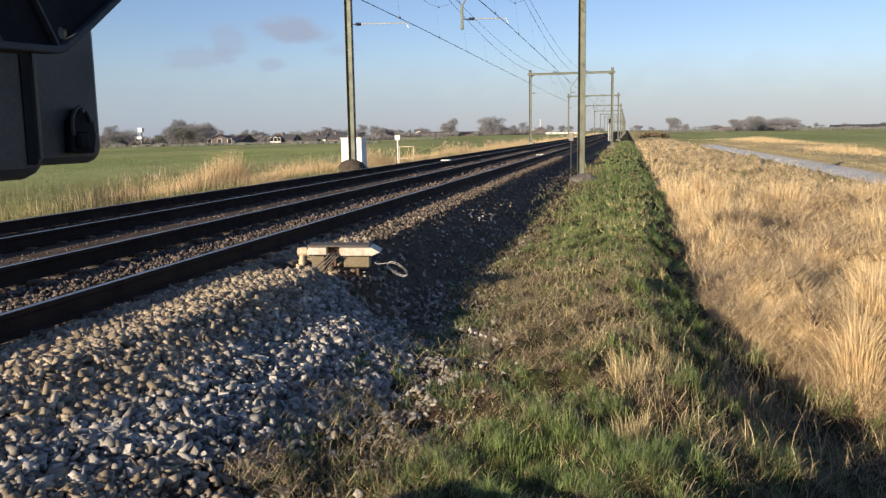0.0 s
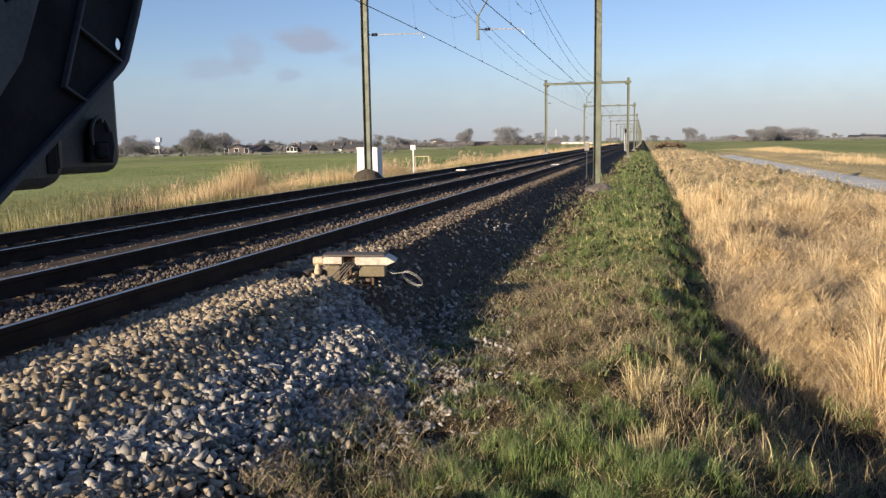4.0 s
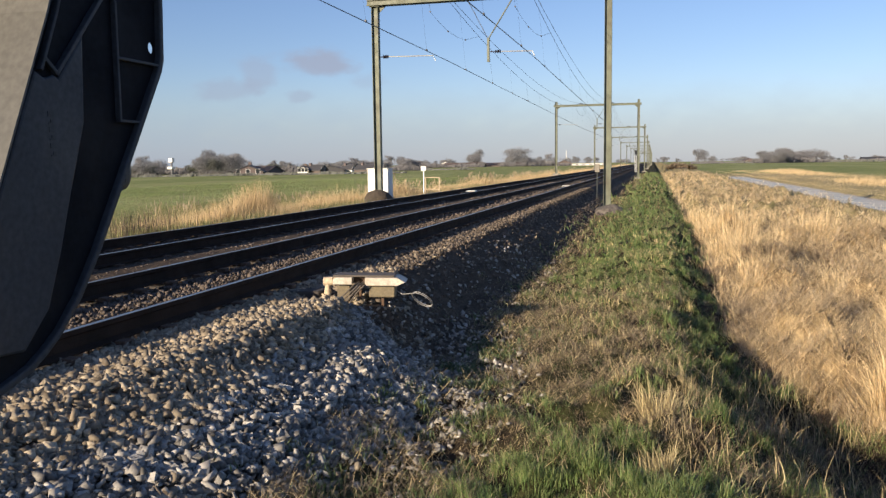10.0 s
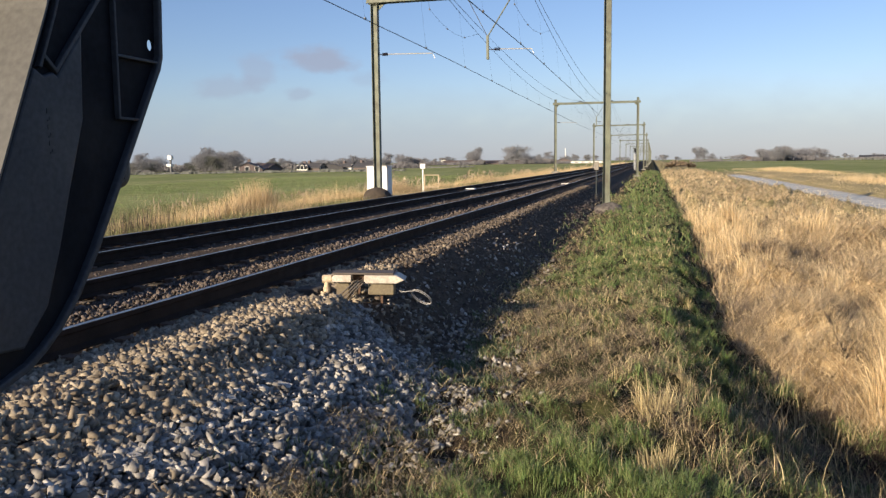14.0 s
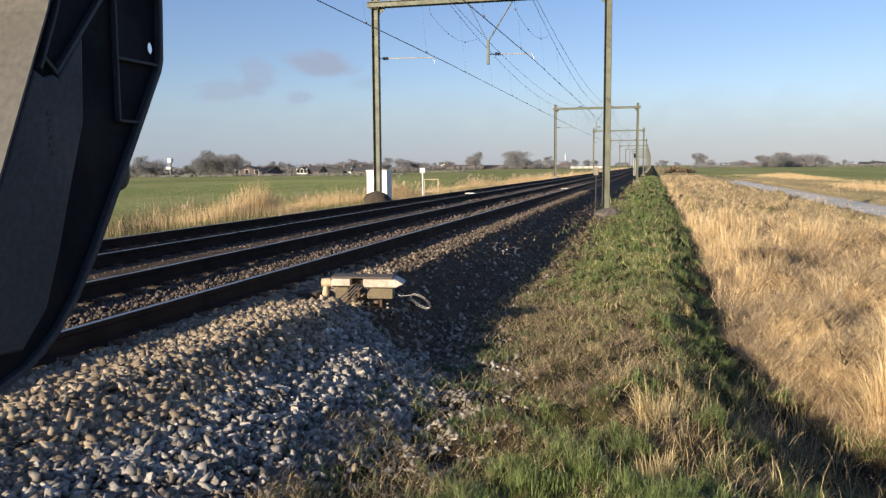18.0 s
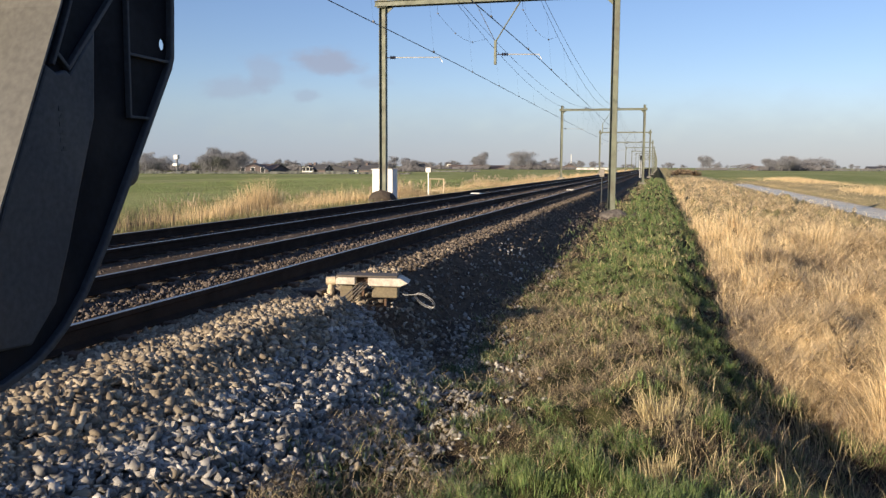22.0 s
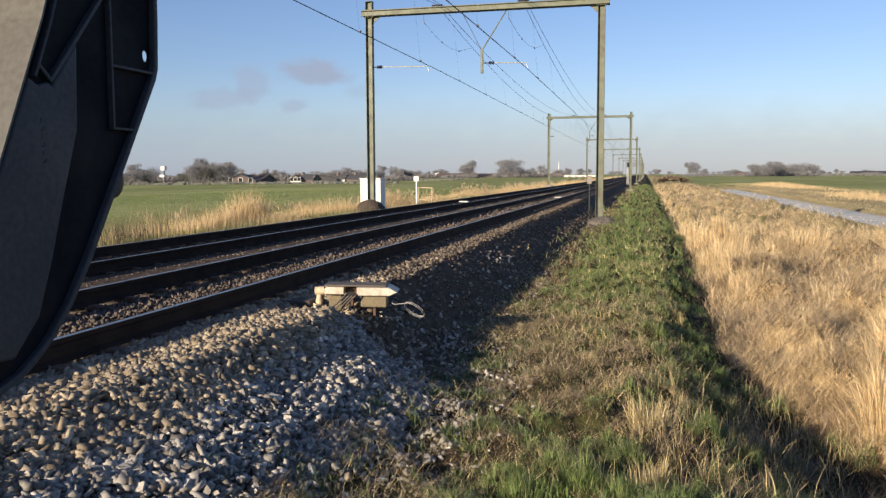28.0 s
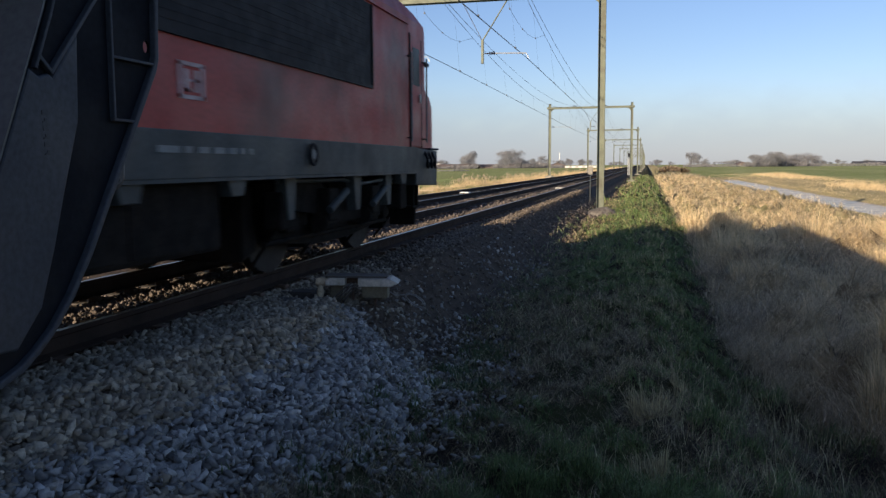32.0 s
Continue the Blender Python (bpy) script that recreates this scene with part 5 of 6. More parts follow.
def build_grass():
    green, dry, dead, mat = [], [], [], []
    for n, y0, y1, per, w, tall in ((12500, 3.6, 8.0, 22, 0.0034, 0.088), (11000, 8.0, 17, 18, 0.0058, 0.10), (5200, 17, 45, 12, 0.017, 0.15), (1700, 45, 140, 9, 0.055, 0.2)):
        x, y, size, a = tufts(n, -2.6, 1.75 if y0 > 8 else 2.9, y0, y1, 1.2, per, 0.05)
        edge = np.clip((x + 1.75 + 0.7 * np.clip((y - 8.5) / 2, 0, 1)) / 0.6 + 0.3 * wobble(x, y, 3.0, 5.0), 0.03, 1) * (x < 1.12 + bank_shift(y) + np.clip((9.6 - y) * 0.45, 0, 1.9))
        g = greenness(x, y)
        u = RNG.uniform(0, 1, len(x))
        on = RNG.uniform(0, 1, len(x)) < edge
        patch = 0.12 + 1.5 * tussock(x, y)
        on &= RNG.uniform(0, 1, len(x)) < 0.07 + 0.78 * patch
        z = height(x, y) - 0.008
        pick = on & (u < g)
        green.append(blades(x[pick], y[pick], z[pick], tall * patch[pick] * size[pick] * RNG.uniform(0.6, 1.35, pick.sum()), w, 0.7, 0.9, least=0.25))
        pick = on & (u >= g) & (u < g + 0.13)
        dry.append(blades(x[pick], y[pick], z[pick] + 0.01, tall * 1.1 * size[pick] * RNG.uniform(0.4, 1.6, pick.sum()), w * 0.8, 0.6, 0.3, least=0.8))
        pick = on & (u >= g + 0.13) & (u < g + 0.55)
        dead.append(blades(x[pick], y[pick], z[pick] + 0.01, tall * 1.2 * size[pick] * RNG.uniform(0.4, 1.5, pick.sum()), w * 0.8, 0.6, 0.2, least=1.05))
    # matted litter: thin stems lying crosswise in small hummocks
    k = 78000
    x, y = spread(k, -2.1, 0.6, 3.8, 13.2, 1.1)
    hum = np.clip(0.5 + 0.6 * wobble(x, y, 6.0, 2.2) + 0.4 * wobble(x, y, 13.0, 0.5), 0, 1)
    on = RNG.uniform(0, 1, k) < (0.14 + 0.86 * litter(x, y)) * (0.10 + 0.95 * hum)
    x, y, hum = x[on], y[on], hum[on]
    z = height(x, y) + 0.11 * hum * RNG.uniform(0.1, 1, len(x))
    tone = RNG.uniform(0, 1, len(x))
    for lo, hi, where in ((0.0, 0.66, mat), (0.66, 0.80, dry), (0.80, 0.88, green), (0.88, 1.0, dead)):
        some = (tone >= lo) & (tone < hi)
        where.append(blades(x[some], y[some], z[some], RNG.uniform(0.05, 0.21, some.sum()), 0.0024 + 0.0003 * y[some], 0.45, 0.25, least=0.95))
    # long single straws on the litter
    k = 1100
    x, y = RNG.uniform(-1.8, 0.5, k), RNG.uniform(4.6, 12, k)
    dry.append(blades(x, y, height(x, y) + 0.05, RNG.uniform(0.08, 0.26, k), 0.0034, 0.4, 0.1, least=1.2))
    # yellow tussocks along the bank
    for cx, cy, r, tall, k in ((0.08, 6.1, 0.17, 0.25, 620), (0.33, 7.0, 0.10, 0.22, 180), (0.05, 5.1, 0.11, 0.22, 300), (0.85, 5.9, 0.10, 0.16, 90), (1.1, 5.6, 0.12, 0.13, 90), (0.62, 8.2, 0.10, 0.18, 140), (1.25, 6.6, 0.12, 0.14, 90), (-0.25, 6.9, 0.10, 0.16, 130), (-0.1, 9.0, 0.10, 0.15, 130), (1.5, 5.2, 0.12, 0.13, 80), (0.1, 10.4, 0.1, 0.18, 120), (-0.5, 8.0, 0.09, 0.15, 110), (0.45, 11.5, 0.1, 0.18, 120), (0.25, 9.3, 0.12, 0.17, 160), (-0.75, 10.6, 0.12, 0.13, 130), (-0.3, 11.9, 0.15, 0.14, 150), (0.3, 13.2, 0.15, 0.16, 150), (0.05, 7.6, 0.11, 0.17, 150)):
        a, q = RNG.uniform(0, math.tau, k), r * np.sqrt(RNG.uniform(0, 1, k))
        x, y = cx + q * np.cos(a), cy + q * np.sin(a)
        dry.append(blades(x, y, height(x, y) - 0.01, tall * RNG.uniform(0.5, 1.15, k), 0.0052, 0.5, 0.9, way=a))
    # lush tussocks at the camera's feet and along the verge
    for cx, cy, r, tall, k in ((-0.73, 5.76, 0.20, 0.13, 800), (0.04, 6.75, 0.17, 0.13, 560), (-0.30, 4.95, 0.24, 0.12, 900), (-0.95, 4.68, 0.34, 0.12, 1500), (-0.62, 4.5, 0.3, 0.12, 1200), (-0.2, 5.65, 0.12, 0.11, 320), (0.10, 9.4, 0.26, 0.14, 800),
                               (-0.12, 11.0, 0.26, 0.13, 700), (0.32, 8.0, 0.2, 0.13, 500), (0.9, 5.2, 0.3, 0.13, 700), (1.5, 5.6, 0.3, 0.13, 600), (0.45, 6.0, 0.14, 0.12, 320), (-1.25, 4.9, 0.22, 0.10, 500), (-0.35, 6.4, 0.12, 0.10, 260), (0.42, 10.6, 0.24, 0.14, 600)):
        a, q = RNG.uniform(0, math.tau, k), r * np.sqrt(RNG.uniform(0, 1, k))
        x, y = cx + q * np.cos(a), cy + q * np.sin(a)
        green.append(blades(x, y, height(x, y) - 0.01, tall * (1.1 - 0.5 * q / r) * RNG.uniform(0.6, 1.2, k), 0.0030 + 0.00035 * cy, 0.5, 1.0, way=a))
    # dark green tussocks on the crest and the bank
    for i in range(150):
        cy = 4.6 + 16 * RNG.uniform() ** 1.3
        cx = RNG.uniform(-1.3, 1.3) + float(bank_shift(cy))
        if float(greenness(cx, cy)) < 0.35:
            continue
        k, r = 260, RNG.uniform(0.08, 0.18)
        a, q = RNG.uniform(0, math.tau, k), r * np.sqrt(RNG.uniform(0, 1, k))
        x, y = cx + q * np.cos(a), cy + q * np.sin(a)
        green.append(blades(x, y, height(x, y) - 0.01, RNG.uniform(0.06, 0.11) * RNG.uniform(0.5, 1.15, k), 0.0036 + 0.0004 * cy, 0.55, 1.0, way=a))
    # pale yellow-green tufts along the crest
    for i in range(130):
        cy = 8.6 + 14 * RNG.uniform() ** 1.2
        cx = RNG.uniform(-1.1, 0.5)
        k, r = 150, RNG.uniform(0.06, 0.15) * (1 + 0.03 * cy)
        a, q = RNG.uniform(0, math.tau, k), r * np.sqrt(RNG.uniform(0, 1, k))
        x, y = cx + q * np.cos(a), cy + q * np.sin(a)
        pale = RNG.uniform(0, 1, k) < 0.45
        tall = RNG.uniform(0.07, 0.15) * RNG.uniform(0.5, 1.15, k)
        for some, where in ((pale, dry), (~pale, green)):
            where.append(blades(x[some], y[some], height(x[some], y[some]) - 0.01, tall[some], 0.0034 + 0.0004 * cy, 0.5, 0.9, way=a[some]))
    # dark litter in the hollow at the foot of the bank, deepening its shade
    k = 15000
    x, y = RNG.uniform(0.7, 3.4, k), RNG.uniform(4.4, 9.4, k)
    on = (x > 0.75) & (x < 1.35 + np.clip((9.6 - y) * 0.45, 0, 2.2)) & (RNG.uniform(0, 1, k) < 0.25 + 0.8 * np.clip(0.5 + wobble(x, y, 4.2, 3.1), 0, 1))
    x, y = x[on], y[on]
    tone = RNG.uniform(0, 1, len(x))
    for lo, hi, where in ((0.0, 0.55, dead), (0.55, 0.85, mat), (0.85, 1.0, green)):
        some = (tone >= lo) & (tone < hi)
        where.append(blades(x[some], y[some], height(x[some], y[some]) + 0.03 * RNG.uniform(0, 1, some.sum()), RNG.uniform(0.05, 0.20, some.sum()), 0.0046, 0.45, 0.25, least=0.85))
    # broken stems lying about the foot of the bank
    k = 2200
    x, y = RNG.uniform(0.3, 3.0, k), RNG.uniform(4.2, 10, k)
    dead.append(blades(x, y, height(x, y) + 0.02, RNG.uniform(0.06, 0.18, k), 0.006, 0.5, 0.1, least=0.8))
    # pale stiff stalks in loose sprays down the bank
    n, per = 130, 9
    cx, cy = RNG.uniform(-0.35, 2.3, n), RNG.uniform(4.4, 9.6, n)
    k = np.repeat(np.arange(n), per)
    x, y = cx[k] + RNG.normal(0, 0.07, n * per), cy[k] + RNG.normal(0, 0.07, n * per)
    dry.append(blades(x, y, height(x, y) - 0.01, RNG.uniform(0.10, 0.28, n * per), 0.0042, 0.45, 0.1, least=0.15))
    # stiff broken stalks and a reddish dead weed where the bank meets the crossing
    n, per = 95, 10
    cx, cy = RNG.uniform(0.25, 1.25, n), RNG.uniform(4.9, 7.3, n)
    k = np.repeat(np.arange(n), per)
    x, y = cx[k] + RNG.normal(0, 0.06, n * per), cy[k] + RNG.normal(0, 0.06, n * per)
    half = RNG.uniform(0, 1, n * per) < 0.6
    for some, where in ((half, dry), (~half, dead)):
        where.append(blades(x[some], y[some], height(x[some], y[some]) - 0.01, RNG.uniform(0.10, 0.26, some.sum()), 0.0046, 0.5, 0.15, least=0.2))
    n, per = 70, 9
    cy = RNG.uniform(5.0, 9.0, n)
    cx = 1.0 + (0.5 + 0.4 * (9.0 - cy)) * RNG.uniform(0, 1, n)
    k = np.repeat(np.arange(n), per)
    x, y = cx[k] + RNG.normal(0, 0.07, n * per), cy[k] + RNG.normal(0, 0.07, n * per)
    dry.append(blades(x, y, height(x, y) - 0.01, RNG.uniform(0.15, 0.42, n * per), 0.0048, 0.5, 0.2, least=0.15))
    a = RNG.uniform(0, math.tau, 90)
    x, y = 0.92 + 0.09 * np.cos(a), 6.6 + 0.09 * np.sin(a)
    dead.append(blades(x, y, height(x, y), RNG.uniform(0.12, 0.30, 90), 0.005, 0.3, 0.3, way=a))
    for name, groups, mt, label in (("verge_grass", green, M_GRASS, "short green winter grass on the verge"), ("dry_grass", dry, M_DRY, "yellow dry grass tufts among the green"), ("dead_stems", dead, M_STALK, "brown dead stems on the verge"), ("stem_litter", mat, M_LITTER, "matted brown and tan stem litter on the verge")):
        tagged(sheet(name, *gather(groups), mt), label, "grass", kind="stuff")
    # low green weeds at the foot of the stone heap
    weeds = []
    for cx, cy, r, k in ((-1.95, 5.7, 0.12, 90), (-2.05, 4.5, 0.14, 90), (-1.8, 4.2, 0.14, 110), (-1.7, 6.6, 0.12, 90), (-2.35, 4.0, 0.12, 70), (-1.6, 7.6, 0.15, 90), (-1.75, 8.8, 0.18, 90), (-2.0, 5.15, 0.13, 90), (-1.75, 5.2, 0.12, 90), (-1.45, 6.9, 0.15, 110), (-1.5, 8.1, 0.16, 110), (-2.25, 6.6, 0.08, 50)) + tuple((RNG.uniform(-2.0, -1.1), RNG.uniform(4.2, 9.5), RNG.uniform(0.04, 0.12), 45) for i in range(60)):
        a, q = RNG.uniform(0, math.tau, k), r * np.sqrt(RNG.uniform(0, 1, k))
        x, y = cx + q * np.cos(a), cy + q * np.sin(a)
        weeds.append(blades(x, y, height(x, y) + 0.01, RNG.uniform(0.04, 0.12, k), 0.012, 0.8, 0.9))
    tagged(sheet("weeds", *gather(weeds), M_WEED), "small green weeds growing through the stone", "weeds", kind="stuff")


def pocket(x, y):
    """Dark hollows in the reed bed: 1 in the middle of one."""
    return np.max([np.exp(-((x - cx) / r) ** 2 - ((y - cy) / (1.4 * r)) ** 2) for cx, cy, r in POCKETS], axis=0)


def build_reeds():
    bed, hay, stalks = [], [], []
    for n, y0, y1, x1, per, w, tall in ((4300, 4.0, 12, 7.0, 26, 0.0058, 0.60), (4700, 12, 26, 9.4, 20, 0.010, 0.62), (3000, 26, 60, 9.6, 14, 0.022, 0.62), (1900, 60, 160, 9.8, 10, 0.065, 0.66)):
        x, y, size, a = tufts(n, 0.95, x1, y0, y1, 1.15, per, 0.13)
        clump = np.clip(0.5 + 0.5 * wobble(x, y, 2.3, 2.0) + 0.35 * wobble(x, y, 0.9, 5.0), 0, 1)
        edge = x - 1.08 - bank_shift(y) - np.clip((9.6 - y) * 0.45, 0, 3) - 0.14 * np.sin(y * 0.9) - 0.1 * np.sin(y * 2.7)
        keep = (edge > 0) & (RNG.uniform(0, 1, len(x)) < 0.30 + 1.2 * clump) & (RNG.uniform(0, 1, len(x)) > 1.25 * pocket(x, y)) & (x < 9.7)
        x, y, size, a, clump, edge = x[keep], y[keep], size[keep], a[keep], clump[keep], edge[keep]
        low = np.clip((9.4 - x) / 3.0, 0.12, 1)
        t = tall * (0.35 + 0.5 * clump) * size * RNG.uniform(0.5, 1.25, len(x)) * low
        # most of the bed is laid over like hay, each lump its own way; strips along the bank and in the middle stand
        way = 4.5 * wobble(x, y, 1.5, 6.0) + 2.5 * wobble(x, y, 3.7, 1.0) + RNG.normal(0, 0.5, len(x))
        stand = RNG.uniform(0, 1, len(x)) < np.where((edge < 0.8) & (y > 14), 0.22, np.clip(0.6 * wobble(x, y, 1.2, 8.0) - 0.3, 0.0, 0.5))
        z = height(x, y) - 0.03
        s = stand
        bed.append(blades(x[s], y[s], z[s], t[s] * 1.15, w * 0.9, 0.35, 1.2, way=way[s], least=0.12))
        s = ~stand
        lift = 0.20 * RNG.uniform(0, 1, s.sum()) ** 1.5 * clump[s]
        hay.append(blades(x[s], y[s], z[s] + 0.03 + lift, t[s] * RNG.uniform(0.5, 1.1, s.sum()), w * 0.9, 0.3, 0.3, way=way[s], least=1.15))
        k = RNG.uniform(0, 1, len(x)) < 0.07
        stalks.append(blades(x[k], y[k], z[k], t[k] * 0.9, w * 0.8, 0.8, 0.2, least=0.6))
    # straws of every direction on the laid-over mat
    for k, y0, y1, w in ((46000, 7, 14, 0.0042), (34000, 14, 32, 0.0085)):
        x, y = spread(k, 0.9, 8.0, y0, y1, 1.1)
        on = (x > 1.05 + bank_shift(y) + np.clip((9.6 - y) * 0.45, 0, 3) + 0.12 * np.sin(y * 2.1)) & (RNG.uniform(0, 1, k) > 1.35 * pocket(x, y)) & (RNG.uniform(0, 1, k) < 0.35 + lumps(x, y) * 1.8)
        x, y = x[on], y[on]
        swirl = 6.0 * wobble(x, y, 1.1, 2.5) + 3.0 * wobble(x, y, 2.9, 4.0)
        hay.append(blades(x, y, height(x, y) + 0.02 + 0.20 * RNG.uniform(0, 1, len(x)) ** 1.3, RNG.uniform(0.12, 0.42, len(x)), w * 0.85, 0.4, 1.1, way=swirl, least=0.75))
    # tall bright clumps that stand out of the bed
    for cx, cy, r, tall, k in ((2.58, 9.7, 0.24, 0.70, 1200), (2.16, 8.15, 0.17, 0.82, 520), (2.5, 8.75, 0.24, 0.75, 800), (3.0, 8.6, 0.22, 0.55, 700), (2.0, 9.6, 0.14, 0.45, 260), (4.1, 13.6, 0.35, 0.5, 900), (2.0, 16.5, 0.4, 0.65, 600), (3.2, 15.0, 0.4, 0.5, 500), (1.8, 21.0, 0.5, 0.8, 600), (2.4, 25.0, 0.6, 0.9, 600), (5.6, 19.0, 0.8, 0.8, 700), (4.2, 24.5, 0.7, 0.8, 600), (5.0, 26.3, 0.4, 0.9, 500), (7.0, 26.0, 0.9, 0.7, 700), (1.7, 31.0, 0.6, 0.9, 400), (1.75, 26.0, 0.5, 0.8, 500), (1.9, 18.5, 0.35, 0.7, 500), (2.7, 21.0, 0.4, 0.7, 500)):
        a, q = RNG.uniform(0, math.tau, k), r * np.sqrt(RNG.uniform(0, 1, k))
        x, y = cx + q * np.cos(a), cy + q * np.sin(a)
        o = sheet("reed_clump", *blades(x, y, height(x, y) - 0.02, tall * RNG.uniform(0.4, 1.1, k), 0.0042 + 0.0004 * cy, 0.34, 1.2, way=a), M_REEDTALL)
        tagged(o, "bright standing clump of tall straw-coloured reed" if tall > 0.6 else "short standing clump of straw-coloured reed", "reed clump", "reed clumps", kind="stuff")
    # dark rotting stems in the hollows
    for cx, cy, r in POCKETS:
        k = 260
        a, q = RNG.uniform(0, math.tau, k), 1.0 * r * np.sqrt(RNG.uniform(0, 1, k))
        x, y = cx + q * np.cos(a), cy + 1.3 * q * np.sin(a)
        stalks.append(blades(x, y, height(x, y), RNG.uniform(0.08, 0.40, k), 0.007 + 0.0006 * cy, 0.7, 0.4, least=0.3))
    tagged(sheet("reed_bed", *gather(bed), M_REED), "clumps of standing straw-coloured reeds beside the verge", "reeds", kind="stuff")
    V, F = gather(hay)
    root = V[F[::3, 0]]
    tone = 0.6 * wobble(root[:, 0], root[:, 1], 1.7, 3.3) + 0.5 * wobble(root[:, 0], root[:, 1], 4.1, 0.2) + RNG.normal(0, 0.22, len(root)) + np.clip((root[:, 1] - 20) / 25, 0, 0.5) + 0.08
    # tone drops along the bank's edge beyond y = 11
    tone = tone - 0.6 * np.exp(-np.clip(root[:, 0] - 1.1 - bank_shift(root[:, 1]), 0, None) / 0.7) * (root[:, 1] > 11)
    for pick, mt, label in ((tone >= 0.05, M_REED, "matted straw-coloured reeds laid over like hay"), ((tone < 0.05) & (tone > -0.45), M_REED2, "dull brown matted reeds"), (tone <= -0.45, M_REED3, "grey-brown darker reeds in patches and along the bank")):
        own = F[np.repeat(pick, 3)]
        ids, flat = np.unique(own, return_inverse=True)
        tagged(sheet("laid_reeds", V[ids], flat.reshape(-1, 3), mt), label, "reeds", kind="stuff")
    tagged(sheet("brown_stalks", *gather(stalks), M_STALK), "brown broken stalks among the reeds", "reeds", kind="stuff")
    # reeds beyond the tracks, with plumes
    far, plume, rough = [], [], []
    for n, y0, y1, per, w in ((7000, 10, 40, 20, 0.010), (4600, 40, 110, 14, 0.028), (2400, 110, 420, 8, 0.11)):
        x, y, size, a = tufts(n, -17.5, -11.2, y0, y1, 1.2, per, 0.16)
        clump = np.clip(0.5 + 0.5 * wobble(x, y * 0.6, 0.55, 4.0) + 0.25 * wobble(x, y, 1.7, 1.0), 0, 1)
        clump = np.clip(1.25 * clump + 0.30 * np.exp(-((y - 24.8) / 1.8) ** 2) - 0.34 * np.exp(-((y - 28) / 1.8) ** 2) - 0.2, 0, 1)
        thick = np.clip((y - 22.0) / 2.5, 0.025, 1) * (1 - 0.6 * np.exp(-((y - 28) / 1.6) ** 2)) * np.where(x < -15.0, np.clip(0.4 + wobble(x, y * 0.5, 0.3, 7.0), 0, 1), 1)
        keep = RNG.uniform(0, 1, len(x)) < (0.12 + 0.95 * clump) * thick
        x, y, size, a, clump = x[keep], y[keep], size[keep], a[keep], clump[keep]
        t = (0.22 + 0.85 * clump) * size * RNG.uniform(0.6, 1.15, len(x)) * np.clip((x + 17.8) / 2, 0.3, 1) * np.clip((-11.0 - x) / 1.6, 0.22, 1)
        z = height(x, y)
        far.append(blades(x, y, z, t, w * 0.55, 0.55, 1.0, least=0.1))
        k = (RNG.uniform(0, 1, len(x)) < 0.10) & (t > 0.6) & (y > 23.5)
        plume.append(blades(x[k], y[k], z[k] + t[k] * 0.85, 0.22 * np.ones(k.sum()), w * 2.4, 0.5, 0.9))
    field = []
    for n, x0, x1, y0, y1, w, tall, where in ((7000, -26, -11.4, 9, 60, 0.014, 0.26, rough), (9000, -60, -14, 22, 130, 0.03, 0.10, field), (2500, 22, 70, 30, 160, 0.04, 0.06, field)):
        x, y, size, a = tufts(n, x0, x1, y0, y1, 1.1, 9, 0.3)
        keep = np.abs(x) < y * 1.05 + 8
        x, y, size = x[keep], y[keep], size[keep]
        where.append(blades(x, y, height(x, y) - 0.02, tall * size * RNG.uniform(0.6, 1.25, len(x)), w, 0.7, 0.8))
    for cx, cy, r, tall, k in ((-13.0, 23.2, 1.0, 1.0, 1000), (-13.1, 25.3, 1.0, 1.55, 1700), (-12.8, 21.6, 0.7, 0.7, 300), (-13.6, 33.5, 1.8, 1.1, 1300)):
        a, q = RNG.uniform(0, math.tau, k), r * np.sqrt(RNG.uniform(0, 1, k))
        x, y = cx + 0.7 * q * np.cos(a), cy + q * np.sin(a)
        far.append(blades(x, y, height(x, y) - 0.02, tall * RNG.uniform(0.4, 1.1, k) * (1 - 0.35 * (q / r) ** 2), 0.012, 0.38, 0.9))
    tagged(sheet("pasture_grass", *gather(field), M_FIELD), "short green pasture grass of the fields", "grass", kind="stuff")
    tagged(sheet("far_reeds", *gather(far), M_FARREED), "pale straw reeds along the ditch beyond the tracks", "reeds", kind="stuff")
    tagged(sheet("reed_plumes", *gather(plume), M_PLUME), "pale feathery reed plumes", "reeds", kind="stuff")
    tagged(sheet("rough_grass", *gather(rough), M_FARGRASS), "rough green and yellow grass beyond the tracks", "grass", kind="stuff")
    # dark dead stalks by the track
    k = 420
    x, y = RNG.normal(-12.3, 0.4, k), np.where(RNG.uniform(0, 1, k) < 0.7, RNG.normal(17.4, 0.7, k), RNG.uniform(11, 22, k))
    tagged(sheet("dock_stalks", *blades(x, y, height(x, y), RNG.uniform(0.2, 0.75, k), 0.012, 0.2, 0.4), M_DOCK), "dark dead dock stalks beside the track", "weeds", kind="stuff")
    # reed fringe of the far ditch bank, with two taller bright patches
    x, y, size, a = tufts(8500, 14.9, 32, 18, 210, 1.4, 10, 0.5)
    clump = np.clip(0.5 + 0.5 * wobble(x, y * 0.4, 0.5, 1.0), 0, 1)
    tallp = np.exp(-((x - 21.0) / 2.0) ** 2 - ((y - 88) / 16) ** 2) + np.exp(-((x - 25.5) / 3.0) ** 2 - ((y - 170) / 32) ** 2)
    keep = RNG.uniform(0, 1, len(x)) < np.maximum(np.where(x < 15.7, 0.6, clump * 0.5), tallp)
    x, y, size, clump, tallp = x[keep], y[keep], size[keep], clump[keep], tallp[keep]
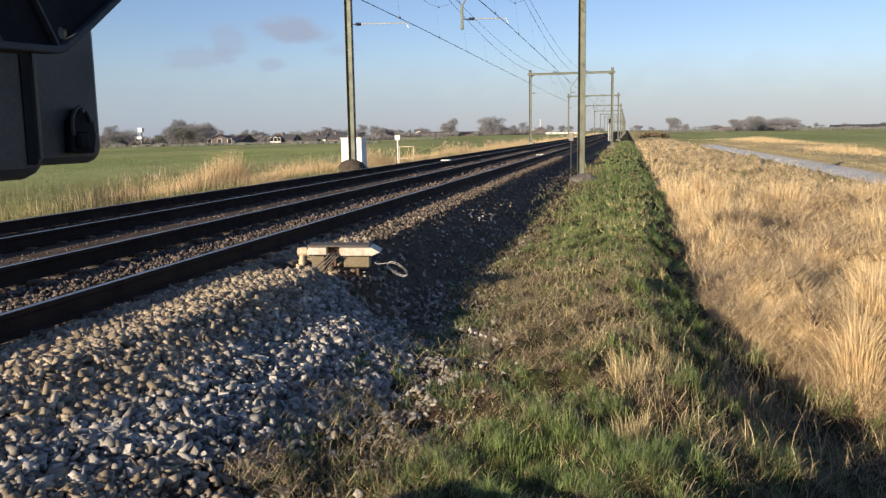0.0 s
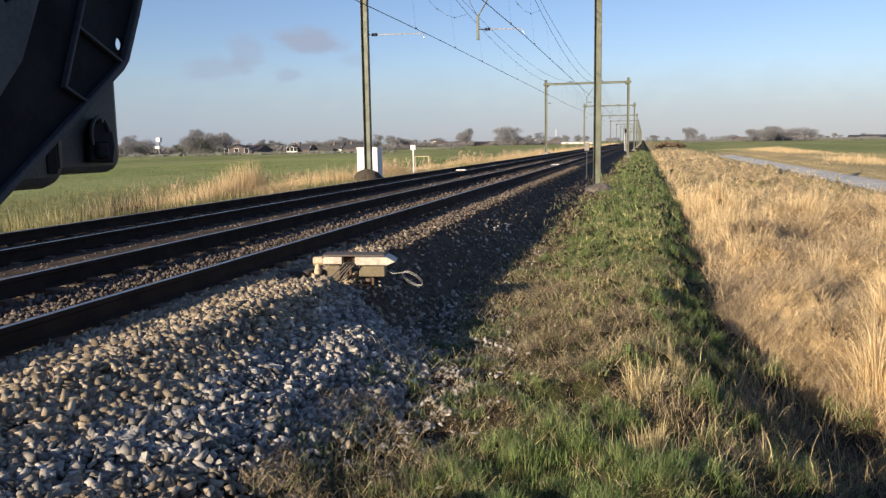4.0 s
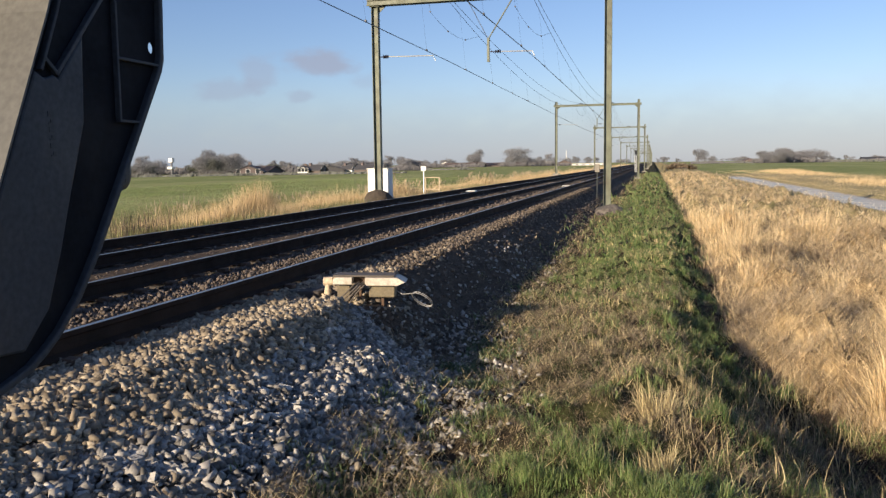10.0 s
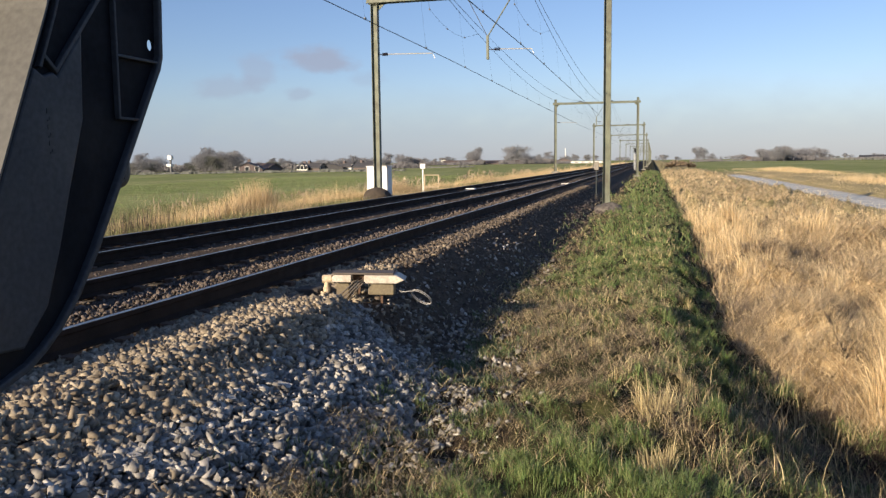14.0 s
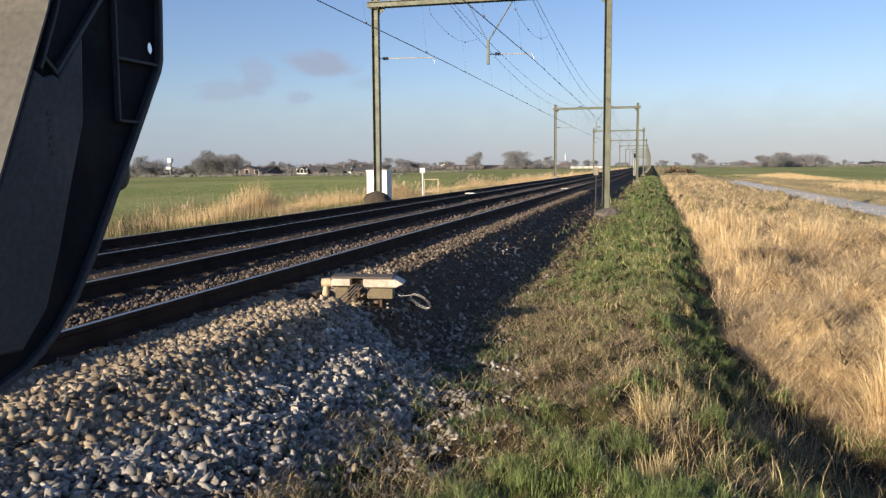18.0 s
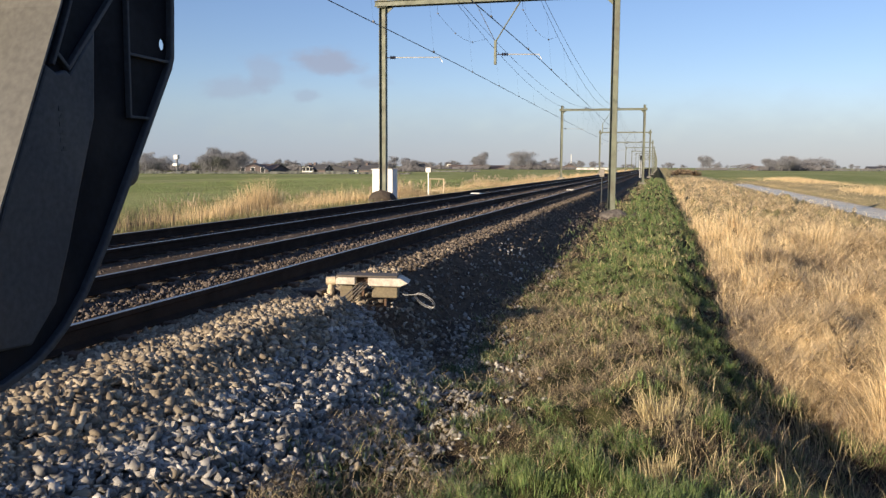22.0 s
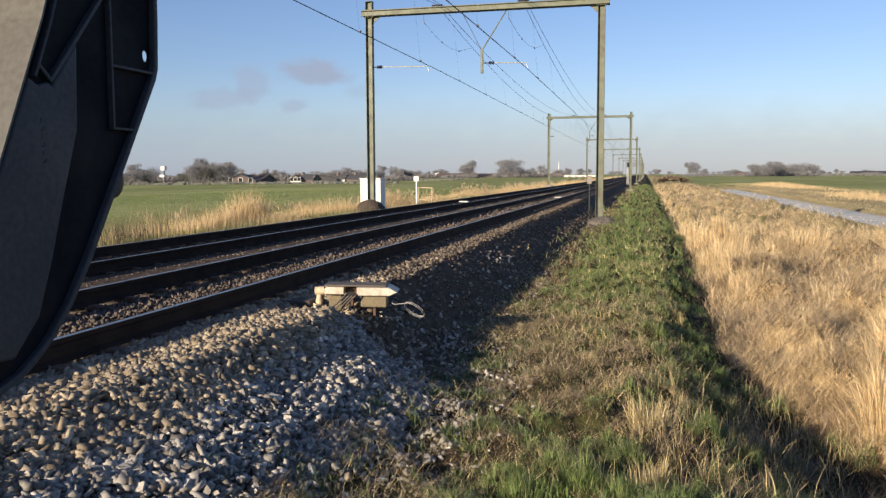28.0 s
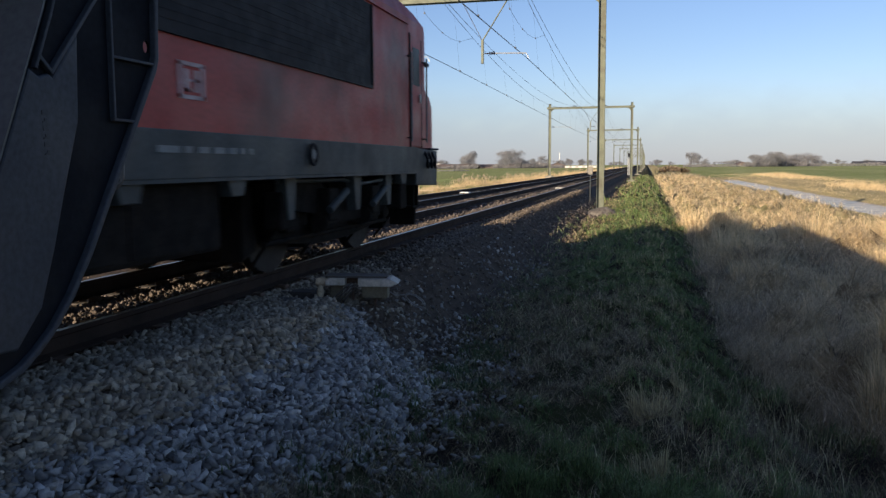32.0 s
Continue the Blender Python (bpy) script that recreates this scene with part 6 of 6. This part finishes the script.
    V, F = blades(x, y, height(x, y) - 0.02, size * (0.06 + 0.05 * clump + 0.75 * tallp) * RNG.uniform(0.5, 1.2, len(x)), 0.012 + 0.0003 * y, 0.6, 0.8)
    tagged(sheet("ditch_fringe", V, F, M_FARREED), "low straw fringe on the far bank of the ditch", "reeds", kind="stuff")


build_ballast()
build_grass()
build_reeds()


# ---- trackside things ----
def build_detector():
    """A flat box on legs across the shoulder; its own x runs along it."""
    t = thing("trackside_box", "flat trackside box with pale lid, pipe elbow and looped cable", "junction box", at=(-3.50, 8.4, -0.357))
    t.rotation_euler = (0, radians(0.8), radians(12.0))
    t.scale = (0.888, 1, 1)
    part("box_body", box(0.54, -0.10, 0.07, 0.86, 0.14, 0.20, 0.012), M_BOXSIDE, t, "olive grey box side")
    part("lid", prism([(0.50, 0.205), (0.90, 0.205), (1.0, 0.245), (0.90, 0.295), (0.50, 0.295)], -0.16, 0.16, "y", 0.010), M_LID, t, "pale sloping lid")
    part("bridge_plate", prism([(0.10, 0.215), (0.34, 0.215), (0.34, 0.295), (0.14, 0.295), (0.10, 0.27)], -0.15, 0.15, "y", 0.010), M_LID, t, "cream end of the lid")
    part("side_plate", box(0.14, -0.06, 0.02, 0.30, 0.10, 0.215, 0.01), M_BOXSIDE, t)
    part("cover_strip", box(0.10, -0.13, 0.298, 0.86, 0.13, 0.318, 0.006), M_BOXTOP, t, "brown worn cover strip")
    part("frame_bar", box(0.34, -0.02, 0.22, 0.54, 0.12, 0.28, 0.006), M_RUST, t)
    e = part("pipe_elbow", tube([(0.02, -0.05, -0.28), (0.02, -0.05, 0.16), (0.024, -0.05, 0.215), (0.05, -0.05, 0.24), (0.12, -0.05, 0.245)], 0.036, 14), M_CREAM, t, "cream plastic pipe elbow")
    part("collar", rod((-0.03, -0.05, 0.235), (0.085, -0.05, 0.242), 0.048, 14), M_CREAM, e)
    part("socket", rod((0.02, -0.05, 0.10), (0.02, -0.05, 0.15), 0.045, 14), M_CREAM, e)
    for x in (0.22, 0.42, 0.70):
        part("leg", box(x - 0.015, -0.02, -0.45, x + 0.015, 0.02, 0.2), M_RUST, t)
    for k, dx in enumerate((0.0, 0.05, 0.09, 0.13)):
        part("hose", tube([(0.42 + dx, -0.10, 0.24), (0.36 + dx, -0.18, 0.21), (0.27 + dx, -0.20, 0.13), (0.16 + dx, -0.18, 0.05 - 0.02 * k), (0.06 + dx * 0.6, -0.16, -0.10)], 0.009, 8), M_BOXTOP, t)
    part("hose", tube([(-0.04, -0.1, 0.10), (0.08, -0.2, 0.06), (0.2, -0.28, 0.0), (0.34, -0.36, -0.08), (0.46, -0.45, -0.2)], 0.012, 8), M_CREAM, t)
    ring = [(1.20 + 0.12 * math.cos(a) + 0.012 * k, -0.12 - 0.10 * math.sin(a), 0.05 - 0.05 * math.cos(a) + 0.075 * math.sin(a) + 0.012 * k) for k in (0, 1) for a in np.linspace(2.6, 2.6 + math.tau, 18)]
    part("cable_loop", tube([(0.88, 0, 0.13), (0.95, -0.05, 0.10)] + ring, 0.0045, 6), M_CABLE, t, "pale looped cable")
    for k in range(7):
        part("ground_rod", rod((-0.66 + 0.05 * (k % 3), -0.10 + 0.06 * k, 0.02 + 0.015 * (k % 4)), (-0.10 - 0.05 * (k % 2), -0.04 + 0.035 * k, 0.06), 0.008, 8), M_STRAWROD, t)


def dome(name, x, y, r, h, mat, label, cat):
    bm = bmesh.new()
    bmesh.ops.create_icosphere(bm, subdivisions=3, radius=1.0)
    g = float(height(x, y))
    for v in bm.verts:
        k = 1 + 0.10 * noise.noise(v.co * 2.5 + Vector((x, y, 0))) + 0.05 * noise.noise(v.co * 7)
        v.co = Vector((x + v.co.x * r * k, y + v.co.y * r * k, g - 0.06 + max(v.co.z, -0.3) * h * k))
    tagged(part(name, bm, mat, None), label, cat)


def build_cabinet():
    g = float(height(-11.1, 33.9))
    t = thing("relay_cabinet", "white steel relay cabinet beside the mast", "cabinet", at=(-11.48, 33.85, g))
    part("body", box(-0.47, -0.3, 0.0, 0.47, 0.3, 1.33, 0.01), M_WHITE, t)
    part("plinth", box(-0.5, -0.33, -0.2, 0.5, 0.33, 0.06, 0.01), M_CONCRETE, t)
    part("roof", box(-0.5, -0.34, 1.33, 0.5, 0.34, 1.37, 0.01), M_WHITE, t)
    for x in (-0.235, 0.235):
        d = part("door", box(x - 0.225, -0.312, 0.08, x + 0.225, -0.3, 1.29, 0.004), M_WHITE, t)
        part("handle", box(x + 0.15 * (1 if x < 0 else -1) - 0.01, -0.33, 0.65, x + 0.15 * (1 if x < 0 else -1) + 0.01, -0.312, 0.8), M_GALV, d)


def build_left_mound():
    dome("mast_mound", MAST_L, PORTAL_Y - 0.15, 0.62, 0.56, M_SOIL, "dark earth mound round the mast foot", "mound")
    dome("mast_mound", MAST_R + 0.12, PORTAL_Y - 0.3, 0.70, 0.44, M_RUBBLE, "low grey-brown rubble mound round the mast footing", "mound")
    n = 240
    a, r = RNG.uniform(0, math.tau, n), 1.0 * np.sqrt(RNG.uniform(0, 1, n))
    x, y = MAST_R + 0.1 + r * np.cos(a), PORTAL_Y - 0.5 + r * np.sin(a)
    V, F = rocks(np.stack([x, y, height(x, y) + 0.03], 1), RNG.uniform(0.03, 0.08, n))
    tagged(sheet("foundation_rubble", V, F, M_BALLAST), "loose stones round the mast footing", "rubble", kind="stuff")


def build_marker(x, y, top, label):
    g = float(height(x, y))
    t = thing("marker_post", label, "marker post", at=(x, y, g))
    part("post", box(-0.025, -0.025, -0.2, 0.025, 0.025, top - g, 0.006), M_GALV, t)
    part("plate", box(-0.13, -0.06, top - g - 0.22, 0.13, -0.035, top - g + 0.02, 0.006), M_WHITE, t)


def build_frame():
    g = float(height(-10.8, 40))
    t = thing("pipe_frame", "cream painted steel pipe frame standing in the reeds", "barrier frame", at=(-10.8, 40.0, g))
    for x in (-0.36, 0.36):
        part("post", rod((x, 0, -0.3), (x, 0, 0.52 - g), 0.028, 8), M_CREAM, t)
    for z in (0.5 - g, -0.1 - g):
        part("rail", rod((-0.36, 0, z), (0.36, 0, z), 0.022, 8), M_CREAM, t)


def build_post_box():
    x, y = -2.62, 40.0
    g = float(height(x, y))
    t = thing("post_box", "small grey signal box on a thin rusty post", "signal post", at=(x, y, g))
    part("post", rod((0, 0, -0.2), (0, 0, 0.7 - g), 0.025, 8), M_LGREY, t)
    b = part("cabinet", box(-0.11, -0.1, 0.68 - g, 0.11, 0.1, 1.04 - g, 0.015), M_CONCRETE, t)
    part("lid", box(-0.13, -0.12, 1.04 - g, 0.13, 0.12, 1.07 - g, 0.005), M_CONCRETE, b)


def build_signal():
    x, y = -2.7, 130.0
    g = float(height(x, y))
    t = thing("railway_signal", "distant railway colour light signal on a mast beside the line", "railway signal", at=(x, y, g))
    part("mast", rod((0, 0, -0.2), (0, 0, 2.2 - g), 0.06, 8), M_LGREY, t)
    z = 2.0 - g
    h = part("signal_head", prism([(-0.15, z + 0.25), (0.15, z + 0.25), (0.15, z + 0.8), (0.08, z + 0.92), (-0.08, z + 0.92), (-0.15, z + 0.8)], -0.12, 0.0, "y", 0.01), M_GRILLE, t)
    for k in (0.4, 0.6, 0.8):
        part("lens_hood", rod((0, -0.12, z + k), (0, -0.28, z + k), 0.07, 10), M_GRILLE, h)
    part("ladder", box(-0.15, 0.07, 0.1, 0.15, 0.09, z), M_GALV, t)


def build_balise(x, y, z):
    t = thing("balise", "pale flat balise plate between the rails", "balise", "balises", at=(x, y, z))
    part("plate", prism([(-0.24, 0), (0.24, 0), (0.2, 0.05), (-0.2, 0.05)], -0.2, 0.2, "y", 0.008), M_WHITE, t)
    part("clamp", box(-0.05, -0.24, -0.04, 0.05, 0.24, 0.01), M_RUST, t)


build_detector()
build_cabinet()
build_left_mound()
build_marker(-11.25, 40.0, 1.05, "slim white marker post with a small plate")
build_frame()
build_post_box()
build_signal()
for x, y in ((TRACKS[1][0] - 0.3, 39.2), (TRACKS[1][0] + 0.3, 46.0), (TRACKS[0][0], 47.0)):
    build_balise(x, y, -0.19)


# ---- distance: trees, farms, masts ----
def build_tree(seed, tall, wide, bare=True):
    """A bare winter tree: tapered trunk, limbs, and a ragged crown of many twigs."""
    rr = np.random.default_rng(seed)
    t = thing("tree", "bare winter tree, twiggy crown in a haze-greyed colour" if bare else "dense dark evergreen tree", "tree", "trees on the horizon")
    bm = rod((0, 0, -0.3), (0.1, 0, tall * 0.35), tall * 0.028, 7, tall * 0.018)
    limbs = []
    for i in range(9):
        a = rr.uniform(0, math.tau)
        z0 = tall * rr.uniform(0.2, 0.45)
        e = Vector((math.cos(a) * wide * rr.uniform(0.25, 0.48), math.sin(a) * wide * rr.uniform(0.25, 0.48), tall * rr.uniform(0.55, 0.92)))
        add_rod(bm, (0.05, 0, z0), e, tall * 0.012, 5, tall * 0.004)
        limbs.append(e)
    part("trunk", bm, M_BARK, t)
    n = 3800
    lobes = [Vector((rr.uniform(-0.32, 0.32) * wide, rr.uniform(-0.32, 0.32) * wide, tall * rr.uniform(0.22, 0.84))) for k in range(11)] + limbs
    c = np.array([tuple(lobes[k]) for k in rr.integers(0, len(lobes), n)])
    d = rr.normal(size=(n, 3))
    d /= np.linalg.norm(d, axis=1)[:, None]
    c = c + d * (rr.uniform(0, 1, n) ** 0.5)[:, None] * np.array([wide * 0.24, wide * 0.24, tall * 0.17])
    c[:, 2] = np.clip(c[:, 2], tall * 0.03, tall)
    s = rr.normal(size=(n, 3)) * (tall * (0.0038 if bare else 0.010))
    e = c + (d * 0.7 + np.array([0, 0, 0.55])) * tall * rr.uniform(0.03, 0.11, n)[:, None]
    V = np.stack([c - s, c + s, e], 1).reshape(-1, 3)
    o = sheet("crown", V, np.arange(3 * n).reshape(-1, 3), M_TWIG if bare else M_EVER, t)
    return t


def far_trees():
    protos = [build_tree(11, 11.0, 10.0), build_tree(12, 10.0, 12.0), build_tree(13, 12.0, 9.0), build_tree(14, 9.0, 11.0), build_tree(15, 8.0, 9.0, False)]
    rr = np.random.default_rng(21)
    # angle to the right of the track's direction in degrees, distance, how many, scale, spread in degrees
    rows = [(-34.2, 480, 16, 0.85, 2.4), (-30.1, 470, 26, 1.05, 3.4), (-29.0, 520, 10, 1.0, 2.2), (-25.8, 600, 8, 0.8, 1.2), (-27.0, 640, 14, 0.7, 3.4), (-24.0, 660, 22, 0.72, 4.0), (-21.5, 700, 16, 0.75, 4.0), (-20.6, 600, 18, 0.85, 2.6), (-18.2, 620, 18, 0.85, 2.6),
            (-16.8, 620, 10, 0.8, 1.4), (-14.8, 800, 12, 0.65, 2.6), (-12.4, 640, 5, 1.0, 1.0), (-9.4, 600, 3, 1.5, 0.7), (-8.6, 640, 14, 0.7, 3.2), (-6.0, 900, 14, 0.7, 3.6), (-2.4, 1000, 10, 0.6, 3.0), (3.0, 640, 3, 0.72, 0.5),
            (4.6, 900, 16, 0.6, 2.8), (7.6, 720, 20, 0.9, 1.8), (9.3, 760, 22, 0.9, 2.4), (12.6, 1100, 24, 0.6, 4.6), (16.5, 1000, 14, 0.7, 3.0), (-38.5, 480, 20, 0.95, 5.0), (21, 1000, 14, 0.9, 6.0), (0.9, 900, 6, 0.6, 1.6)]
    used = set()
    for a, dist, k, scale, wide in rows:
        if a < -16:
            dist, scale, k = dist * 0.55, scale * 0.5, int(k * 0.8)
        for i in range(k):
            b = radians(a + wide * rr.uniform(-0.5, 0.5))
            r = dist * rr.uniform(0.94, 1.08)
            x, y = r * math.sin(b), r * math.cos(b)
            s = scale * rr.uniform(0.75, 1.15)
            j = int(rr.integers(0, 5 if abs(a) > 12 else 4))
            m = Matrix.LocRotScale((x, y, float(height(x, y))), Euler((0, 0, rr.uniform(0, 6.28))), None)
            if j not in used:
                used.add(j)
                o = protos[j]
                o.matrix_basis = m
            else:
                o = copy_thing(protos[j], m)
            o.scale = (s, s, s * rr.uniform(0.85, 1.1))


def build_house(x, y, turn, w, d, h, roof_h, wall, roof, label, windows=3, chimney=True):
    t = thing("farmhouse" if windows else "barn", label, "house" if windows else "barn", "farms on the horizon", at=(x, y, float(height(x, y))))
    t.rotation_euler = (0, 0, radians(turn))
    part("wall", prism([(-w / 2, 0), (w / 2, 0), (w / 2, h), (0, h + roof_h - 0.15), (-w / 2, h)], -d / 2, d / 2, "y"), wall, t)
    r = part("roof", prism([(-w / 2 - 0.4, h - 0.3), (0, h + roof_h), (w / 2 + 0.4, h - 0.3), (w / 2 + 0.4, h - 0.05), (0, h + roof_h + 0.28), (-w / 2 - 0.4, h - 0.05)], -d / 2 - 0.3, d / 2 + 0.3, "y"), roof, t)
    if chimney:
        part("chimney", box(-0.4, d * 0.2, h + roof_h - 0.5, 0.4, d * 0.2 + 0.8, h + roof_h + 1.0), M_BRICK, r)
    for i in range(windows):
        xx = -w / 2 + w * (i + 0.5) / windows
        q = part("window", box(xx - 0.6, -d / 2 - 0.06, h * 0.3, xx + 0.6, -d / 2 + 0.02, h * 0.3 + 1.4), M_WHITE, t)
        part("pane", box(xx - 0.5, -d / 2 - 0.08, h * 0.3 + 0.1, xx + 0.5, -d / 2 - 0.05, h * 0.3 + 1.3), M_PANE, q)


def place(a, dist):
    return dist * math.sin(radians(a)), dist * math.cos(radians(a))


def build_distance():
    far_trees()
    # angle, distance, turn, width, depth, wall height, roof height
    for a, dist, turn, w, d, h, rh, wall, roof, label, win in (
            (-27.6, 470, 20, 16, 12, 3.0, 5.0, M_BRICK, M_DARKROOF, "low brick farmhouse under a dark roof", 3),
            (-26.6, 520, 70, 12, 20, 3.0, 4.0, M_BRICK, M_TILE, "brick barn with a tiled roof", 0),
            (-23.9, 560, 12, 7, 12, 3.0, 3.4, M_WHITE, M_DARKROOF, "white farmhouse with a dark roof", 3),
            (-23.2, 560, 80, 9, 14, 3.0, 4.0, M_BRICK, M_DARKROOF, "brick house with a dark roof", 2),
            (-22.2, 600, 15, 22, 12, 3.0, 3.5, M_DARKROOF, M_DARKROOF, "long dark wooden farm shed", 0),
            (-20.9, 600, 75, 6, 10, 3.0, 3.6, M_WHITE, M_DARKROOF, "small white house with dark roof", 2),
            (-19.6, 580, 75, 10, 16, 2.8, 4.0, M_BRICK, M_DARKROOF, "brick farmhouse with dark roof", 2),
            (-16.0, 620, 20, 10, 9, 3.2, 4.0, M_BRICK, M_TILE, "small brick house among trees", 2),
            (-14.2, 640, 10, 14, 10, 3.0, 3.4, M_WHITE, M_DARKROOF, "white walled house among trees", 3),
            (-12.9, 600, 84, 12, 30, 1.8, 3.0, M_BRICK, M_TILE, "long brick barn with a brown tiled roof", 0),
            (-9.6, 620, 84, 14, 40, 1.8, 2.6, M_BRICK, M_TILE, "long low barn with a brown roof", 0),
            (-7.4, 700, 20, 12, 10, 3.0, 3.6, M_WHITE, M_TILE, "white house with red roof", 2),
            (-6.0, 760, 12, 14, 10, 3.0, 3.4, M_BRICK, M_TILE, "brick house with red roof", 2),
            (6.0, 850, 15, 12, 9, 3.0, 3.6, M_BRICK, M_TILE, "brick farmhouse behind trees", 2),
            (7.4, 900, 12, 8, 8, 3.0, 3.0, M_WHITE, M_DARKROOF, "small white house among trees", 2),
            (14.6, 950, 86, 16, 70, 3.0, 3.4, M_DARKROOF, M_DARKROOF, "long shed with a dark roof", 0),
            (16.2, 900, 84, 14, 50, 3.0, 3.2, M_BRICK, M_DARKROOF, "long low farm shed", 0)):
        if a < -17:
            dist, w, d, h, rh = dist * 0.5, w * 0.5, d * 0.5, h * 0.55, rh * 0.5
        x, y = place(a, dist)
        build_house(x, y, turn, w, d, h * 0.6, rh * 0.65, wall, roof, label, win, bool(win))
    # white tower above the trees
    x, y = place(-32.6, 245)
    t = thing("white_tower", "white tower with a boxy head above the trees", "tower", at=(x, y, float(height(x, y))))
    part("shaft", rod((0, 0, 0), (0, 0, 4.0), 0.3, 12), M_TWIG, t)
    part("head", box(-0.6, -0.6, 3.8, 0.6, 0.6, 5.0, 0.06), M_WHITE, t)
    part("annex", box(-0.9, -0.8, 1.9, 0.5, 0.8, 2.6, 0.06), M_WHITE, t)
    # long white roofed building by the line
    t = thing("white_shed", "long low white building beside the railway in the distance", "building", at=(-46.0, 640, float(height(-46, 640))))
    part("wall", box(-15, -4, 0, 13, 4, 1.0), M_LOGO, t)
    part("roof", box(-15.5, -4.5, 1.0, 13.5, 4.5, 1.4, 0.1), M_WHITE, t)
    for i in range(5):
        part("window", box(-12 + 5 * i, -4.1, 0.4, -9.6 + 5 * i, -4.0, 0.8), M_PANE, t)
    # slender mast
    x, y = place(-5.85, 1500)
    t = thing("white_mast", "slender white mast far away", "mast", at=(x, y, -1.2))
    part("pole", rod((0, 0, 0), (0, 0, 24), 0.9, 8, 0.5), M_WHITE, t)
    # brown scrub beside the line
    rr = np.random.default_rng(5)
    for i in range(9):
        x, y = rr.uniform(4.5, 11), rr.uniform(235, 300)
        s = thing("shrub", "low bare reddish-brown shrub beside the line", "shrub", "scrub by the line", at=(x, y, float(height(x, y))))
        n = 420
        d = rr.normal(size=(n, 3))
        d /= np.linalg.norm(d, axis=1)[:, None]
        d[:, 2] = np.abs(d[:, 2])
        c = d * (rr.uniform(0.2, 1, n) ** 0.5)[:, None] * np.array([2.4, 2.4, 1.9])
        w = rr.normal(size=(n, 3)) * 0.12
        V = np.stack([c * 0.3 - w, c * 0.3 + w, c + rr.normal(size=(n, 3)) * 0.3], 1).reshape(-1, 3)
        V[:, 2] = np.maximum(V[:, 2], -0.1)
        sheet("twigs", V, np.arange(3 * n).reshape(-1, 3), M_STALK, s)
    # field-edge hedges and the twiggy belts of trees and scrub behind them: angles, distance, height, thickness of the twigs
    for kind, a0, a1, dist, tall, thick in (("hedge", 4.2, 17.5, 760, 1.9, 0.9), ("hedge", -12.0, -3.5, 700, 1.7, 0.9), ("hedge", -38, -17, 226, 0.75, 0.35), ("hedge", -17, -12.2, 330, 0.9, 0.5),
                                            ("belt", -38, -27, 300, 3.0, 0.16), ("belt", -27, -16, 320, 2.6, 0.16), ("belt", -16.5, -11.5, 560, 3.6, 0.28), ("belt", -10.4, -5.6, 610, 4.4, 0.3),
                                            ("belt", 2.4, 5.8, 760, 2.4, 0.35), ("belt", 6.2, 10.6, 720, 5.4, 0.35), ("belt", 10.6, 18, 900, 3.0, 0.45)):
        if kind == "hedge":
            h = thing("hedge", "low dark winter hedge along a far field", "hedge", "far hedges")
        else:
            h = thing("tree_belt", "grey belt of bare trees and scrub, haze put into its colour", "tree belt", "tree belts on the horizon")
        n = int((a1 - a0) * (420 if kind == "hedge" else 900))
        b = np.radians(rr.uniform(a0, a1, n))
        d = dist * (1 + 0.012 * rr.normal(size=n))
        shape = np.abs(np.sin(b * 140 + a0) * np.cos(b * 57)) if kind == "hedge" else np.clip(0.5 + 0.35 * np.sin(b * 95 + a0) + 0.3 * np.sin(b * 233 + 2 * a0) + 0.2 * np.sin(b * 520), 0, 1)
        top = tall * (0.45 + 0.55 * shape) * rr.uniform(0.25, 1.08, n)
        x, y = d * np.sin(b), d * np.cos(b)
        c = np.stack([x, y, height(x, y) + rr.uniform(0, 0.55, n) * top * (kind == "belt")], 1)
        w = np.stack([thick * rr.uniform(0.4, 1.4, n), thick * rr.normal(0, 0.5, n), np.zeros(n)], 1)
        e = c + np.stack([(0.6 if kind == "hedge" else 0.3 * tall) * rr.normal(0, 1, n) * 0.7, np.zeros(n), top * (1 if kind == "hedge" else 0.5)], 1)
        V = np.stack([c - w, c + w, e + 0.5 * w, e - 0.5 * w], 1).reshape(-1, 3)
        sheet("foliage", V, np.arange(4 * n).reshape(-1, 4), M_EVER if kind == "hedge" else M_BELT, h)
    # road of the level crossing behind the camera
    r = part("road", box(-60, -9.0, -0.6, 60, -3.2, -0.06), M_ROAD, None)
    tagged(r, "asphalt road of the level crossing behind the verge", "road", kind="structure")


build_distance()


# ---- what moves ----
def motions():
    # the barrier comes down on its axle: seconds, degrees still to go
    turn = [(0.0, 55.5), (0.5, 53.3), (1.0, 50.3), (1.5, 46.5), (2.0, 42.0), (2.5, 37.5), (3.0, 33.0), (3.5, 28.0), (4.0, 22.8), (4.5, 17.6), (5.0, 13.0), (5.5, 9.4),
            (6.0, 6.2), (6.5, 3.6), (7.0, 1.6), (7.5, 0.7), (8.0, 0.2), (8.5, 0.0), (32.0, 0.0)]
    walk(barrier_arm, [(t, pose(0, PIVOT[0], PIVOT[1], -a, 0, 0)) for t, a in turn])
    # the train runs away along the near track at an even speed
    cx = TRACKS[0][0]
    speed = 22.5
    walk(loco, [(t, pose(cx, 13.12 + speed * (t - 32.0), 0)) for t in (0.0, 16.0, 32.0)])
    walk(wagon, [(t, pose(cx, 13.12 - 18.3 + speed * (t - 32.0), 0)) for t in (0.0, 16.0, 32.0)])


motions()
